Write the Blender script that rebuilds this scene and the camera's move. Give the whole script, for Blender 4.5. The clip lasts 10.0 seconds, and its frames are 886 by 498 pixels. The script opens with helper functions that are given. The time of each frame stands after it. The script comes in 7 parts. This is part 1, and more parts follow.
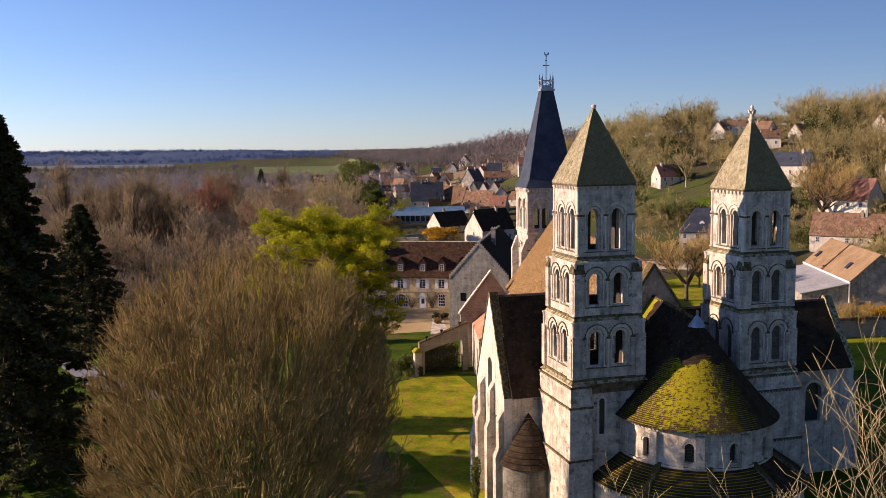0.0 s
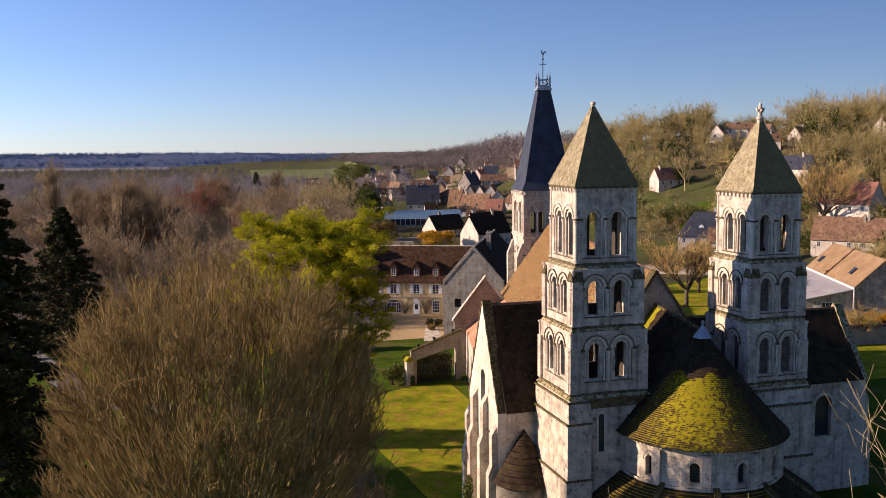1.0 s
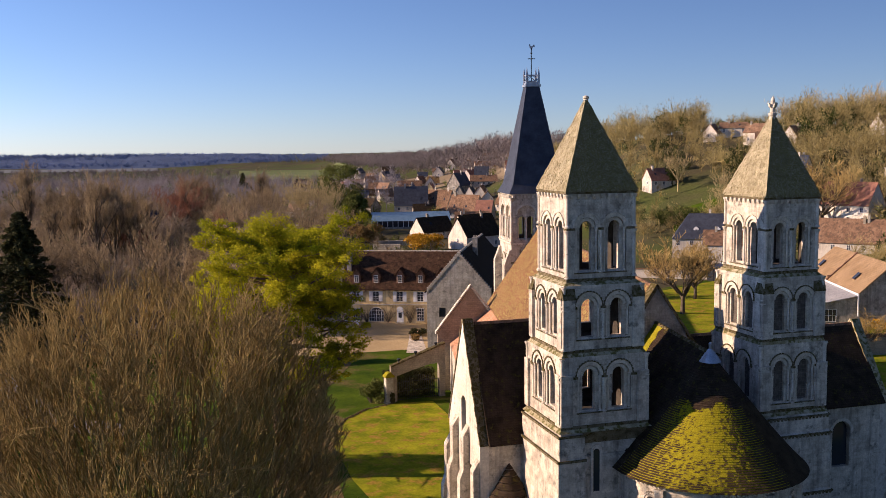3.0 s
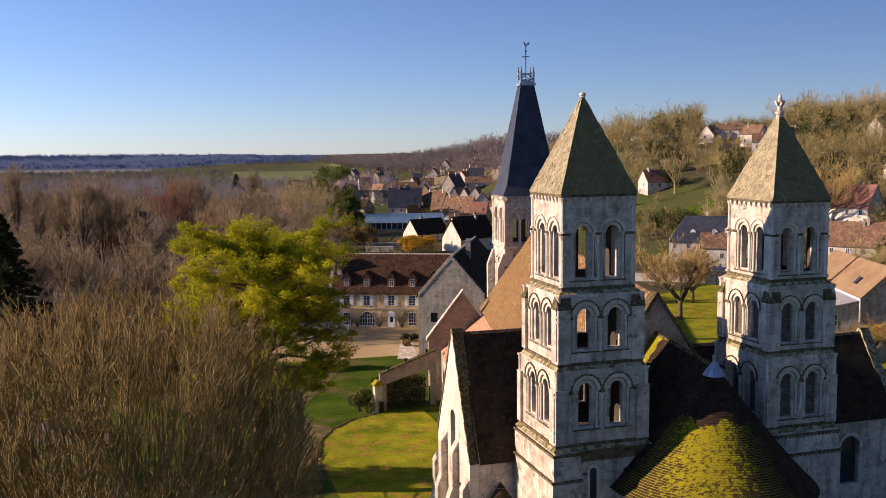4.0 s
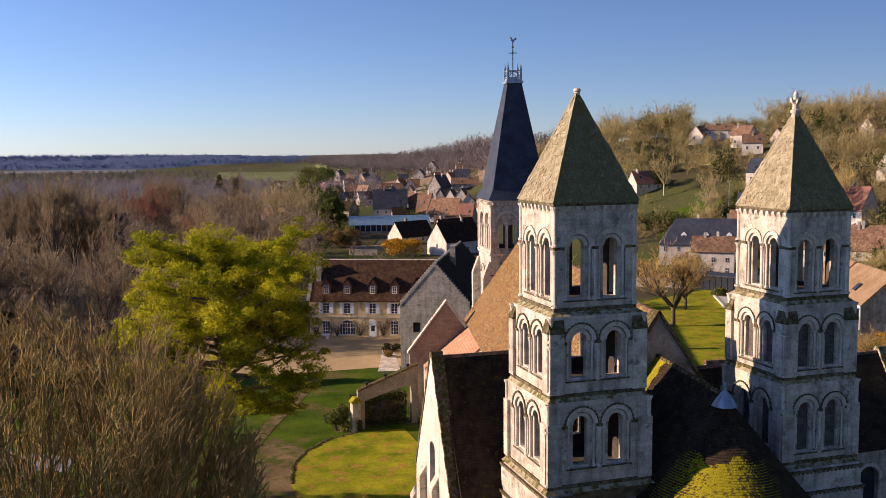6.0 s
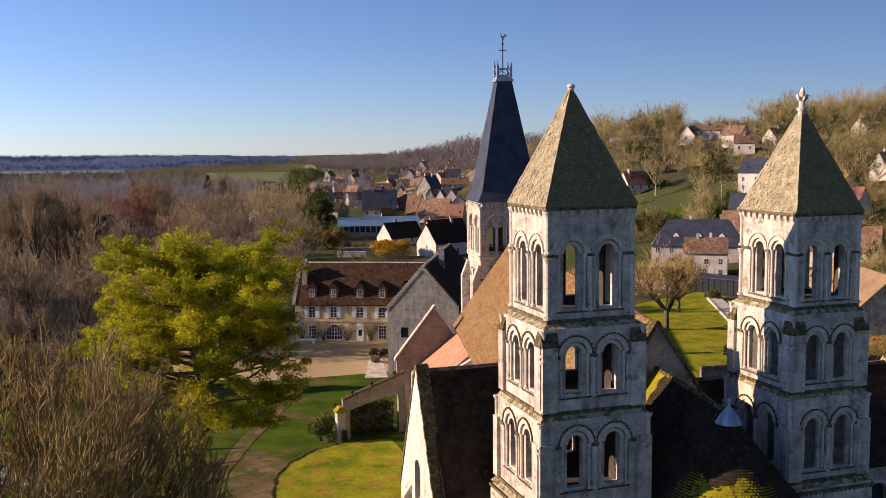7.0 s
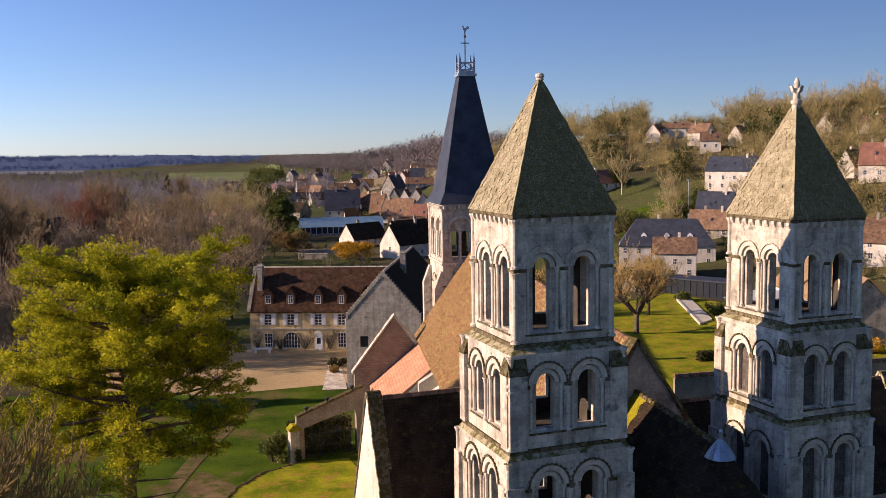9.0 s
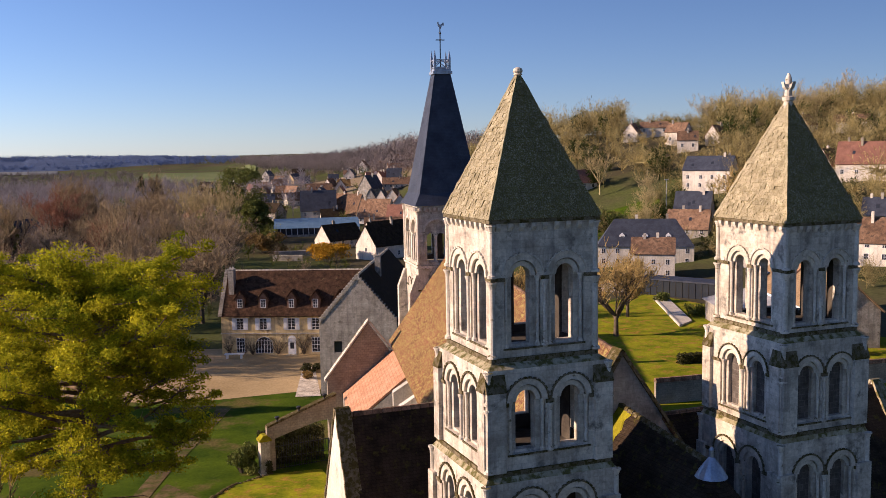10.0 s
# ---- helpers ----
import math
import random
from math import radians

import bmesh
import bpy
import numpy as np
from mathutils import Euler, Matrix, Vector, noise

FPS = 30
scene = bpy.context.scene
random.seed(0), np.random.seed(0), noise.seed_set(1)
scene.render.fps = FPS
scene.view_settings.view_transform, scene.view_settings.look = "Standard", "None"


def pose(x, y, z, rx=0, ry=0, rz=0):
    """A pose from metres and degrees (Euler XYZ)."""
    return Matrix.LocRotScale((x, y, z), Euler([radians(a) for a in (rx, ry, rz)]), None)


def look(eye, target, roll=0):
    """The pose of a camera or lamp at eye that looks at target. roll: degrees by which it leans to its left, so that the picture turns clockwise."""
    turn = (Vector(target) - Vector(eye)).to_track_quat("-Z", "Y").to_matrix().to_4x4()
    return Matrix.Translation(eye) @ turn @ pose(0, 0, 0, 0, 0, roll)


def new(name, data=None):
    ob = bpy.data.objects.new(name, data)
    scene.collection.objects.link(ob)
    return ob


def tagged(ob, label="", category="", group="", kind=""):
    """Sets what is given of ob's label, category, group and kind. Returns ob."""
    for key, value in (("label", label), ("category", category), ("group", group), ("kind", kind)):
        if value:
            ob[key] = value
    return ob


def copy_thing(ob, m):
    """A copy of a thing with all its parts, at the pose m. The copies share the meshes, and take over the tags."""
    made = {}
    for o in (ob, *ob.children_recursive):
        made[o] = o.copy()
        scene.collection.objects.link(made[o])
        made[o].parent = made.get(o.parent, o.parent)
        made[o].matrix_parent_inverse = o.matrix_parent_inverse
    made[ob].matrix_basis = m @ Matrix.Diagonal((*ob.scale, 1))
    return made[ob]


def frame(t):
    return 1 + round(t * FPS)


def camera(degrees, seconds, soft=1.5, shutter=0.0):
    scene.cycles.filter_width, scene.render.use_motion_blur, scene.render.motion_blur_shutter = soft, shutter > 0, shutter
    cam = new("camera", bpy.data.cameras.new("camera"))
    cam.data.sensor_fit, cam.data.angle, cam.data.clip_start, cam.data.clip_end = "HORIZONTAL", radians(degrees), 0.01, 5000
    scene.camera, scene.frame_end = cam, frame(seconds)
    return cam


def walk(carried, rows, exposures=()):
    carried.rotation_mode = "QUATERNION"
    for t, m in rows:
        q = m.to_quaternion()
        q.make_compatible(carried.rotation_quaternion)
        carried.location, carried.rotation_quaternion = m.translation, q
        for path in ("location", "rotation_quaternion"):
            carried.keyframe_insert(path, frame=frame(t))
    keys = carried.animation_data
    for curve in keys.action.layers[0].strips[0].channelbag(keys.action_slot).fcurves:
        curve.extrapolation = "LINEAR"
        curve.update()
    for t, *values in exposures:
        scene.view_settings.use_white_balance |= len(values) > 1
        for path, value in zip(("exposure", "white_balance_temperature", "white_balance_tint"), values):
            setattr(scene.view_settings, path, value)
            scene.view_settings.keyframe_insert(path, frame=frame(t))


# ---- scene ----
cam = camera(49.8, 10.0, 0.7)
PATH = [
    (0, (-31.145, -71.312, 27.333), (-30.612, -69.397, 27.116), -0.7),
    (0.5, (-30.269, -69.118, 27.204), (-29.732, -67.203, 26.989), -0.8),
    (1, (-29.325, -66.943, 27.006), (-28.786, -65.029, 26.796), -0.6),
    (1.5, (-28.315, -64.66, 26.972), (-27.772, -62.747, 26.763), -0.7),
    (2, (-27.615, -62.719, 27.023), (-27.067, -60.807, 26.814), -0.6),
    (2.5, (-26.709, -60.823, 27.034), (-26.157, -58.912, 26.824), -0.7),
    (4, (-24.154, -55.163, 26.891), (-23.588, -53.256, 26.684), -0.6),
    (4.5, (-23.491, -53.598, 26.905), (-22.92, -51.693, 26.699), -0.6),
    (5, (-22.775, -51.719, 27.014), (-22.197, -49.816, 26.807), -0.6),
    (5.5, (-22.2, -50.165, 27.009), (-21.615, -48.263, 26.802), -0.6),
    (7, (-20.148, -45.053, 27.01), (-19.537, -43.159, 26.804), -0.6),
    (7.5, (-19.517, -43.604, 27.024), (-18.893, -41.715, 26.817), -0.7),
    (8, (-18.831, -41.969, 27.04), (-18.189, -40.086, 26.833), -0.7),
    (8.5, (-18.19, -40.55, 27.034), (-17.533, -38.673, 26.826), -0.8),
    (9, (-17.459, -38.934, 27.008), (-16.781, -37.064, 26.799), -0.8),
    (9.5, (-16.805, -37.587, 26.964), (-16.108, -35.724, 26.756), -0.9),
    (10, (-16.156, -36.098, 27.012), (-15.434, -34.244, 26.802), -0.9),
]
walk(cam, [(t, look(eye, goal, lean)) for t, eye, goal, lean in PATH], exposures=[(0, 0.86, 5620, 25), (10, 0.84, 5560, 25)])

# ---- light ----
SUN_TO = Vector((1.0, -0.27, -0.42)).normalized()          # the way the sunlight travels
SUN_UP = math.asin(-SUN_TO.z)
SUN_AZ = math.atan2(-SUN_TO.x, -SUN_TO.y)                  # clockwise from +y
world = bpy.data.worlds.new("sky")
scene.world = world
world.use_nodes = True
sky = world.node_tree.nodes.new("ShaderNodeTexSky")
sky.sky_type, sky.sun_disc, sky.sun_elevation, sky.sun_rotation = "NISHITA", False, SUN_UP, SUN_AZ
sky.altitude, sky.air_density, sky.dust_density, sky.ozone_density = 100, 0.75, 0.05, 2.6
back = world.node_tree.nodes["Background"]
back.inputs["Strength"].default_value = 0.058
wn, wl = world.node_tree.nodes, world.node_tree.links
glow = wn.new("ShaderNodeVectorMath")                      # the clear sky brightens evenly towards the sun
glow.operation = "DOT_PRODUCT"
glow.inputs[1].default_value = -SUN_TO
wl.new(wn.new("ShaderNodeTexCoord").outputs["Generated"], glow.inputs[0])
gain = wn.new("ShaderNodeMapRange")
gain.inputs[1].default_value, gain.inputs[2].default_value, gain.inputs[3].default_value, gain.inputs[4].default_value = -1.0, 1.0, 0.26, 1.66
wl.new(glow.outputs["Value"], gain.inputs[0])
lit_sky = wn.new("ShaderNodeVectorMath")
lit_sky.operation = "SCALE"
wl.new(sky.outputs[0], lit_sky.inputs[0]), wl.new(gain.outputs[0], lit_sky.inputs["Scale"])
wl.new(lit_sky.outputs[0], back.inputs["Color"])
sun = new("sun", bpy.data.lights.new("sun", "SUN"))
sun.data.energy, sun.data.angle, sun.data.color = 5.0, radians(0.53), (1.0, 0.72, 0.42)
sun.matrix_world = look((0, 0, 120), Vector((0, 0, 120)) + SUN_TO)

# ---- materials ----
def surface(name, dark, light, big=1.0, fine=9.0, rough=0.85, bump=0.3, streak=0.0, third=None, third_scale=2.0, third_cut=0.55,
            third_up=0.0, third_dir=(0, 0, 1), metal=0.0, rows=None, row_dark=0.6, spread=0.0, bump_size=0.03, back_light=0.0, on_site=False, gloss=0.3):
    """Noise at two sizes between two colours; streak: drawn out downwards; third: patches of a third colour (moss, lichen, soot),
    more on faces that look up by third_up; rows: (width, height, joint) of courses; spread: brightness per object and per island."""
    m = bpy.data.materials.new(name)
    m.use_nodes = True
    n, l = m.node_tree.nodes, m.node_tree.links
    b = n["Principled BSDF"]
    co = n.new("ShaderNodeNewGeometry").outputs["Position"] if on_site else n.new("ShaderNodeTexCoord").outputs["Object"]

    def noise_of(scale, detail=5, stretch=None):
        src = co
        if stretch:
            mp = n.new("ShaderNodeMapping")
            mp.inputs["Scale"].default_value = stretch
            l.new(co, mp.inputs[0])
            src = mp.outputs[0]
        t = n.new("ShaderNodeTexNoise")
        t.inputs["Scale"].default_value, t.inputs["Detail"].default_value, t.inputs["Roughness"].default_value = scale, detail, 0.62
        l.new(src, t.inputs["Vector"])
        return t.outputs["Fac"]

    def ramp(fac, lo, hi):
        r = n.new("ShaderNodeMapRange")
        r.inputs[1].default_value, r.inputs[2].default_value = lo, hi
        l.new(fac, r.inputs[0])
        return r.outputs[0]

    def mix(kind, fac, a, c):
        x = n.new("ShaderNodeMix")
        x.data_type, x.blend_type = "RGBA", kind
        for sock, v in ((x.inputs[0], fac), (x.inputs[6], a), (x.inputs[7], c)):
            if hasattr(v, "links"):
                l.new(v, sock)
            else:
                sock.default_value = v if not isinstance(v, tuple) else (*v[:3], 1)
        return x.outputs[2]

    colour = mix("MIX", ramp(noise_of(big), 0.34, 0.66), tuple(dark), tuple(light))
    fine_fac = noise_of(fine, 6)
    colour = mix("MULTIPLY", 0.75, colour, mix("MIX", ramp(fine_fac, 0.3, 0.7), (0.68, 0.68, 0.68), (1.15, 1.15, 1.15)))
    if streak:
        colour = mix("MULTIPLY", ramp(noise_of(1.0, 5, (2.2, 2.2, 0.16)), 0.50, 0.74), colour, (1 - streak, 1 - streak, 1 - streak * 0.95))
    height = fine_fac
    if rows:
        br = n.new("ShaderNodeTexBrick")
        w, h, joint = rows
        br.inputs["Scale"].default_value = 1.0
        br.inputs["Brick Width"].default_value, br.inputs["Row Height"].default_value = w, h
        br.inputs["Mortar Size"].default_value, br.inputs["Mortar Smooth"].default_value = joint, 0.4
        br.inputs["Color1"].default_value, br.inputs["Color2"].default_value = (0.84, 0.84, 0.84, 1), (1.1, 1.09, 1.08, 1)
        br.inputs["Mortar"].default_value = (row_dark, row_dark, row_dark, 1)
        sep = n.new("ShaderNodeSeparateXYZ")
        l.new(co, sep.inputs[0])
        add = n.new("ShaderNodeMath")
        l.new(sep.outputs[0], add.inputs[0]), l.new(sep.outputs[1], add.inputs[1])
        comb = n.new("ShaderNodeCombineXYZ")
        l.new(add.outputs[0], comb.inputs[0]), l.new(sep.outputs[2], comb.inputs[1])
        l.new(comb.outputs[0], br.inputs["Vector"])
        colour = mix("MULTIPLY", 0.8, colour, br.outputs["Color"])
        hm = n.new("ShaderNodeMath")
        hm.operation = "SUBTRACT"
        l.new(fine_fac, hm.inputs[0]), l.new(br.outputs["Fac"], hm.inputs[1])
        height = hm.outputs[0]
    if third:
        fac = noise_of(third_scale, 6)
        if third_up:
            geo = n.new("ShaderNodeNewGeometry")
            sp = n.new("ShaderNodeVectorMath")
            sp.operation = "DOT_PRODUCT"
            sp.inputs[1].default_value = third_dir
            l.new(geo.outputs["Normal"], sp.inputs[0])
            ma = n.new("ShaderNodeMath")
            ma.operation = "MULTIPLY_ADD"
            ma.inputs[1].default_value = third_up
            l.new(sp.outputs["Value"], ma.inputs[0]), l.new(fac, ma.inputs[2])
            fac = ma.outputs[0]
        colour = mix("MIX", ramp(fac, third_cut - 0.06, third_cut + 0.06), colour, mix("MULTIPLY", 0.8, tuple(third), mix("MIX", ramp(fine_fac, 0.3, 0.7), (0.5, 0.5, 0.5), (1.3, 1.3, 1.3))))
    if spread:
        oi, ge = n.new("ShaderNodeObjectInfo"), n.new("ShaderNodeNewGeometry")
        s = n.new("ShaderNodeMath")
        l.new(oi.outputs["Random"], s.inputs[0]), l.new(ge.outputs["Random Per Island"], s.inputs[1])
        fr = n.new("ShaderNodeMath")
        fr.operation = "FRACT"
        l.new(s.outputs[0], fr.inputs[0])
        r = n.new("ShaderNodeMapRange")
        r.inputs[3].default_value, r.inputs[4].default_value = 1 - spread, 1 + spread
        l.new(fr.outputs[0], r.inputs[0])
        hs = n.new("ShaderNodeHueSaturation")
        l.new(colour, hs.inputs["Color"]), l.new(r.outputs[0], hs.inputs["Value"])
        colour = hs.outputs[0]
    l.new(colour, b.inputs["Base Color"])
    b.inputs["Roughness"].default_value, b.inputs["Metallic"].default_value = rough, metal
    b.inputs["Specular IOR Level"].default_value = 0.08 if back_light else (0.04 if rough >= 1.0 else (min(gloss, 0.15) if rough >= 0.9 else gloss))
    if bump:
        bp = n.new("ShaderNodeBump")
        bp.inputs["Strength"].default_value, bp.inputs["Distance"].default_value = bump, bump_size
        l.new(height, bp.inputs["Height"]), l.new(bp.outputs[0], b.inputs["Normal"])
    if back_light:
        tr, ad = n.new("ShaderNodeBsdfTranslucent"), n.new("ShaderNodeMixShader")
        ad.inputs[0].default_value = back_light
        l.new(colour, tr.inputs[0]), l.new(b.outputs[0], ad.inputs[1]), l.new(tr.outputs[0], ad.inputs[2])
        l.new(ad.outputs[0], n["Material Output"].inputs[0])
    return m


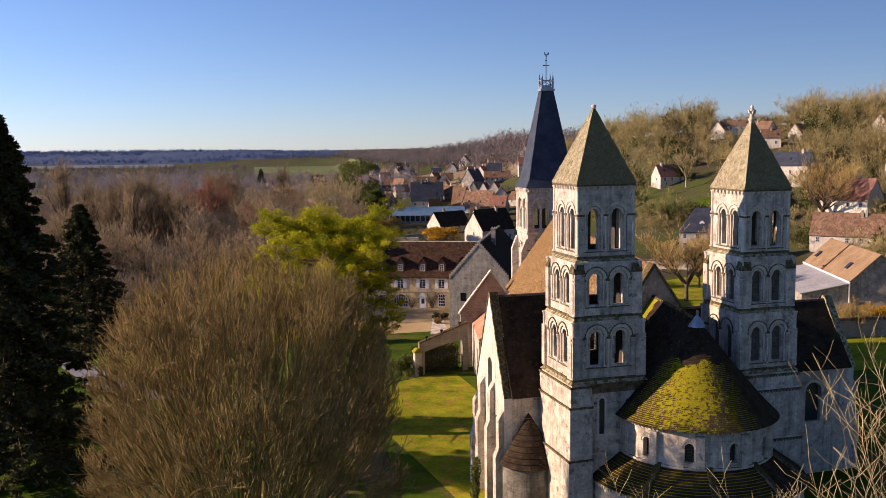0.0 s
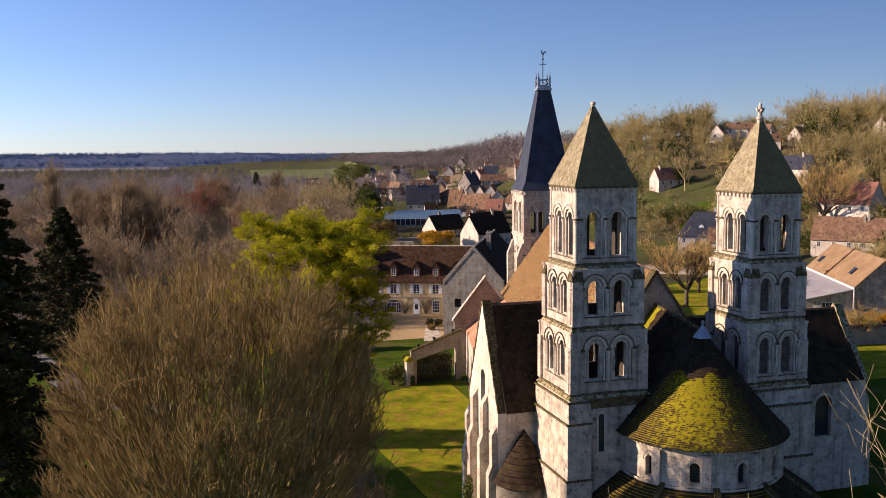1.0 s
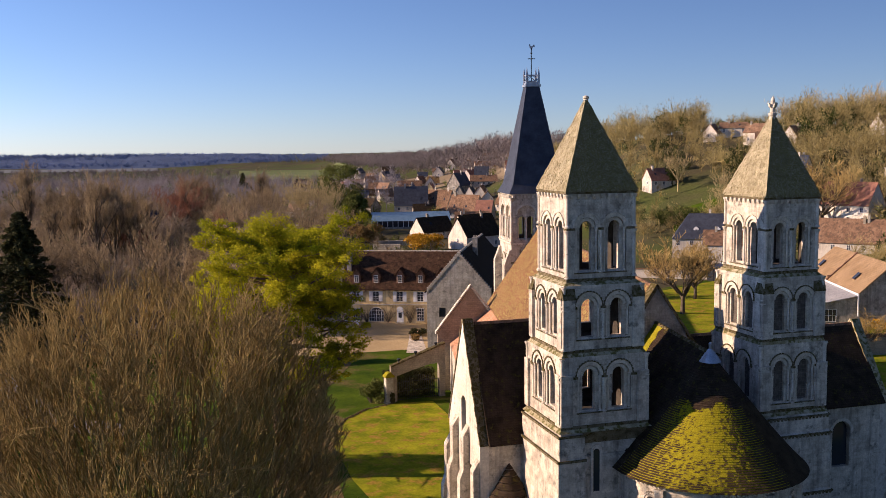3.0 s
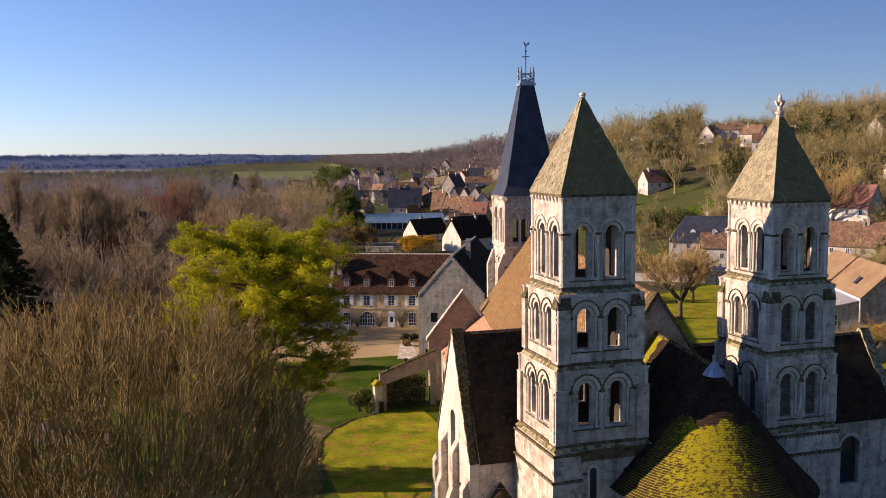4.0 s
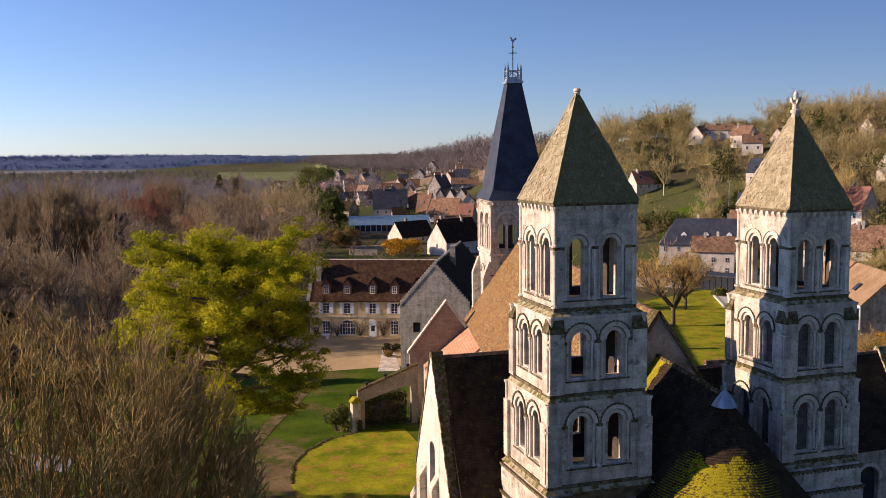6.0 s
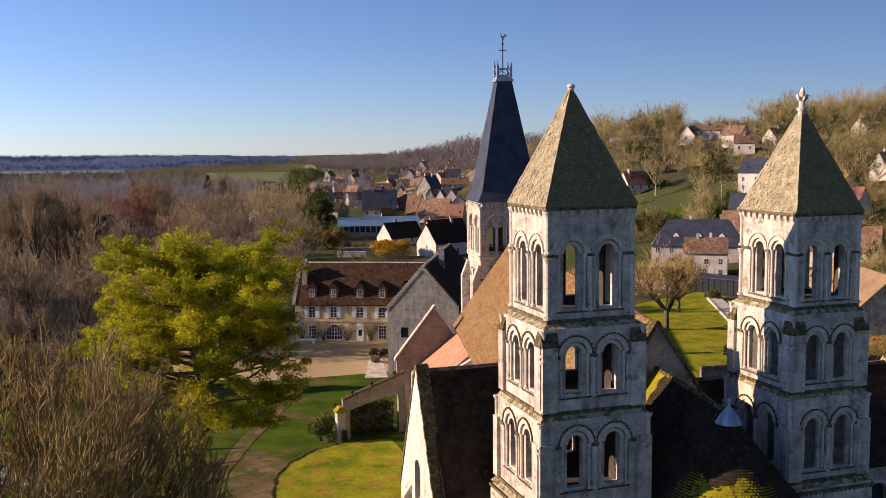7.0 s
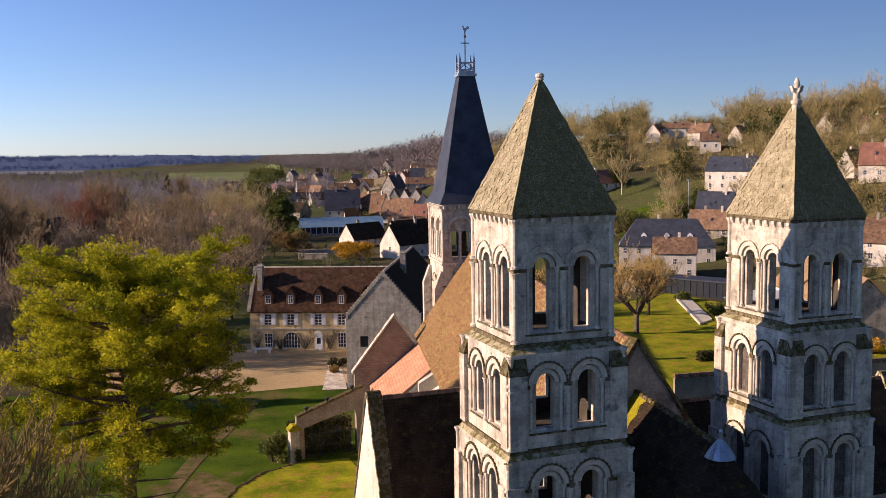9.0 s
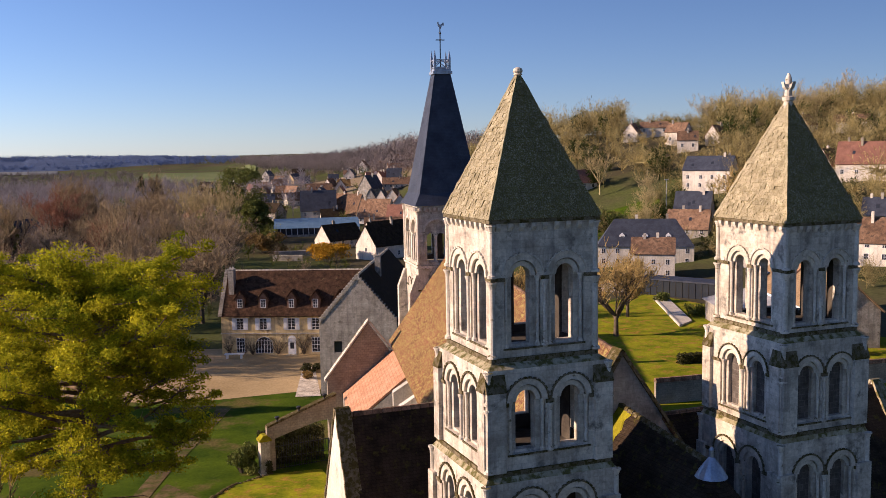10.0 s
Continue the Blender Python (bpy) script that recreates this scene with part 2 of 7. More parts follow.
M = dict(
    stone=surface("pale_limestone", (0.39, 0.34, 0.27), (0.70, 0.635, 0.52), 0.9, 7, 0.9, 0.5, streak=0.5, rows=(0.62, 0.33, 0.012), row_dark=0.8,
                  third=(0.22, 0.20, 0.165), third_scale=1.5, third_cut=0.615),
    trim=surface("carved_limestone", (0.48, 0.43, 0.34), (0.72, 0.65, 0.54), 1.2, 8, 0.9, 0.4, streak=0.3, third=(0.13, 0.11, 0.045), third_scale=3.0, third_cut=0.68, third_up=0.18),
    moss_trim=surface("mossy_ledge_stone", (0.10, 0.082, 0.048), (0.27, 0.225, 0.145), 2.0, 12, 0.95, 0.8, third=(0.07, 0.056, 0.016), third_scale=4.0, third_cut=0.52, third_up=0.12),
    roofstone=surface("lichened_roof_stone", (0.25, 0.215, 0.13), (0.45, 0.395, 0.26), 2.0, 34, 0.95, 1.0, spread=0.12, third=(0.155, 0.132, 0.045), third_scale=17.0, third_cut=0.55, third_up=0.12, third_dir=(0.2, -1.0, 0.0), on_site=True),
    ledge=surface("moss_washed_ledge", (0.24, 0.205, 0.105), (0.46, 0.41, 0.28), 1.6, 12, 0.95, 0.7, third=(0.11, 0.10, 0.028), third_scale=3.0, third_cut=0.56, third_up=0.05),
    # near-black, so the shade inside the belfries is in the colour
    inside=surface("shade_dark_belfry_inside", (0.05, 0.042, 0.035), (0.10, 0.085, 0.068), 1, 6, 0.95, 0.3),
    infill=surface("grey_block_infill", (0.075, 0.064, 0.055), (0.14, 0.122, 0.105), 2, 9, 0.95, 0.4, rows=(0.36, 0.3, 0.02), row_dark=1.5),
    # moss is kept off the shaded flank, so tower shade is in the colour
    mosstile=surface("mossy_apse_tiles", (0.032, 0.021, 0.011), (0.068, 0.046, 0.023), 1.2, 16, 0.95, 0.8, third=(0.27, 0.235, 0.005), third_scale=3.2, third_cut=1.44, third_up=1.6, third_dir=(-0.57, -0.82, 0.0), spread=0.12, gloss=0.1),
    moss=surface("bright_moss", (0.17, 0.155, 0.008), (0.32, 0.28, 0.012), 1.4, 14, 1.0, 0.9, gloss=0.1),
    darktile=surface("dark_mossy_roof_tiles", (0.026, 0.018, 0.012), (0.06, 0.042, 0.027), 1.1, 12, 0.95, 0.7, rows=(0.2, 0.16, 0.02), third=(0.075, 0.065, 0.014), third_scale=2.6, third_cut=0.62, spread=0.1, gloss=0.1),
    manortile=surface("dark_red_brown_tiles", (0.035, 0.020, 0.013), (0.105, 0.058, 0.034), 1.6, 7, 0.95, 0.7, rows=(0.2, 0.17, 0.02), third=(0.16, 0.13, 0.06), third_scale=2.2, third_cut=0.68, spread=0.1, gloss=0.12),
    dirt=surface("trodden_earth", (0.10, 0.072, 0.034), (0.20, 0.145, 0.07), 0.35, 5, 1.0, 0.5, third=(0.07, 0.085, 0.015), third_scale=0.5, third_cut=0.55),
    browntile=surface("brown_roof_tiles", (0.17, 0.10, 0.06), (0.33, 0.205, 0.125), 0.6, 10, 0.9, 0.6, rows=(0.22, 0.19, 0.02), third=(0.12, 0.078, 0.052), third_scale=1.3, third_cut=0.56, spread=0.3),
    orangetile=surface("weathered_orange_tiles", (0.14, 0.062, 0.034), (0.24, 0.115, 0.06), 0.5, 9, 0.95, 0.8, rows=(0.25, 0.2, 0.02), third=(0.33, 0.265, 0.085), third_scale=4.2, third_cut=0.535, gloss=0.1),
    tan_tile=surface("tan_brown_roof", (0.25, 0.165, 0.085), (0.36, 0.25, 0.14), 0.3, 5, 0.9, 0.4, rows=(0.3, 0.25, 0.02), streak=0.3),
    sheet=surface("grey_roof_sheets", (0.30, 0.30, 0.30), (0.42, 0.41, 0.40), 0.3, 5, 0.7, 0.2, streak=0.4),
    pinktile=surface("pale_pink_tiles", (0.44, 0.22, 0.12), (0.58, 0.33, 0.20), 0.8, 9, 0.9, 0.5, rows=(0.25, 0.22, 0.02)),
    redtile=surface("red_roof_tiles", (0.22, 0.105, 0.072), (0.33, 0.155, 0.105), 0.6, 10, 0.85, 0.5, rows=(0.22, 0.2, 0.02), spread=0.15),
    slate=surface("blue_grey_slate", (0.025, 0.031, 0.048), (0.054, 0.063, 0.088), 0.6, 10, 0.62, 0.4, rows=(0.22, 0.16, 0.012), spread=0.1),
    blueglass=surface("blue_glazed_roof", (0.09, 0.16, 0.24), (0.14, 0.22, 0.31), 0.4, 3, 0.25, 0.05, gloss=0.5),
    zinc=surface("pale_zinc", (0.32, 0.35, 0.40), (0.48, 0.51, 0.56), 1.5, 8, 0.4, 0.1, metal=0.6),
    plaster=surface("white_render", (0.52, 0.47, 0.39), (0.70, 0.645, 0.55), 0.4, 6, 0.9, 0.25, streak=0.35, spread=0.16, third=(0.34, 0.30, 0.24), third_scale=0.9, third_cut=0.64),
    ochre=surface("ochre_render", (0.60, 0.45, 0.21), (0.76, 0.60, 0.32), 0.4, 6, 0.9, 0.2, streak=0.3, third=(0.14, 0.10, 0.07), third_scale=0.45, third_cut=0.60),
    greystone=surface("grey_rubble_stone", (0.28, 0.255, 0.215), (0.48, 0.445, 0.38), 0.6, 5, 0.95, 0.5, streak=0.45, rows=(0.42, 0.24, 0.014), row_dark=0.82, third=(0.19, 0.175, 0.145), third_scale=0.9, third_cut=0.60),
    # darker than greystone: the chapel's shade is painted in along with its stains
    shade_stain_stone=surface("shade_dark_weathered_stone", (0.10, 0.092, 0.075), (0.27, 0.25, 0.21), 0.8, 6, 0.95, 0.5, streak=0.5, rows=(0.5, 0.28, 0.03), row_dark=0.75),
    pinkstone=surface("pinkish_rubble_stone", (0.25, 0.212, 0.162), (0.38, 0.33, 0.255), 0.6, 5, 0.95, 0.5, rows=(0.45, 0.26, 0.03), row_dark=0.75),
    white=surface("white_paint", (0.68, 0.68, 0.68), (0.8, 0.8, 0.79), 2, 10, 0.6, 0.05),
    dormerbrown=surface("brown_brick", (0.13, 0.075, 0.05), (0.27, 0.16, 0.105), 2.0, 9, 0.9, 0.4, rows=(0.24, 0.09, 0.012)),
    wood=surface("dark_timber", (0.05, 0.035, 0.025), (0.11, 0.08, 0.055), 2, 16, 0.8, 0.3),
    iron=surface("dark_iron", (0.015, 0.016, 0.018), (0.03, 0.03, 0.032), 3, 20, 0.5, 0.1),
    gravel=surface("pale_gravel", (0.33, 0.245, 0.12), (0.46, 0.345, 0.18), 0.12, 3, 1.0, 0.4),
    asphalt=surface("grey_lane", (0.16, 0.16, 0.17), (0.26, 0.26, 0.27), 0.3, 14, 0.9, 0.3),
    grass=surface("lawn_grass", (0.028, 0.056, 0.003), (0.078, 0.118, 0.005), 0.22, 3.2, 1.0, 0.9, third=(0.12, 0.10, 0.03), third_scale=0.16, third_cut=0.58),
    garden=surface("mossy_lawn", (0.11, 0.145, 0.004), (0.29, 0.285, 0.008), 0.35, 3.5, 1.0, 0.9, third=(0.30, 0.19, 0.03), third_scale=0.6, third_cut=0.57),
    land=surface("winter_ground", (0.055, 0.05, 0.028), (0.10, 0.085, 0.045), 0.02, 1.2, 1.0, 0.6, third=(0.075, 0.09, 0.025), third_scale=0.012, third_cut=0.52),
    field=surface("green_winter_field", (0.11, 0.14, 0.05), (0.18, 0.20, 0.08), 0.01, 0.4, 1.0, 0.3),
    stubble=surface("pale_stubble_field", (0.22, 0.17, 0.105), (0.30, 0.24, 0.155), 0.01, 0.4, 1.0, 0.3),
    stem=surface("olive_brown_stems", (0.16, 0.135, 0.045), (0.36, 0.30, 0.10), 1.0, 6, 0.9, 0.2),
    bark=surface("grey_brown_bark", (0.07, 0.055, 0.038), (0.15, 0.12, 0.085), 1.5, 10, 0.95, 0.5),
    twig=surface("brown_twigs", (0.22, 0.165, 0.095), (0.40, 0.31, 0.18), 0.3, 4, 0.9, 0.0, spread=0.3),
    twig_gold=surface("golden_pollard_twigs", (0.36, 0.25, 0.085), (0.58, 0.43, 0.17), 0.3, 4, 0.9, 0.0, spread=0.3, back_light=0.1),
    twig_red=surface("reddish_twigs", (0.22, 0.10, 0.065), (0.32, 0.15, 0.09), 0.3, 4, 0.9, 0.0, spread=0.3),
    twig_pale=surface("pale_ochre_twigs", (0.30, 0.235, 0.11), (0.50, 0.41, 0.21), 0.3, 4, 0.9, 0.0, spread=0.3),
    bud=surface("brown_bud_clusters", (0.20, 0.13, 0.045), (0.34, 0.235, 0.08), 0.3, 4, 0.9, 0.0, spread=0.35, back_light=0.25),
    shoot=surface("dark_golden_shoots", (0.17, 0.122, 0.046), (0.385, 0.285, 0.106), 0.25, 4, 0.9, 0.0, spread=0.3),
    cedar=surface("yellow_green_needles", (0.165, 0.195, 0.004), (0.58, 0.535, 0.006), 0.30, 3, 0.8, 0.0, spread=0.3, back_light=0.35),
    spruce=surface("dark_green_needles", (0.034, 0.036, 0.016), (0.085, 0.084, 0.03), 0.3, 3, 0.8, 0.0, spread=0.35, back_light=0.1),
    evergreen=surface("mid_green_leaves", (0.07, 0.088, 0.02), (0.18, 0.195, 0.042), 0.3, 3, 0.8, 0.0, spread=0.35, back_light=0.15),
    cedarbark=surface("pale_scaly_bark", (0.09, 0.062, 0.04), (0.24, 0.17, 0.105), 1.5, 7, 0.95, 0.6),
    hillivy=surface("dark_ivy_crowns", (0.022, 0.034, 0.008), (0.085, 0.10, 0.022), 0.14, 2, 0.8, 0.0, spread=0.25, back_light=0.15),
    ivy=surface("ivy_leaves", (0.08, 0.095, 0.02), (0.16, 0.17, 0.045), 0.3, 3, 0.7, 0.0, spread=0.35, back_light=0.15),
    willow=surface("orange_willow_twigs", (0.36, 0.20, 0.012), (0.56, 0.33, 0.02), 0.5, 4, 0.9, 0.0, spread=0.3, back_light=0.2),
    # far woods and field: air haze is tinted into these two colours
    hazewoods=surface("haze_tinted_woods", (0.20, 0.185, 0.20), (0.37, 0.335, 0.34), 0.06, 0.4, 1.0, 0.0, spread=0.14, back_light=0.15),
    pale_field=surface("haze_tinted_field", (0.15, 0.165, 0.17), (0.20, 0.21, 0.205), 0.01, 0.4, 1.0, 0.2),
    woods=surface("far_bare_woods", (0.19, 0.155, 0.12), (0.41, 0.33, 0.245), 0.07, 0.5, 1.0, 0.0, spread=0.16, back_light=0.15),
    hillwoods=surface("hillside_bare_trees", (0.20, 0.165, 0.07), (0.48, 0.395, 0.165), 0.11, 0.5, 1.0, 0.0, spread=0.2, back_light=0.25),
    # the ridge's blue is air haze put into the base colour
    ridgewoods=surface("haze_tinted_ridge", (0.12, 0.17, 0.30), (0.17, 0.22, 0.37), 0.006, 0.05, 1.0, 0.0, spread=0.12),
    # darker copy of the ridge blue, with the slope's shade tinted in
    ridgeland=surface("shade_tinted_ridge_slope", (0.06, 0.088, 0.16), (0.08, 0.108, 0.185), 0.006, 0.05, 1.0, 0.0),
    # greyed a little for haze
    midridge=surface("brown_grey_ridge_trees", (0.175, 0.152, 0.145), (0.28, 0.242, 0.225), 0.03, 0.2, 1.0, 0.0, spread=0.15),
)
M["glass"] = bpy.data.materials.new("window_glass")
M["glass"].use_nodes = True
_g = M["glass"].node_tree.nodes["Principled BSDF"]
_g.inputs["Base Color"].default_value, _g.inputs["Roughness"].default_value = (0.03, 0.035, 0.045, 1), 0.08

# ---- builders ----
def thing(name, at=(0, 0, 0), turn=0.0, label="", category="", group="", kind=""):
    ob = new(name)
    ob.location, ob.rotation_euler = at, (0, 0, radians(turn))
    ob.empty_display_size = 0.3
    return tagged(ob, label, category, group, kind)


def put(name, bm, material, parent=None, label=""):
    """Links a bmesh as one mesh object, under a thing or a part."""
    me = bpy.data.meshes.new(name)
    bmesh.ops.recalc_face_normals(bm, faces=bm.faces[:])
    bm.to_mesh(me)
    bm.free()
    me.materials.append(M[material])
    ob = new(name, me)
    ob.parent = parent
    return tagged(ob, label)


part = put


def raw(name, verts, faces, material, parent=None, label="", smooth=False):
    me = bpy.data.meshes.new(name)
    me.from_pydata([tuple(v) for v in verts], [], faces)
    me.materials.append(M[material])
    if smooth:
        me.shade_smooth()
    ob = new(name, me)
    ob.parent = parent
    return tagged(ob, label)


def box(bm, x0, x1, y0, y1, z0, z1, m=None):
    vs = [bm.verts.new((x, y, z)) for z in (z0, z1) for x, y in ((x0, y0), (x1, y0), (x1, y1), (x0, y1))]
    for f in ((3, 2, 1, 0), (4, 5, 6, 7), (0, 1, 5, 4), (1, 2, 6, 5), (2, 3, 7, 6), (3, 0, 4, 7)):
        bm.faces.new([vs[i] for i in f])
    if m is not None:
        bmesh.ops.transform(bm, matrix=m, verts=vs)
    return vs


def prism(bm, outline, axis, a, b):
    """Extrudes a 2D outline: axis 'x' (outline y, z), 'y' (outline x, z) or 'z' (outline x, y) from a to b."""
    def at(p, k):
        return {"x": (k, p[0], p[1]), "y": (p[0], k, p[1]), "z": (p[0], p[1], k)}[axis]
    lo, hi = [bm.verts.new(at(p, a)) for p in outline], [bm.verts.new(at(p, b)) for p in outline]
    bm.faces.new(lo), bm.faces.new(hi[::-1])
    for i in range(len(outline)):
        j = (i + 1) % len(outline)
        bm.faces.new((lo[i], hi[i], hi[j], lo[j]))
    return lo + hi


def arch_outline(cx, half, sill, spring, n=12):
    pts = [(cx - half, sill), (cx + half, sill)]
    pts += [(cx + half * math.cos(a), spring + half * math.sin(a)) for a in np.linspace(0, math.pi, n)]
    return pts


def plate(bm, outline, holes, y0, y1, m=Matrix()):
    """A wall plate (x, z) from y0 to y1 with openings that go through."""
    tmp = bmesh.new()
    edges = []
    for loop in (outline, *holes):
        vs = [tmp.verts.new((x, y0, z)) for x, z in loop]
        edges += [tmp.edges.new((vs[i], vs[(i + 1) % len(vs)])) for i in range(len(vs))]
    bmesh.ops.triangle_fill(tmp, use_beauty=True, use_dissolve=False, edges=edges, normal=(0, -1, 0))
    r = bmesh.ops.extrude_face_region(tmp, geom=tmp.faces[:])
    bmesh.ops.translate(tmp, vec=(0, y1 - y0, 0), verts=[v for v in r["geom"] if isinstance(v, bmesh.types.BMVert)])
    bmesh.ops.transform(tmp, matrix=m, verts=tmp.verts[:])
    me = bpy.data.meshes.new("tmp")
    tmp.to_mesh(me)
    tmp.free()
    bm.from_mesh(me)
    bpy.data.meshes.remove(me)


def ring(bm, cx, cz, r0, r1, y0, y1, m=Matrix(), n=14, gap=0.0):
    """Half a ring over an arch, from y0 to y1; with a gap its outside is notched into billets."""
    for i in range(n):
        a, b = math.pi * i / n, math.pi * (i + 1) / n
        rr = r1 - (gap * (r1 - r0) if i % 2 else 0.0)
        pts = [(cx + r * math.cos(w), cz + r * math.sin(w)) for r, w in ((r0, a), (rr, a), (rr, b), (r0, b))]
        vs = prism(bm, pts, "y", y0, y1)
        bmesh.ops.transform(bm, matrix=m, verts=vs)
    bmesh.ops.remove_doubles(bm, verts=bm.verts[:], dist=0.0008)


def column(bm, x, y, z0, z1, r, m=Matrix(), n=10):
    """A colonnette with a moulded base and a flared capital."""
    prof = ((1.7, 0), (1.7, 0.10), (1.35, 0.13), (1.0, 0.18), (1.0, z1 - z0 - 0.34), (1.15, z1 - z0 - 0.32), (1.0, z1 - z0 - 0.29), (1.6, z1 - z0 - 0.08), (1.8, z1 - z0 - 0.07), (1.8, z1 - z0))
    rows = [[bm.verts.new(m @ Vector((x + r * k * math.cos(2 * math.pi * i / n), y + r * k * math.sin(2 * math.pi * i / n), z0 + h))) for i in range(n)] for k, h in prof]
    for a, b in zip(rows, rows[1:]):
        for i in range(n):
            bm.faces.new((a[i], a[(i + 1) % n], b[(i + 1) % n], b[i]))
    bm.faces.new(rows[-1])


def faces_of(x0, x1, y0, y1):
    """The four sides of a plan as (letter, width, matrix): x runs along the side, y into the wall."""
    return (("E", x1 - x0, Matrix.Translation((x0, y0, 0))),
            ("S", y1 - y0, Matrix.Translation((x0, y1, 0)) @ Matrix.Rotation(-math.pi / 2, 4, "Z")),
            ("N", y1 - y0, Matrix.Translation((x1, y0, 0)) @ Matrix.Rotation(math.pi / 2, 4, "Z")),
            ("W", x1 - x0, Matrix.Translation((x1, y1, 0)) @ Matrix.Rotation(math.pi, 4, "Z")))


rng = random.Random(7)

# ---- the land ----
EYE0, AHEAD, ASIDE = (-22.8, -51.7), (0.29, 0.957), (0.957, -0.29)
SLOPE_AT = (-0.9, -0.5, -0.3, -0.14, -0.1, 0.0, 0.1, 0.2, 0.3, 0.5, 0.9)
FOOT = (1850, 1850, 1850, 1500, 500, 380, 330, 280, 250, 170, 120)
CREST = (2150, 2150, 2150, 2150, 1300, 900, 600, 450, 430, 400, 330)
TOP = (16, 16, 15, 9, 11, 14, 23, 31, 34, 37, 38)


def place(a, v):
    """World x, y of a spot v metres ahead over the valley and a * v aside."""
    return EYE0[0] + v * (AHEAD[0] + a * ASIDE[0]), EYE0[1] + v * (AHEAD[1] + a * ASIDE[1])


def ground_z(x, y):
    dx, dy = x - EYE0[0], y - EYE0[1]
    v, u = dx * AHEAD[0] + dy * AHEAD[1], dx * ASIDE[0] + dy * ASIDE[1]
    if v < 1:
        return -5.0
    a = u / v
    foot, crest, top = (float(np.interp(a, SLOPE_AT, k)) for k in (FOOT, CREST, TOP))
    s = min(1.0, max(0.0, (v - foot) / (crest - foot)))
    s = s * s * (3 - 2 * s)
    return -5.0 + (top + 5.0) * s


def sheet(name, material, a_s, v_s, lift, label, category, kind="structure"):
    verts, faces = [], []
    for v in v_s:
        for a in a_s:
            x, y = place(a, v)
            verts.append((x, y, ground_z(x, y) + lift))
    w = len(a_s)
    for i in range(len(v_s) - 1):
        for j in range(w - 1):
            k = i * w + j
            faces.append((k, k + 1, k + w + 1, k + w))
    return tagged(raw(name, verts, faces, material, smooth=True), label, category, "", kind)


def build_ground():
    verts, faces = [], []
    ang = list(np.linspace(-math.pi, math.pi, 361)[:-1])
    rad = [0, 15, 40, 70, 100, 130, 160, 190, 220, 250, 280, 310, 340, 370, 400, 430, 460, 500, 560, 630, 720, 820, 950, 1020, 1100, 1200, 1300, 1400, 1500, 1600, 1700, 1800, 1900, 2000, 2150, 2300, 2600, 3000, 3600, 4300]
    for r in rad:
        for w in ang:
            x, y = EYE0[0] + r * math.sin(w), EYE0[1] + r * math.cos(w)
            verts.append((x, y, ground_z(x, y)))
    n = len(ang)
    for i in range(len(rad) - 1):
        for j in range(n):
            k, k2 = i * n + j, i * n + (j + 1) % n
            faces.append((k, k2, k2 + n, k + n))
    tagged(raw("ground", verts, faces, "land", smooth=True), "brown and green winter ground of the valley", "ground", "", "structure")


build_ground()


def flat(name, outline, material, lift, label, category):
    bm = bmesh.new()
    bm.faces.new([bm.verts.new((x, y, -5 + lift)) for x, y in outline])
    bmesh.ops.triangulate(bm, faces=bm.faces[:])
    return tagged(put(name, bm, material), label, category, "", "structure")


flat("lawn", [(-60, -60), (110, -60), (110, 60), (98, 140), (-4, 92), (-40, 100), (-60, 60)], "grass", 0.02, "green lawn round the abbey church", "lawn")
flat("lawn_north", [(40, 40), (110, 40), (110, 60), (99, 138), (66, 122), (44, 90)], "garden", 0.06, "yellow-green mossy lawn north of the church", "lawn")
flat("courtyard", [(-20, 97), (-5, 87.5), (14, 87), (24, 108), (24, 114), (2, 121), (-16, 121)], "gravel", 0.05, "pale raked gravel yard before the manor", "yard")

# ---- the church ----
def string_course(bm, x0, x1, y0, y1, z, out=0.10, h=0.20, billet=0.16):
    """A ledge round a plan with a row of billets under it."""
    for a, b, c, d in ((x0 - out, x1 + out, y0 - out, y0), (x0 - out, x1 + out, y1, y1 + out), (x0 - out, x0, y0, y1), (x1, x1 + out, y0, y1)):
        vs = box(bm, a, b, c, d, z, z + h)
    k = billet
    for side, w, m in faces_of(x0, x1, y0, y1):
        n = int(w / (2 * k))
        for i in range(n):
            x = (i + 0.5) * w / n
            box(bm, x - k / 2, x + k / 2, -out * 0.85, 0.0, z - 0.11, z - 0.002, m)


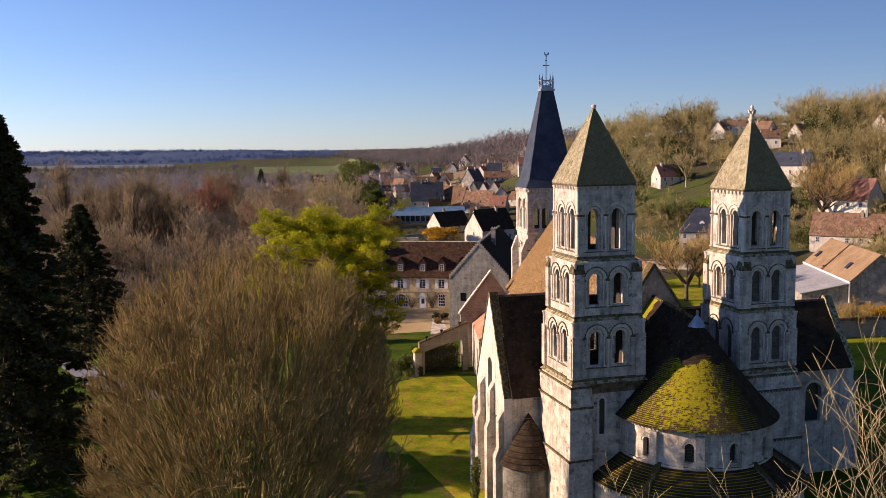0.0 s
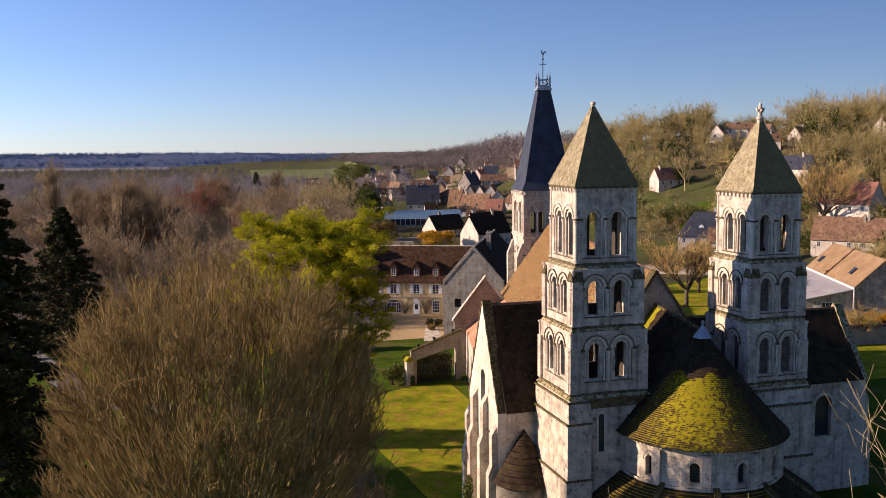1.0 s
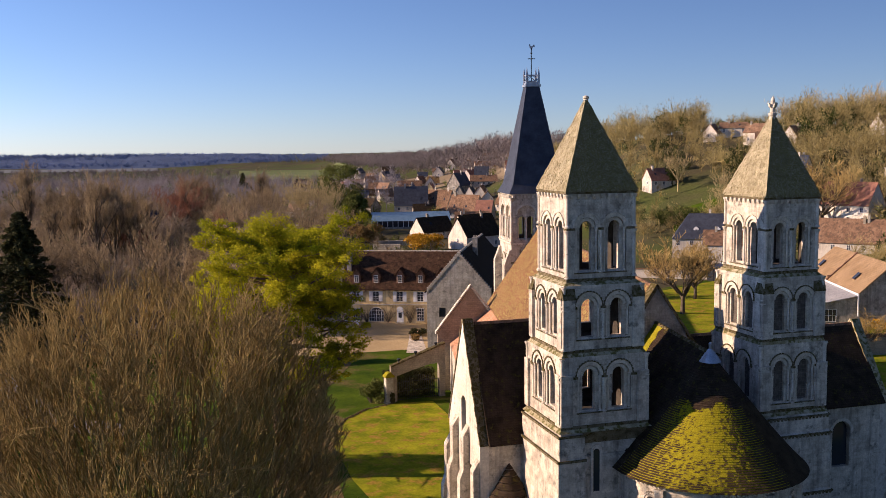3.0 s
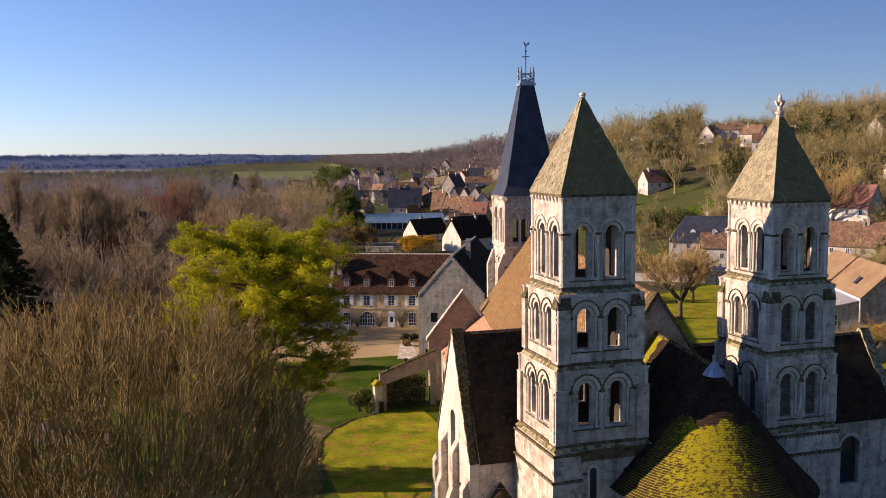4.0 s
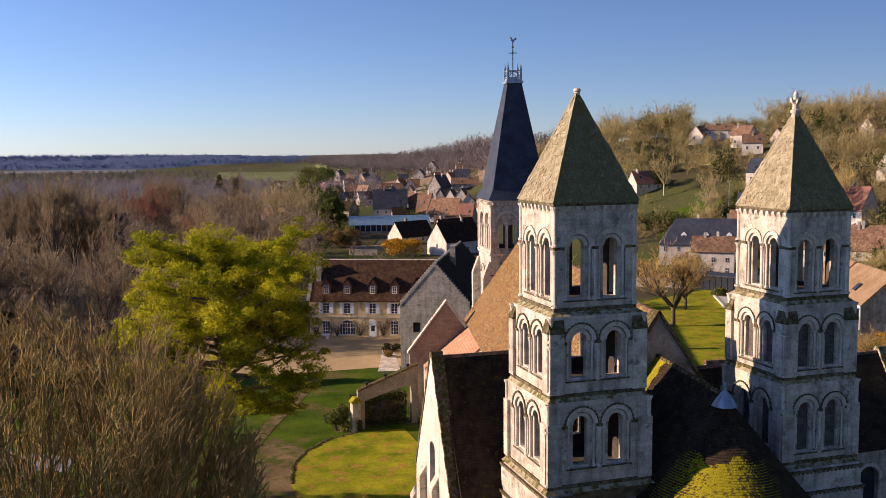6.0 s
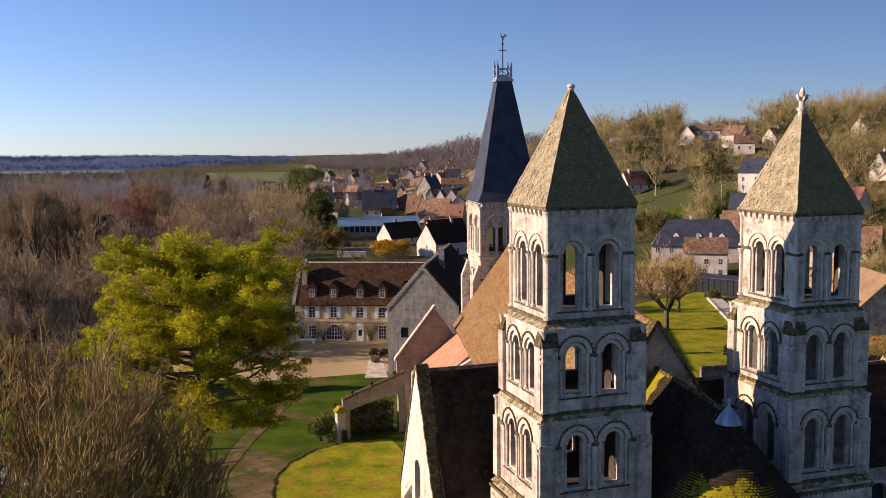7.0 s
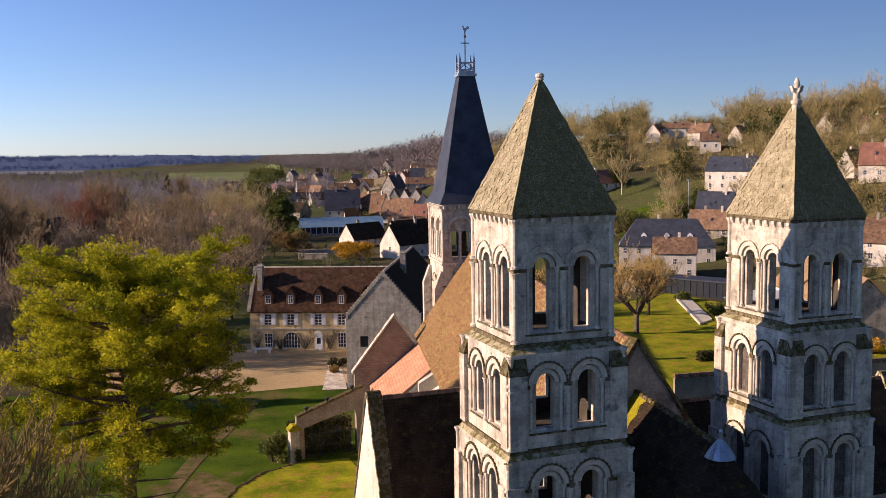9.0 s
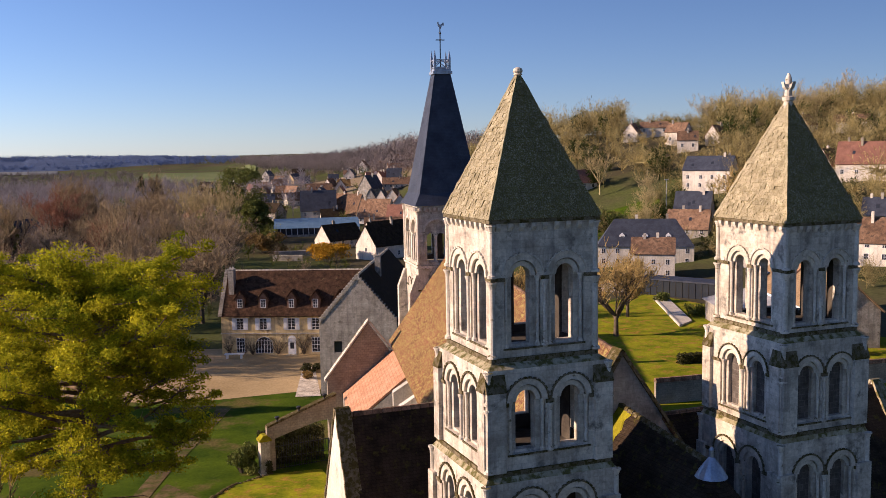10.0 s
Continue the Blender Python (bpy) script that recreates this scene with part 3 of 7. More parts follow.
def storey(tower, plan, z0, z1, sill, spring, half, outer, group_of, infill=None, shafts=True, mossy=True):
    """One belfry stage: per side an outer and an inner wall plate with two arched openings, colonnettes, hoods and an impost band."""
    for side, w, m in faces_of(*plan):
        cs = (w / 2 - outer * 1.22, w / 2 + outer * 1.22)
        end = 0.0 if side in "EW" else 0.62
        bm = bmesh.new()
        plate(bm, [(end and 0.22, z0), (w - (end and 0.22), z0), (w - (end and 0.22), z1), (end and 0.22, z1)], [arch_outline(c, outer, sill - 0.12, spring) for c in cs], 0.0, 0.22, m)
        part("wall", bm, "stone", tower)
        bm = bmesh.new()
        plate(bm, [(end or 0.22, z0), (w - (end or 0.22), z0), (w - (end or 0.22), z1), (end or 0.22, z1)], [arch_outline(c, half, sill, spring) for c in cs], 0.22, 0.62, m)
        part("inner_wall", bm, "stone", tower)
        # added dark plate that gives the openings their shade
        bm = bmesh.new()
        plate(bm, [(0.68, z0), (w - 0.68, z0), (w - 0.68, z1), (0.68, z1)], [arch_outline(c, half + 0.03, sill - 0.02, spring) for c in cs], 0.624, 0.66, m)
        part("lining", bm, "inside", tower, "dark inner plate in place of belfry shade")
        for c in cs:
            bm = bmesh.new()
            ring(bm, c, spring, half + 0.002, half + 0.2, 0.10, 0.22, m, 12)
            part("inner_arch", bm, "trim", tower)
            bm = bmesh.new()
            ring(bm, c, spring, outer - 0.16, outer + 0.10, -0.025, 0.10, m, 16)
            part("arch_moulding", bm, "trim", tower)
            bm = bmesh.new()
            ring(bm, c, spring, outer + 0.102, outer * 1.22 - 0.004, -0.09, 0.0, m, 27, 0.55)
            part("hood_mould", bm, "moss_trim" if mossy else "trim", tower, "billet hood mould grown with moss" if mossy else "")
        for a, b in ((-0.07, cs[0] - outer), (cs[0] + outer, cs[1] - outer), (cs[1] + outer, w + 0.07)):
            bm = bmesh.new()
            box(bm, a, b, -0.07, 0.0, spring - 0.17, spring - 0.01, m)
            part("impost_band", bm, "moss_trim", tower)
        for c in cs:
            for s in (-1, 1):
                bm = bmesh.new()
                column(bm, c + s * (outer - 0.11), 0.115, sill - 0.12, spring - 0.0, 0.075, m)
                part("colonnette", bm, "trim", tower)
        bm = bmesh.new()
        for c in cs:
            box(bm, c - outer - 0.06, c + outer + 0.06, -0.06, 0.20, sill - 0.20, sill - 0.125, m)
        part("sill", bm, "moss_trim", tower)
        if infill and side in infill:
            for c in cs:
                bm = bmesh.new()
                plate(bm, arch_outline(c, half, sill, spring), [], 0.42, 0.52, m)
                part("block_infill", bm, "infill", tower, "grey block infill in the arched opening")
        if shafts:
            for x in (0.0, w):
                if side in "EW":
                    bm = bmesh.new()
                    column(bm, x, 0.0, z0 + 0.02, spring - 0.17, 0.13, m)
                    part("corner_shaft", bm, "trim", tower)
                    bm = bmesh.new()
                    column(bm, x, 0.0, spring - 0.01, z1 - 0.05, 0.12, m)
                    part("corner_shaft", bm, "trim", tower)
            for x in (w / 2,):
                bm = bmesh.new()
                column(bm, x, -0.02, sill - 0.12, spring - 0.17, 0.09, m)
                part("pier_shaft", bm, "trim", tower)


def slab_mesh():
    """A roof stone one unit wide and high, worn at its lower edge; shared by all the stones."""
    bm = bmesh.new()
    pts = [(-0.5, 0.0), (0.5, 0.0), (0.5, 1.0), (-0.5, 1.0)]
    lo = [bm.verts.new((x, y, -0.5)) for x, y in pts]
    hi = [bm.verts.new((x * 0.94, 0.03 + y * 0.95, 0.5)) for x, y in pts]
    bm.faces.new(hi)
    for i in range(4):
        bm.faces.new((lo[i], lo[(i + 1) % 4], hi[(i + 1) % 4], hi[i]))
    me = bpy.data.meshes.new("roof_stone")
    bm.to_mesh(me)
    bm.free()
    me.materials.append(M["roofstone"])
    return me


ROOF_STONE = slab_mesh()
LATE = []                                                   # the small pieces come last


def pyramid(tower, x0, x1, y0, y1, z, top, rows, finial):
    cx, cy = (x0 + x1) / 2, (y0 + y1) / 2
    bm = bmesh.new()
    base = [bm.verts.new(p) for p in ((x0, y0, z), (x1, y0, z), (x1, y1, z), (x0, y1, z))]
    tip = bm.verts.new((cx, cy, top))
    bm.faces.new(base[::-1])
    for i in range(4):
        bm.faces.new((base[i], base[(i + 1) % 4], tip))
    roof = part("roof", bm, "roofstone", tower, "steep pyramid of lichened stone slabs")
    bm = bmesh.new()
    box(bm, x0 - 0.03, x1 + 0.03, y0 - 0.03, y1 + 0.03, z - 0.16, z - 0.003)
    part("eaves_slab", bm, "moss_trim", tower)
    for side, w, m in faces_of(x0 + 0.12, x1 - 0.12, y0 + 0.12, y1 - 0.12):
        n = 9
        for i in range(n):
            bm = bmesh.new()
            x = (i + 0.5) * w / n
            prism(bm, [(-0.16, z - 0.165), (0.0, z - 0.165), (0.0, z - 0.5), (-0.05, z - 0.48), (-0.15, z - 0.32)], "x", x - 0.1, x + 0.1)
            bmesh.ops.transform(bm, matrix=m, verts=bm.verts[:])
            part("corbel", bm, "trim", tower)

    def stones():
        r = random.Random(int(x0 * 10) + 3)
        loose = bmesh.new()
        for side, w, m in faces_of(x0, x1, y0, y1):
            depth = (y1 - y0) / 2 if side in "EW" else (x1 - x0) / 2
            run = math.hypot(top - z, depth)
            lean = math.atan2(top - z, depth)
            for k in range(rows):
                f0 = k / rows
                wide = w * (1 - f0) - 0.02
                if wide < 0.2:
                    continue
                n = max(1, round(wide / 0.21))
                cuts = np.cumsum([0] + [r.uniform(0.75, 1.25) for _ in range(n)])
                cuts = cuts / cuts[-1] * wide - wide / 2
                for i in range(n):
                    sw, x = cuts[i + 1] - cuts[i], (cuts[i] + cuts[i + 1]) / 2
                    mm = m @ Matrix.Translation((w / 2 + x, f0 * depth, z + f0 * (top - z))) @ Matrix.Rotation(lean, 4, "X")
                    mm = mm @ Matrix.Translation((0, -0.02, 0.02 + r.uniform(-0.008, 0.014))) @ Matrix.Rotation(radians(r.uniform(-1.5, 1.5) - 3.5), 4, "X")
                    mm = mm @ Matrix.Diagonal((sw * 1.0, run / rows * 1.1, r.uniform(0.05, 0.13), 1))
                    if side in "ES" and f0 < 0.16:
                        ob = new("stone", ROOF_STONE)
                        ob.parent, ob.matrix_local = roof, mm
                    else:
                        vs = box(loose, -0.5, 0.5, 0, 1, -0.5, 0.5, mm)
        tagged(part("upper_stonework", loose, "roofstone", roof), "", "", "", "stuff")
        for bx, by in ((x0, y0), (x1, y0), (x0, y1)):
            arris = bmesh.new()
            a, b = Vector((bx, by, z)), Vector((cx, cy, top))
            q = (b - a).to_track_quat("Z", "Y").to_matrix().to_4x4()
            n, prev = 24, None
            for k in range(n + 1):
                m = Matrix.Translation(a.lerp(b, k / n)) @ q @ Matrix.Rotation(radians(45 + r.uniform(-5, 5)), 4, "Z")
                w = 0.085 + r.uniform(-0.018, 0.018)
                loop = [arris.verts.new(m @ Vector((sx * w, sy * w, 0))) for sx, sy in ((-1, -1), (1, -1), (1, 1), (-1, 1))]
                if prev:
                    for i in range(4):
                        arris.faces.new((prev[i], prev[(i + 1) % 4], loop[(i + 1) % 4], loop[i]))
                prev = loop
            part("arris", arris, "roofstone", roof)

    LATE.append(stones)
    bm = bmesh.new()
    if finial == "knob":
        prof = ((0.13, -0.35), (0.12, -0.05), (0.2, 0.0), (0.16, 0.06), (0.22, 0.14), (0.2, 0.26), (0.08, 0.32))
    else:
        prof = ((0.24, -0.5), (0.22, -0.1), (0.3, -0.08), (0.3, 0.1), (0.2, 0.14), (0.17, 0.5), (0.22, 0.55), (0.14, 0.66), (0.17, 0.95), (0.12, 1.15), (0.05, 1.3))
    n = 12
    rws = [[bm.verts.new((cx + q * math.cos(2 * math.pi * i / n), cy + q * math.sin(2 * math.pi * i / n), top + h)) for i in range(n)] for q, h in prof]
    for a, b in zip(rws, rws[1:]):
        for i in range(n):
            bm.faces.new((a[i], a[(i + 1) % n], b[(i + 1) % n], b[i]))
    bm.faces.new(rws[-1])
    if finial == "cross":
        for s in (-1, 1):
            prism(bm, [(cx + s * 0.12, top + 0.42), (cx + s * 0.30, top + 0.58), (cx + s * 0.40, top + 0.86), (cx + s * 0.30, top + 0.74), (cx + s * 0.12, top + 0.72)][::s], "y", cy - 0.09, cy + 0.09)
            prism(bm, [(cy + s * 0.12, top + 0.42), (cy + s * 0.30, top + 0.58), (cy + s * 0.40, top + 0.86), (cy + s * 0.30, top + 0.74), (cy + s * 0.12, top + 0.72)][::s], "x", cx - 0.09, cx + 0.09)
    part("finial", bm, "trim", tower)


def grow_out(plan, d):
    return plan[0] - d, plan[1] + d, plan[2] - d, plan[3] + d


def buttress(tower, x0, x1, y0, y1, z0, z1, slope, side, cap=True):
    """A corner buttress with a weathered, mossy slope on top; side names the way it leans back."""
    bm = bmesh.new()
    box(bm, x0, x1, y0, y1, z0, z1)
    part("buttress", bm, "stone", tower)
    if cap:
        bm = bmesh.new()
        if side == "E":
            prism(bm, [(y0 - 0.04, z1), (y1, z1), (y1, z1 + slope)], "x", x0 - 0.03, x1 + 0.03)
        else:
            prism(bm, [(x0 - 0.04, z1), (x1, z1), (x1, z1 + slope)], "y", y0 - 0.03, y1 + 0.03)
        part("buttress_slope", bm, "moss_trim", tower, "buttress slope overgrown with dark moss")


def bell_tower(x0, x1, y0, y1, eave, top, levels, finial, label, infill, rows, recess=None):
    """levels: for each stage its foot, sill, spring, opening half width, outer arch half width and how far it stands out."""
    t = thing("bell_tower", (0, 0, 0), 0, label, "bell tower", "twin choir towers")
    pyramid(t, x0, x1, y0, y1, eave, top, rows, finial)
    z1 = eave - 0.16
    inner = (x0 + 0.12, x1 - 0.12, y0 + 0.12, y1 - 0.12)
    for i, (foot, sill, spring, half, outer, out) in enumerate(levels):
        plan = grow_out(inner, out)
        storey(t, plan, foot, z1, sill, spring, half, outer, None, infill[i], True, i > 0)
        bm = bmesh.new()
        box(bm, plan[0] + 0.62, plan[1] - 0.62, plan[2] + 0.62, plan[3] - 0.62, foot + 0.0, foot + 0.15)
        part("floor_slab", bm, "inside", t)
        bm = bmesh.new()
        string_course(bm, *grow_out(plan, 0.0), foot - 0.2)
        nxt = grow_out(inner, levels[i + 1][5] if i + 1 < len(levels) else out + 0.3)
        part("string_course", bm, "moss_trim", t, "billeted ledge dark with moss")
        bm = bmesh.new()
        a, b, c, d = grow_out(plan, 0.10)
        e, f, g, h = nxt
        lo = [bm.verts.new((x, y, foot - 0.42)) for x, y in ((e, g), (f, g), (f, h), (e, h))]
        hi = [bm.verts.new((x, y, foot - 0.2)) for x, y in ((a, c), (b, c), (b, d), (a, d))]
        for k in range(4):
            bm.faces.new((lo[k], lo[(k + 1) % 4], hi[(k + 1) % 4], hi[k]))
        bm.faces.new(hi)
        part("weathering", bm, "ledge", t)
        z1 = foot - 0.42
        if i > 0:
            for (bx0, bx1) in ((plan[0] - 0.12, plan[0] + 0.75), (plan[1] - 0.75, plan[1] + 0.12)):
                buttress(t, bx0, bx1, plan[2] - 0.2, plan[2], foot, levels[i][2] + 0.15 if i > 1 else spring + 0.5, 0.75, "E", i == 1)
            for (by0, by1) in ((plan[2] - 0.2, plan[2] + 0.72), (plan[3] - 0.72, plan[3] + 0.12)):
                buttress(t, plan[0] - 0.2, plan[0], by0 + 0.204, by1, foot, levels[i][2] + 0.15 if i > 1 else spring + 0.5, 0.75, "S", i == 1)
    out = levels[-1][5]
    for zt, zb, o in ((z1, 6.0, out + 0.3), (6.0, 1.6, out + 0.42), (1.6, -5.0, out + 0.55)):
        p = grow_out(inner, o)
        if recess:                                          # beside the corner buttress the wall is set back
            back_y = y0 - 0.15
            bm = bmesh.new()
            prism(bm, [(p[0], p[2]), (recess, p[2]), (recess, back_y), (p[1], back_y), (p[1], p[3]), (p[0], p[3])], "z", zb, zt - 0.2)
            prism(bm, [(p[0] + 0.14, p[2] + 0.14), (recess - 0.1, p[2] + 0.14), (recess - 0.1, back_y + 0.14), (p[1] - 0.14, back_y + 0.14), (p[1] - 0.14, p[3] - 0.14), (p[0] + 0.14, p[3] - 0.14)], "z", zt - 0.2, zt)
            part("base_wall", bm, "stone", t)
            bm = bmesh.new()
            box(bm, p[0] - 0.1, p[0], p[2] - 0.1, p[3], zt - 0.3, zt - 0.14)
            box(bm, p[0], recess + 0.08, p[2] - 0.1, p[2], zt - 0.3, zt - 0.14)
            part("string_course", bm, "moss_trim", t)
            if zt == z1:
                bm = bmesh.new()
                prism(bm, [(p[2] + 0.3, zt), (back_y, zt), (back_y, zt - 1.0)], "x", recess, p[1] - 0.2)
                part("corbelled_ledge", bm, "moss_trim", t, "mossy corbelled ledge over the set-back wall")
                bm = bmesh.new()
                plate(bm, arch_outline(2.2, 0.42, 3.0, 6.1), [arch_outline(2.2, 0.24, 3.2, 6.0)], back_y - 0.06, back_y - 0.003)
                w_ = part("window", bm, "trim", t)
                bm = bmesh.new()
                plate(bm, arch_outline(2.2, 0.24, 3.2, 6.0), [], back_y - 0.03, back_y - 0.004)
                part("pane", bm, "glass", w_)
            continue
        bm = bmesh.new()
        box(bm, *p, zb, zt - 0.2)
        lo = [bm.verts.new((x, y, zt - 0.2)) for x, y in ((p[0], p[2]), (p[1], p[2]), (p[1], p[3]), (p[0], p[3]))]
        q = grow_out(p, -0.14)
        hi = [bm.verts.new((x, y, zt)) for x, y in ((q[0], q[2]), (q[1], q[2]), (q[1], q[3]), (q[0], q[3]))]
        for k in range(4):
            bm.faces.new((lo[k], lo[(k + 1) % 4], hi[(k + 1) % 4], hi[k]))
        bm.faces.new(hi)
        part("base_wall", bm, "stone", t)
        bm = bmesh.new()
        string_course(bm, *p, zt - 0.3, 0.08, 0.14, 0.15)
        part("string_course", bm, "moss_trim", t)
    return t


bell_tower(0.0, 5.2, 0.0, 5.2, 24.0, 30.2, [(18.1, 18.62, 21.55, 0.44, 0.86, 0.0), (13.28, 14.1, 16.25, 0.46, 0.88, 0.42), (8.1, 9.1, 11.5, 0.46, 0.90, 0.68)],
           "knob", "pale limestone Romanesque tower with paired arches and a pyramid roof", ("", "", ""), 40, 1.0)
bell_tower(15.5, 20.05, 0.1, 5.5, 23.2, 29.2, [(17.85, 18.25, 20.95, 0.40, 0.76, 0.0), (13.0, 13.5, 15.8, 0.42, 0.80, 0.36), (7.75, 8.3, 10.9, 0.44, 0.84, 0.55)],
           "cross", "pale limestone Romanesque tower with blocked arches and a finial cross", ("", "ESN", "ESNW"), 39)


# the choir and its rounded apse
AX, AY, AR, AZ, ATOP = 10.3, -0.9, 6.55, 4.75, 12.6


def apse_roof(choir):
    """Courses of small tiles in one stepped shell round the half cone."""
    r = random.Random(17)
    bm = bmesh.new()
    rows, n = 62, 100
    loops = []
    for k in range(rows):
        for f, lift in ((k / rows, 0.035), ((k + 1) / rows, 0.0)):
            row = []
            for i in range(n + 1):
                w = math.pi * i / n
                q = AR * (1 - f) + 0.35 * (1 - f) ** 6 + 0.02
                row.append(bm.verts.new((AX - q * math.cos(w), AY - 0.4 * f - q * math.sin(w), AZ + (ATOP - AZ) * f + (lift + r.uniform(-0.012, 0.016) if lift else 0.0))))
            loops.append(row)
    for j, (a, b) in enumerate(zip(loops, loops[1:])):
        for i in range(n):
            face = bm.faces.new((a[i], a[i + 1], b[i + 1], b[i]))
            if j / (2 * rows) + 0.08 * noise.noise((i * 0.09, j * 0.05, 2)) > 0.60:        # above this the tower's shadow is painted as dark tiles, without moss
                face.material_index = 1
    ob = part("apse_roof", bm, "mosstile", choir, "half cone of mossy tiles with the tower's shadow painted dark above")
    ob.data.materials.append(M["darktile"])
    return ob


choir = thing("choir", (0, 0, 0), 0, "rounded limestone choir with a mossy conical tile roof", "apse")
apse_roof(choir)
for s, nm in ((-1, "south_slope"), (1, "north_slope")):
    bm = bmesh.new()
    rows, loops, r = 62, [], random.Random(19)
    for k in range(rows):
        for f, lift in ((k / rows, 0.035), ((k + 1) / rows, 0.0)):
            q = AR * (1 - f) + 0.35 * (1 - f) ** 6 + 0.02
            row = []
            for i in range(25):
                y = (AY - 0.4 * f) * (1 - i / 24) + 6.4 * i / 24
                row.append(bm.verts.new((AX + s * q, y, AZ + (ATOP - AZ) * f + 0.85 * f * i / 24 + (lift + r.uniform(-0.012, 0.016) if lift else 0.0))))
            loops.append(row)
    for a, b in zip(loops, loops[1:]):
        for i in range(24):
            bm.faces.new((a[i], a[i + 1], b[i + 1], b[i]))
    # darker tiles than the apse: the towers' shade is put into this colour
    part(nm, bm, "darktile", choir)
bm = bmesh.new()                                           # ridge tiles
for i in range(16):
    y = -0.9 + i * 0.46
    z = ATOP + 0.05 + 0.85 * max(0, (y + 1.3) / 7.7)
    prism(bm, [(AX - 0.17, z - 0.12), (AX - 0.08, z + 0.06), (AX + 0.08, z + 0.06), (AX + 0.17, z - 0.12)], "y", y, y + 0.43)
part("ridge_tiles", bm, "moss_trim", choir)
bm = bmesh.new()                                           # lead cap with a small stem
n = 14
prof = ((0.75, -0.75), (0.5, -0.35), (0.16, 0.1), (0.1, 0.15), (0.13, 0.5), (0.05, 0.62))
rws = [[bm.verts.new((AX + q * math.cos(2 * math.pi * i / n), -1.3 + q * math.sin(2 * math.pi * i / n), 12.75 + h)) for i in range(n)] for q, h in prof]
for a, b in zip(rws, rws[1:]):
    for i in range(n):
        bm.faces.new((a[i], a[(i + 1) % n], b[(i + 1) % n], b[i]))
bm.faces.new(rws[-1])
part("lead_cap", bm, "zinc", choir, "blue-grey lead cap on the roof point")
bm = bmesh.new()                                           # a mossy strip against the gable, the sunlit band put into its shape
r = random.Random(23)
rows, n, loops = 62, 10, []
for k in range(rows + 1):
    f = k / rows
    q = AR * (1 - f) + 0.35 * (1 - f) ** 6 + 0.02
    y0 = 5.25 + 0.25 * noise.noise((k * 0.35, 0, 5))
    loops.append([bm.verts.new((AX - q - 0.02, y0 + (6.39 - y0) * i / n, AZ + (ATOP - AZ) * f + 0.85 * f * (y0 + (6.39 - y0) * i / n + 0.9) / 7.3 + (0.0 if i in (0, n) or k == 0 else 0.07 + r.uniform(-0.02, 0.02)))) for i in range(n + 1)])
for a, b in zip(loops, loops[1:]):
    for i in range(n):
        bm.faces.new((a[i], a[i + 1], b[i + 1], b[i]))
part("moss_strip", bm, "moss", choir, "yellow-green moss in a sunlit strip along the roof edge")


def drum(parent, radius, thick, z0, z1, spec, bays, sill, spring, half):
    """A half-round wall of flat bays; spec lists the bays that have a round-arched window."""
    for i in range(bays):
        w0, w1 = math.pi * i / bays, math.pi * (i + 1) / bays
        p0 = Vector((AX - radius * math.cos(w0), AY - radius * math.sin(w0), 0))
        p1 = Vector((AX - radius * math.cos(w1), AY - radius * math.sin(w1), 0))
        d = p1 - p0
        m = Matrix.Translation(p0) @ Matrix.Rotation(math.atan2(d.y, d.x), 4, "Z")
        L = d.length
        bm = bmesh.new()
        holes = [arch_outline(L / 2, half, sill, spring)] if i in spec else []
        plate(bm, [(0, z0), (L, z0), (L, z1), (0, z1)], holes, 0, thick, m)
        part("wall_bay", bm, "stone", parent)
        if i in spec:
            bm = bmesh.new()
            ring(bm, L / 2, spring, half + 0.18, half + 0.36, -0.10, 0.0, m, 21, 0.5)
            ring(bm, L / 2, spring, half + 0.002, half + 0.14, -0.05, 0.1, m, 14)
            part("window_hood", bm, "trim", parent)
            bm = bmesh.new()
            plate(bm, arch_outline(L / 2, half - 0.002, sill, spring), [], thick - 0.12, thick - 0.08, m)
            part("window_pane", bm, "glass", parent)
            bm = bmesh.new()
            for x in (L / 2 - half / 3, L / 2 + half / 3):
                box(bm, x - 0.015, x + 0.015, thick - 0.16, thick - 0.13, sill, spring + half * 0.9, m)
            for z in np.arange(sill + 0.25, spring + half, 0.25):
                box(bm, L / 2 - half, L / 2 + half, thick - 0.16, thick - 0.13, z - 0.012, z + 0.012, m)
            part("window_bars", bm, "iron", parent)
        bm = bmesh.new()
        nb = max(2, int(L / 0.34))
        for k in range(nb):
            x = (k + 0.5) * L / nb
            box(bm, x - 0.085, x + 0.085, -0.2, 0.0, z1 - 0.24, z1 - 0.02, m)
        part("corbel_row", bm, "trim", parent)


drum(choir, 6.3, 0.6, -5, 4.72, (1, 3, 5, 7, 9), 11, 2.1, 3.35, 0.36)
bm = bmesh.new()
for i in range(60):                                         # string course under the windows
    w0, w1 = math.pi * i / 60, math.pi * (i + 1) / 60
    pts = [(AX - r * math.cos(w), AY - r * math.sin(w)) for r, w in ((6.2, w0), (6.46, w0), (6.46, w1), (6.2, w1))]
    prism(bm, pts, "z", 1.62, 1.78)
bmesh.ops.remove_doubles(bm, verts=bm.verts[:], dist=0.002)
part("string_course", bm, "trim", choir)
for w in (0.55, 1.13, 1.70, 2.27, 2.84):                    # flat buttresses
    bm = bmesh.new()
    m = Matrix.Translation((AX - 6.25 * math.cos(w), AY - 6.25 * math.sin(w), 0)) @ Matrix.Rotation(w - math.pi / 2, 4, "Z")
    box(bm, -0.34, 0.34, -0.34, 0.1, 1.78, 4.4, m)
    part("pilaster", bm, "stone", choir)
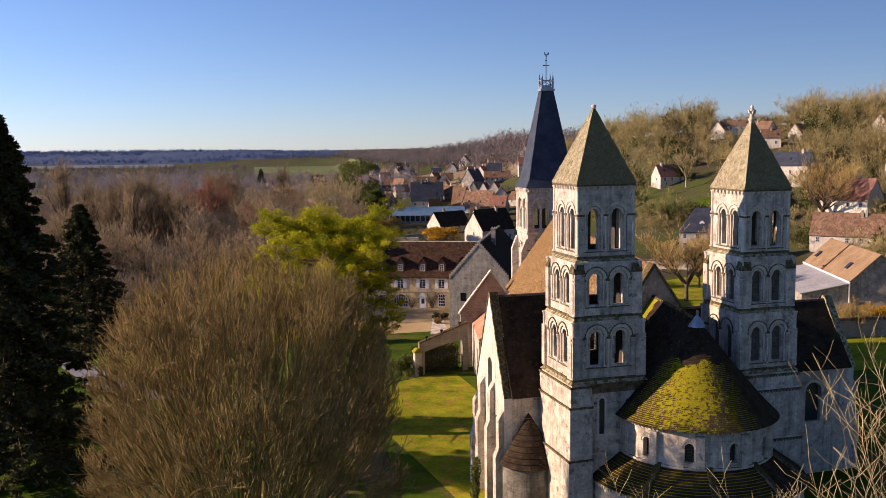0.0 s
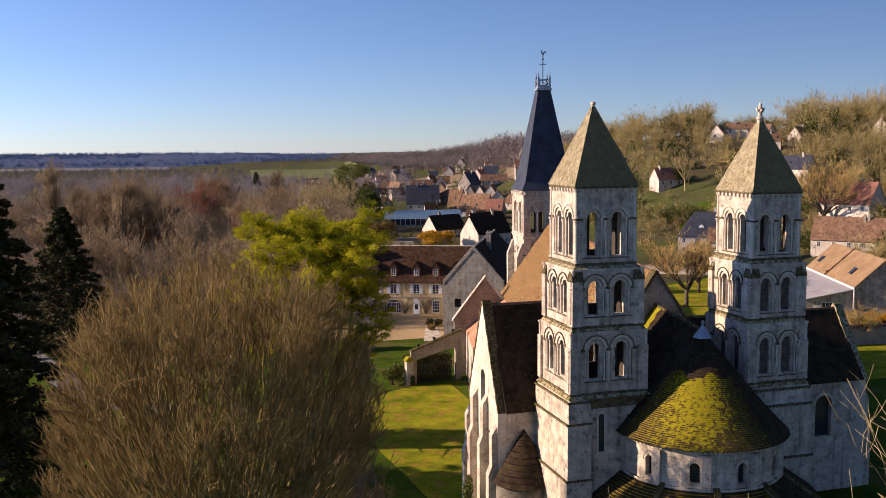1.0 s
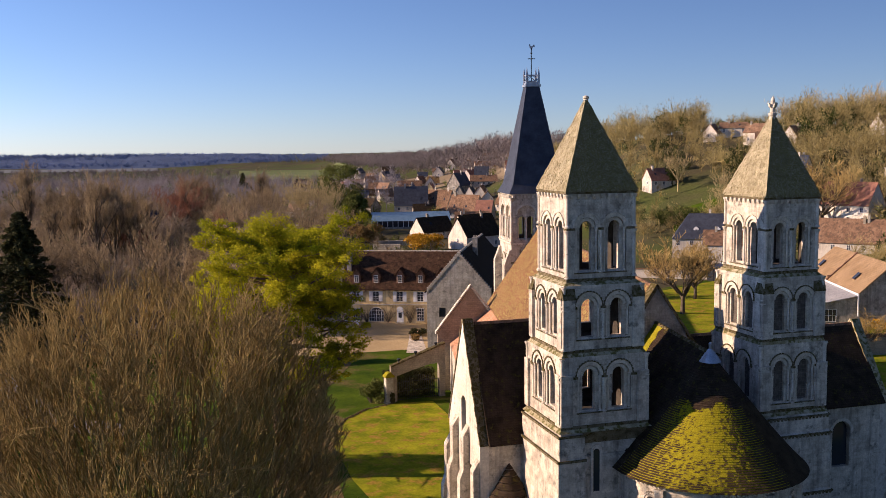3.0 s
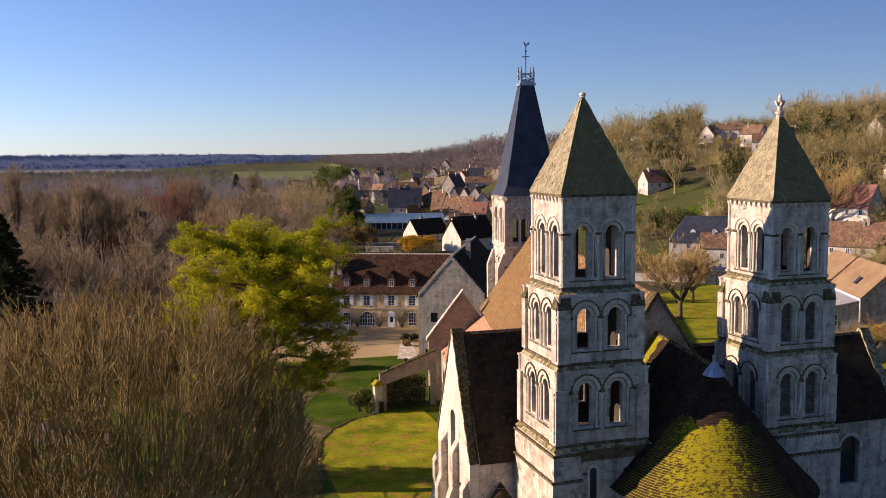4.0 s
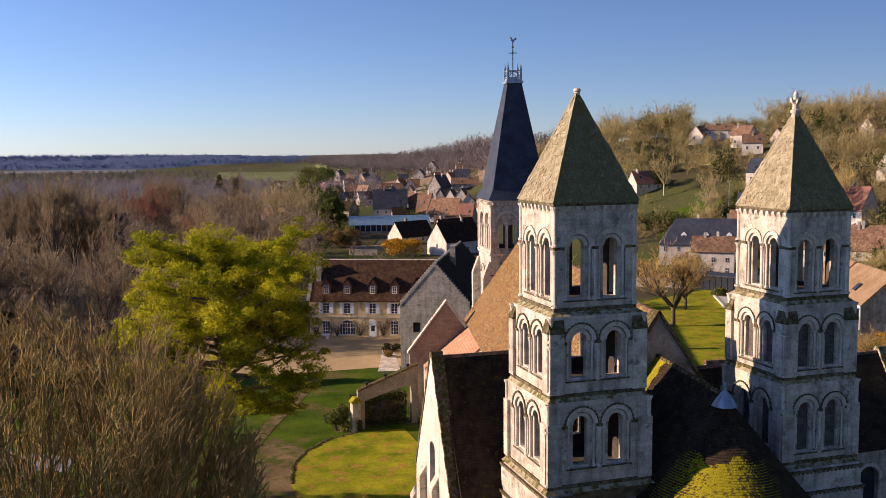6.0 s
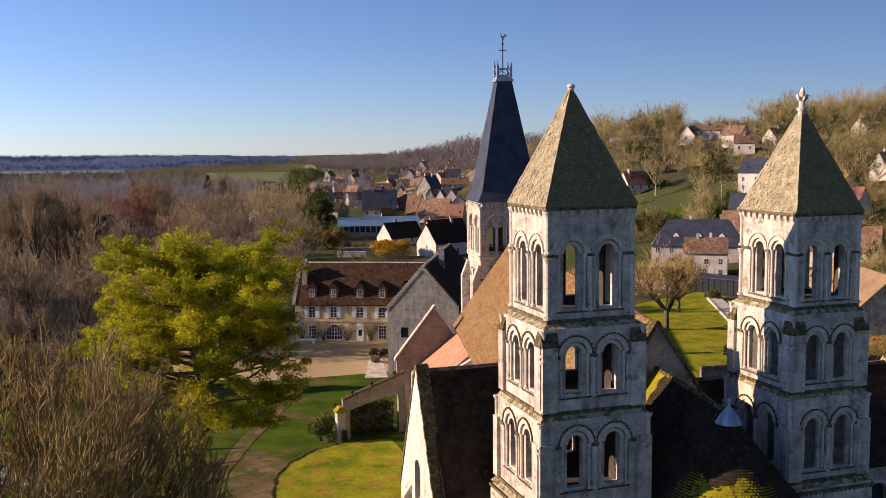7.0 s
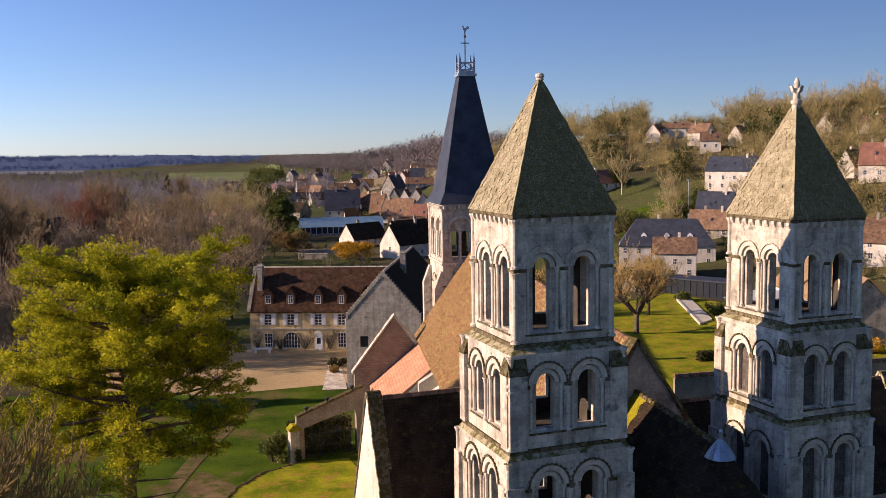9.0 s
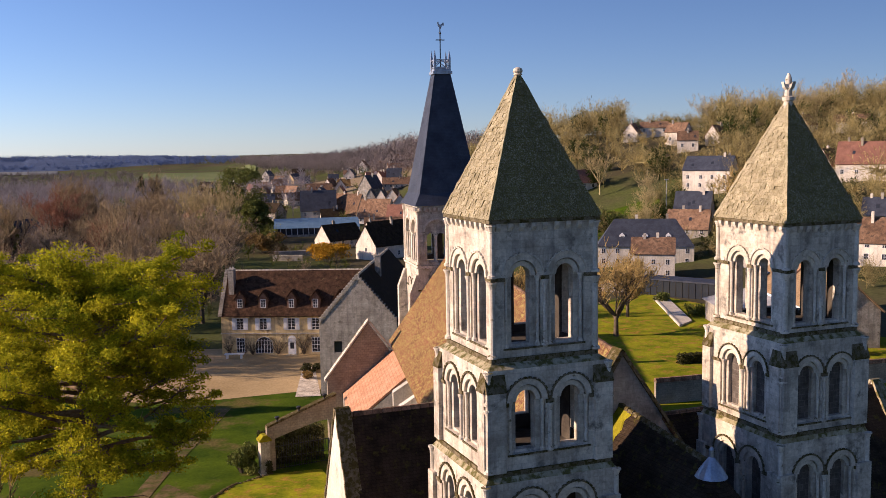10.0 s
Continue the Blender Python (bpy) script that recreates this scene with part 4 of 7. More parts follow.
for x in (4.02, 15.98):
    bm = bmesh.new()
    box(bm, x, x + 0.6, AY, 6.2, -5, 4.72)
    part("side_wall", bm, "stone", choir)
bm = bmesh.new()                                            # lean-to roof of the ambulatory
rows, n = 12, 60
for k in range(rows):
    f0, f1 = k / rows, (k + 1) / rows
    for i in range(n):
        w0, w1 = -0.12 + (math.pi + 0.24) * i / n, -0.12 + (math.pi + 0.24) * (i + 1) / n
        q = [bm.verts.new((AX - (9.2 - 2.8 * f) * math.cos(w), AY - (9.2 - 2.8 * f) * math.sin(w), -0.35 + 1.9 * f + lift)) for f, w, lift in ((f0, w0, 0.05), (f0, w1, 0.05), (f1, w1, 0), (f1, w0, 0))]
        bm.faces.new(q)
        low = [bm.verts.new((v.co.x, v.co.y, v.co.z - 0.055)) for v in q[:2]]
        bm.faces.new((q[1], q[0], low[0], low[1]))
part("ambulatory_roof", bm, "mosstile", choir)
for w in (0.62, 1.25, 1.9, 2.5):
    bm = bmesh.new()
    m = Matrix.Translation((AX, AY, 0)) @ Matrix.Rotation(w - math.pi / 2, 4, "Z")
    vs = prism(bm, [(-6.3, 1.9), (-9.35, -0.15), (-9.35, -0.6), (-6.3, 1.2)], "x", -0.24, 0.24)
    bmesh.ops.transform(bm, matrix=m, verts=vs)
    part("roof_rib", bm, "moss_trim", choir)
drum_amb = thing("ambulatory", (0, 0, 0), 0, "low limestone ambulatory wall round the apse", "chapel")
drum(drum_amb, 9.0, 0.6, -5, -0.38, (1, 3, 5, 7, 9, 11), 13, -3.0, -1.7, 0.45)


def gable_wall(bm, x0, x1, zb, ze, xc, zt, y0, y1, holes=(), axis="x", m=Matrix()):
    plate(bm, [(x0, zb), (x1, zb), (x1, ze), (xc, zt), (x0, ze)], list(holes), y0, y1, m)


def roof_slab(bm, a, b, c, d, thick=0.18):
    """A roof slope between eave a-b and ridge d-c."""
    a, b, c, d = (Vector(p) for p in (a, b, c, d))
    nrm = (b - a).cross(d - a).normalized() * thick
    if nrm.z < 0:
        nrm = -nrm
    lo, hi = [bm.verts.new(p) for p in (a, b, c, d)], [bm.verts.new(p + nrm) for p in (a, b, c, d)]
    bm.faces.new(lo[::-1]), bm.faces.new(hi)
    for i in range(4):
        bm.faces.new((lo[i], lo[(i + 1) % 4], hi[(i + 1) % 4], hi[i]))


def ridge_row(bm, p, q, size=0.15, step=0.42):
    p, q = Vector(p), Vector(q)
    d = q - p
    n = max(2, int(d.length / step))
    m = d.to_track_quat("Y", "Z").to_matrix().to_4x4()
    for i in range(n):
        mm = Matrix.Translation(p.lerp(q, i / n)) @ m
        vs = prism(bm, [(-size, -size * 0.7), (-size * 0.5, size * 0.5), (size * 0.5, size * 0.5), (size, -size * 0.7)], "y", 0, d.length / n * 0.9)
        bmesh.ops.transform(bm, matrix=mm, verts=vs)


# east gable of the nave, and the nave in its slightly turned line
nave = thing("nave", (0, 0, 0), 0, "long limestone nave with a steep weathered tile roof", "nave")
bm = bmesh.new()
gable_wall(bm, AX - 6.6, AX + 6.6, 3.0, 6.8, AX + 0.1, 16.3, 6.4, 7.0)
part("east_gable", bm, "greystone", nave)
bm = bmesh.new()
for s in (-1, 1):
    p, q = Vector((AX + 0.1 + s * 6.75, 6.3, 6.75)), Vector((AX + 0.1, 6.3, 16.35))
    d = q - p
    m = Matrix.Translation(p) @ Matrix(((d.x / d.length, 0, -d.z / d.length, 0), (0, 1, 0, 0), (d.z / d.length, 0, d.x / d.length, 0), (0, 0, 0, 1)))
    for i in range(14):
        box(bm, d.length * i / 14, d.length * (i + 1) / 14, -0.05, 0.85, -0.02 if s > 0 else -0.14, 0.14 if s < 0 else 0.16, m)
bmesh.ops.remove_doubles(bm, verts=bm.verts[:], dist=0.002)
part("gable_coping", bm, "moss_trim", nave)
RIDGE_E, RIDGE_W = Vector((10.3, 7.0, 16.1)), Vector((22.6, 60.5, 16.1))
along = (RIDGE_W - RIDGE_E).normalized()
sidew = Vector((along.y, -along.x, 0))
for s, nm in ((-1, "south_slope"), (1, "north_slope")):
    bm = bmesh.new()
    e, w = RIDGE_E + sidew * s * 7.1 - Vector((0, 0, 10.1)), RIDGE_W + sidew * s * 7.1 - Vector((0, 0, 10.1))
    roof_slab(bm, e, w, RIDGE_W, RIDGE_E)
    part(nm, bm, "orangetile", nave, "orange-brown tiles patched with moss" if s < 0 else "")
bm = bmesh.new()
ridge_row(bm, RIDGE_E + Vector((0, 0, 0.15)), RIDGE_W + Vector((0, 0, 0.15)))
part("ridge_tiles", bm, "browntile", nave)
for s in (-1, 1):
    bm = bmesh.new()
    e, w = RIDGE_E + sidew * s * 6.4, RIDGE_W + sidew * s * 6.4
    m = Matrix.Translation((e.x, e.y, 0)) @ Matrix.Rotation(math.atan2(along.y, along.x), 4, "Z")
    L = (w - e).length
    plate(bm, [(0, -5), (L, -5), (L, 6.4), (0, 6.4)], [arch_outline(x, 0.5, 3.4, 4.6) for x in np.arange(8, L - 4, 5.2)], -0.3, 0.3, m)
    part("side_wall", bm, "plaster", nave)
for k in range(6):
    p = RIDGE_E + sidew * -6.6 + along * (k * 5.2 + 11.2)
    bm = bmesh.new()
    m = Matrix.Translation((p.x, p.y, 0)) @ Matrix.Rotation(math.atan2(along.y, along.x), 4, "Z")
    vs = prism(bm, [(-0.5, -5), (1.9, -5), (1.9, 5.0), (-0.5, 6.5)], "x", -0.45, 0.45)
    bmesh.ops.transform(bm, matrix=m, verts=vs)
    part("buttress", bm, "plaster", nave)
aisle = thing("aisle", (0, 0, 0), 0, "low aisle with a pale pink tile lean-to roof", "aisle")
bm = bmesh.new()
a, b = RIDGE_E + sidew * -6.8 + along * 39.5, RIDGE_E + sidew * -6.8 + along * 52.5
lo = sidew * -5.6
roof_slab(bm, (a.x + lo.x, a.y + lo.y, 1.2), (b.x + lo.x, b.y + lo.y, 1.2), (b.x, b.y, 5.7), (a.x, a.y, 5.7))
part("lean_to_roof", bm, "pinktile", aisle, "pale pink clay tiles")
bm = bmesh.new()
m = Matrix.Translation((a.x + lo.x * 0.97, a.y + lo.y * 0.97, 0)) @ Matrix.Rotation(math.atan2(along.y, along.x), 4, "Z")
plate(bm, [(0, -5), (13, -5), (13, 1.2), (0, 1.2)], [arch_outline(x, 0.55, -2.6, -0.9) for x in (3, 8)], -0.25, 0.25, m)
part("side_wall", bm, "stone", aisle)
bm = bmesh.new()
m = Matrix.Translation((a.x, a.y, 0)) @ Matrix.Rotation(math.atan2(along.y, along.x), 4, "Z")
vs = prism(bm, [(0.0, -5), (5.4, -5), (5.4, 1.2), (0.0, 5.6)], "x", 0.0, 0.5)
bmesh.ops.transform(bm, matrix=m, verts=vs)
part("end_wall", bm, "plaster", aisle)


def transept(x0, x1, yc, half, ridge, eave, label, sign):
    """An arm of the church: x0 its inner and x1 its outer end; gable, roof, buttresses and windows."""
    t = thing("transept", (0, 0, 0), 0, label, "transept")
    for s, nm in ((-1, "east_slope"), (1, "west_slope")):
        bm = bmesh.new()
        roof_slab(bm, (x0, yc + s * (half + 0.35), eave - 0.1), (x1 - sign * 0.25, yc + s * (half + 0.35), eave - 0.1), (x1 - sign * 0.25, yc, ridge), (x0, yc, ridge), 0.2)
        part(nm, bm, "darktile", t)
    bm = bmesh.new()
    ridge_row(bm, (x0, yc, ridge + 0.22), (x1, yc, ridge + 0.22), 0.17, 0.5)
    part("ridge_tiles", bm, "browntile", t)
    bm = bmesh.new()
    m = Matrix.Translation((x1, yc - half, 0)) @ Matrix.Rotation(math.pi / 2, 4, "Z")
    plate(bm, [(0, -5), (2 * half, -5), (2 * half, eave), (half, ridge + 0.5), (0, eave)],
          [arch_outline(half * k, 0.5, 0.0, 2.6) for k in (0.55, 1.45)] + [arch_outline(half, 0.6, 5.0, 7.4)], -0.35, 0.35, m)
    part("gable", bm, "plaster", t, "tall pale gable wall")
    for s in (-1, 1):
        bm = bmesh.new()
        p, q = Vector((x1, yc + s * (half + 0.1), eave - 0.1)), Vector((x1, yc, ridge + 0.52))
        d = q - p
        n = 13
        for i in range(n):
            a, b = p.lerp(q, i / n), p.lerp(q, (i + 1) / n)
            up = Vector((0, -d.z, d.y)).normalized() * (0.16 if d.y > 0 else -0.16)
            prism(bm, [(a.y, a.z), (b.y, b.z), (b.y + up.y, b.z + up.z), (a.y + up.y, a.z + up.z)], "x", x1 - 0.4 - 0.03 * (i % 2), x1 + 0.4)
        bmesh.ops.remove_doubles(bm, verts=bm.verts[:], dist=0.002)
        part("gable_coping", bm, "ledge" if sign > 0 else "moss_trim", t, "gable coping covered in moss")
    for s in (-1, 1):
        bm = bmesh.new()
        y = yc + s * (half - 0.3)
        m = Matrix.Translation((min(x0, x1), y, 0))
        L = abs(x1 - x0)
        hole = [arch_outline(L * 0.74, 0.85, 0.2, 3.2)] if sign > 0 else []
        plate(bm, [(0, -5), (L - 0.36, -5), (L - 0.36, eave), (0, eave)] if sign > 0 else [(0.36, -5), (L, -5), (L, eave), (0.36, eave)], hole, -0.3, 0.3, m)
        part("side_wall", bm, "stone", t)
        if hole and s < 0:
            bm = bmesh.new()
            plate(bm, hole[0], [], 0.08, 0.12, m)
            part("window_pane", bm, "glass", t)
            bm = bmesh.new()
            ring(bm, L * 0.74, 3.2, 0.9, 1.15, -0.38, -0.3, m, 15)
            part("window_hood", bm, "trim", t)
    for k in (-half + 0.1, -half * 0.36, half * 0.36, half - 0.8):
        bm = bmesh.new()
        z = eave - 1.2 if abs(k) > half * 0.5 else eave + 0.8
        xo = x1 + sign * 0.35
        prism(bm, [(xo, -5), (xo + sign * 0.8, -5), (xo + sign * 0.8, z - 4.2), (xo + sign * 0.5, z - 3.4), (xo + sign * 0.5, z - 0.8), (xo, z)], "y", yc + k, yc + k + 0.75)
        part("buttress", bm, "stone", t)
    return t


ts = transept(5.0, -3.85, 10.0, 3.9, 13.4, 5.2, "south transept with a dark mossy tile roof and a pale gable", -1)
tn = transept(15.5, 31.6, 10.0, 3.9, 11.2, 5.4, "north transept with a dark tile roof and arched window", 1)

# low rounded chapel between the tower and the south transept
chapel = thing("side_chapel", (-2.0, 5.9, 0), 0, "small rounded stone chapel under a dark tile roof", "chapel")
bm = bmesh.new()
n, rr = 20, 2.45
for i in range(n):
    w0, w1 = math.pi * i / n, math.pi * (i + 1) / n
    prism(bm, [(-r * math.cos(w), -r * math.sin(w)) for r, w in ((rr - 0.4, w0), (rr, w0), (rr, w1), (rr - 0.4, w1))], "z", -5, -0.6)
bmesh.ops.remove_doubles(bm, verts=bm.verts[:], dist=0.002)
part("wall", bm, "shade_stain_stone", chapel)
bm = bmesh.new()
for k in range(10):
    f0, f1 = k / 10, (k + 1) / 10
    for i in range(n):
        w0, w1 = math.pi * i / n, math.pi * (i + 1) / n
        q = [bm.verts.new((-(2.75 * (1 - f) + 0.02) * math.cos(w), -(2.75 * (1 - f) + 0.02) * math.sin(w), -0.7 + 4.4 * f + l)) for f, w, l in ((f0, w0, 0.05), (f0, w1, 0.05), (f1, w1, 0), (f1, w0, 0))]
        bm.faces.new(q)
part("roof", bm, "darktile", chapel)

# the west tower with its slate spire
west = thing("west_tower", (23.1, 64.6, 0), -8, "limestone west tower with a truncated slate spire and weathercock", "tower")
H = 3.7
bm = bmesh.new()
box(bm, -H, H, -H, H, -5, 14.2)
part("lower_wall", bm, "stone", west)
for side, w, m in faces_of(-H, H, -H, H):                  # per side two great arches, each over a pair of narrow openings
    cs = (w / 2 - 1.62, w / 2 + 1.62)
    end = 0.0 if side in "EW" else 0.3
    small = [arch_outline(c + k, 0.42, 14.75, 17.35) for c in cs for k in (-0.58, 0.58)]
    bm = bmesh.new()
    plate(bm, [(end, 14.2), (w - end, 14.2), (w - end, 20.75), (end, 20.75)], [arch_outline(c, 1.28, 14.6, 17.95) for c in cs], 0.0, 0.3, m)
    part("wall", bm, "stone", west)
    bm = bmesh.new()
    plate(bm, [(0.3 if not end else 0.75, 14.2), (w - (0.3 if not end else 0.75), 14.2), (w - (0.3 if not end else 0.75), 20.75), (0.3 if not end else 0.75, 20.75)], small, 0.3, 0.75, m)
    part("inner_wall", bm, "stone", west)
    # added dark plate, belfry shade by colour
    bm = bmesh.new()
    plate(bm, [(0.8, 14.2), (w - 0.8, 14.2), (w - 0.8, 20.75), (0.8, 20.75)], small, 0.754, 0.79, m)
    part("lining", bm, "inside", west, "dark inner plate in place of belfry shade")
    for c in cs:
        bm = bmesh.new()
        ring(bm, c, 17.95, 1.282, 1.5, -0.07, 0.0, m, 19)
        part("arch_moulding", bm, "trim", west)
        for k in (-1.16, 0.0, 1.16):
            bm = bmesh.new()
            column(bm, c + k, 0.2, 14.6, 17.6, 0.1, m)
            part("colonnette", bm, "trim", west)
    for x in (0.0, w) if side in "EW" else ():
        bm = bmesh.new()
        column(bm, x, 0.0, 14.2, 20.2, 0.16, m)
        part("corner_shaft", bm, "trim", west)
    bm = bmesh.new()
    for a, b in ((-0.07, cs[0] - 1.3), (cs[0] + 1.3, cs[1] - 1.3), (cs[1] + 1.3, w + 0.07)):
        box(bm, a, b, -0.07, 0.0, 17.7, 17.88, m)
    part("impost_band", bm, "trim", west)
bm = bmesh.new()
string_course(bm, -H, H, -H, H, 14.0, 0.14, 0.22, 0.2)
part("string_course", bm, "trim", west)
bm = bmesh.new()
box(bm, -H - 0.05, H + 0.05, -H - 0.05, H + 0.05, 20.62, 20.8)
for side, w, m in faces_of(-H, H, -H, H):
    for i in range(14):
        x = (i + 0.5) * w / 14
        box(bm, x - 0.13, x + 0.13, -0.3, 0.0, 20.25, 20.6, m)
part("cornice", bm, "trim", west)
for y in (-H, H - 0.9):
    bm = bmesh.new()
    prism(bm, [(-H - 1.0, -5), (-H, -5), (-H, 13.2), (-H - 0.25, 13.2), (-H - 1.0, 11.2)], "y", y, y + 0.9)
    part("buttress", bm, "stone", west)
storey(west, (-H - 0.02, H + 0.02, -H - 0.02, H + 0.02), 8.4, 13.9, 9.2, 11.6, 0.4, 0.8, None, "ESNW", False)
bm = bmesh.new()
Lb = [(H + 0.35, 20.8), (H - 0.35, 22.1), (0.92, 35.2)]
loops = [[bm.verts.new((sx * r, sy * r, z)) for sx, sy in ((-1, -1), (1, -1), (1, 1), (-1, 1))] for r, z in Lb]
for a, b in zip(loops, loops[1:]):
    for i in range(4):
        bm.faces.new((a[i], a[(i + 1) % 4], b[(i + 1) % 4], b[i]))
bm.faces.new(loops[0][::-1]), bm.faces.new(loops[-1])
part("spire", bm, "slate", west, "dark slate spire cut off at the top")
bm = bmesh.new()
box(bm, -1.08, 1.08, -1.08, 1.08, 35.2, 35.5)
box(bm, -0.9, 0.9, -0.9, 0.9, 35.5, 35.8)
part("crown_base", bm, "zinc", west)
for sx in (-1, 1):
    for sy in (-1, 1):
        bm = bmesh.new()
        r = 0.13
        prism(bm, [(sx * 0.82 - r, sy * 0.82 - r), (sx * 0.82 + r, sy * 0.82 - r), (sx * 0.82 + r, sy * 0.82 + r), (sx * 0.82 - r, sy * 0.82 + r)], "z", 35.55, 36.9)
        tip = [bm.verts.new((sx * 0.82 + a * r, sy * 0.82 + b * r, 36.9)) for a, b in ((-1, -1), (1, -1), (1, 1), (-1, 1))]
        top_v = bm.verts.new((sx * 0.82, sy * 0.82, 37.9))
        for i in range(4):
            bm.faces.new((tip[i], tip[(i + 1) % 4], top_v))
        part("pinnacle", bm, "zinc", west)
bm = bmesh.new()
for s in (-1, 1):
    for z in (36.75, 35.95):
        box(bm, -0.82, 0.82, s * 0.82 - 0.05, s * 0.82 + 0.05, z - 0.06, z + 0.06)
        box(bm, s * 0.82 - 0.05, s * 0.82 + 0.05, -0.82, 0.82, z - 0.06, z + 0.06)
    for d in (-1, 1):
        m = Matrix.Translation((0.41 * d, s * 0.82, 36.35)) @ Matrix.Rotation(radians(40 * d), 4, "Y")
        box(bm, -0.48, 0.48, -0.04, 0.04, -0.04, 0.04, m)
        m = Matrix.Translation((s * 0.82, 0.41 * d, 36.35)) @ Matrix.Rotation(radians(-40 * d), 4, "X")
        box(bm, -0.04, 0.04, -0.48, 0.48, -0.04, 0.04, m)
part("balustrade", bm, "zinc", west)
bm = bmesh.new()
box(bm, -0.05, 0.05, -0.05, 0.05, 35.8, 40.4)
box(bm, -0.5, 0.5, -0.035, 0.035, 38.95, 39.05)
box(bm, -0.035, 0.035, -0.5, 0.5, 38.95, 39.05)
bmesh.ops.create_uvsphere(bm, u_segments=10, v_segments=6, radius=0.14, matrix=Matrix.Translation((0, 0, 39.75)))
part("cross_pole", bm, "iron", west)
bm = bmesh.new()
prism(bm, [(-0.52, 41.12), (-0.40, 41.02), (-0.38, 40.72), (-0.18, 40.45), (0.05, 40.36), (0.05, 40.22), (0.14, 40.22), (0.16, 40.40), (0.30, 40.55), (0.36, 40.78), (0.62, 40.70), (0.72, 40.95), (0.60, 41.22), (0.42, 41.22), (0.28, 41.0), (0.05, 40.86), (-0.16, 40.95), (-0.20, 41.15), (-0.28, 41.36), (-0.40, 41.30)], "y", -0.04, 0.04)
bmesh.ops.transform(bm, matrix=Matrix.Translation((0, 0, 40.25)) @ Matrix.Scale(0.68, 4) @ Matrix.Translation((0, 0, -40.25)), verts=bm.verts[:])
part("weathercock", bm, "zinc", west)

# ---- houses ----
SEEN = []                                                   # where houses stand, so that no tree is planted before them


def plan_spot(x, y):
    dx, dy = x - EYE0[0], y - EYE0[1]
    v, u = dx * AHEAD[0] + dy * AHEAD[1], dx * ASIDE[0] + dy * ASIDE[1]
    return u / max(v, 1), v


def window_part(parent, x, y, z, w, h, m=Matrix(), frame_mat="white", arch=False, shutters=None, cross=(1, 2), sill=True):
    """A pane in a frame with glazing bars; x, z of its middle foot, y the wall face."""
    bm = bmesh.new()
    shape = arch_outline(x, w / 2, z, z + h - w / 2) if arch else [(x - w / 2, z), (x + w / 2, z), (x + w / 2, z + h), (x - w / 2, z + h)]
    k = 0.07
    hole = arch_outline(x, w / 2 - k, z + k, z + h - w / 2) if arch else [(x - w / 2 + k, z + k), (x + w / 2 - k, z + k), (x + w / 2 - k, z + h - k), (x - w / 2 + k, z + h - k)]
    plate(bm, shape, [hole], y - 0.05, y + 0.03, m)
    fr = part("window", bm, frame_mat, parent)
    bm = bmesh.new()
    plate(bm, hole, [], y - 0.005, y + 0.02, m)
    part("pane", bm, "glass", fr)
    nx, nz = cross
    bm = bmesh.new()
    for i in range(1, nx + 1):
        xx = x - w / 2 + w * i / (nx + 1)
        box(bm, xx - 0.03, xx + 0.03, y - 0.03, y - 0.006, z + k, z + h - (k if not arch else k + w * 0.1), m)
    for i in range(1, nz + 1):
        zz = z + h * i / (nz + 1)
        box(bm, x - w / 2 + k, x + w / 2 - k, y - 0.03, y - 0.006, zz - 0.025, zz + 0.025, m)
    part("muntin_grid", bm, frame_mat, fr)
    if shutters:
        for s in (-1, 1):
            bm = bmesh.new()
            a = x + s * (w / 2 + 0.04)
            b = a + s * shutters
            box(bm, min(a, b), max(a, b), y - 0.09, y - 0.003, z, z + h, m)
            leaf = part("shutter", bm, "white", parent)
            for q in range(2):
                bm = bmesh.new()
                zz = z + h * (0.27 + 0.46 * q)
                box(bm, min(a, b) + 0.08, max(a, b) - 0.08, y - 0.105, y - 0.092, zz - h * 0.19, zz + h * 0.19, m)
                part("panel", bm, "white", leaf)
    return fr


def chimney_part(parent, x, y, z0, z1, w=0.5, d=0.7, mat="greystone"):
    bm = bmesh.new()
    box(bm, x - w, x + w, y - d / 2, y + d / 2, z0, z1)
    box(bm, x - w - 0.06, x + w + 0.06, y - d / 2 - 0.06, y + d / 2 + 0.06, z1, z1 + 0.12)
    for k in (-0.5, 0.5):
        box(bm, x + k * w - 0.12, x + k * w + 0.12, y - 0.12, y + 0.12, z1 + 0.12, z1 + 0.42)
    part("chimney", bm, mat, parent)


WORDS = {"slate": "blue-grey slate roof", "darktile": "dark tile roof", "browntile": "brown tile roof", "redtile": "red tile roof", "orangetile": "orange tile roof",
         "plaster": "white rendered", "ochre": "ochre rendered", "greystone": "grey stone"}


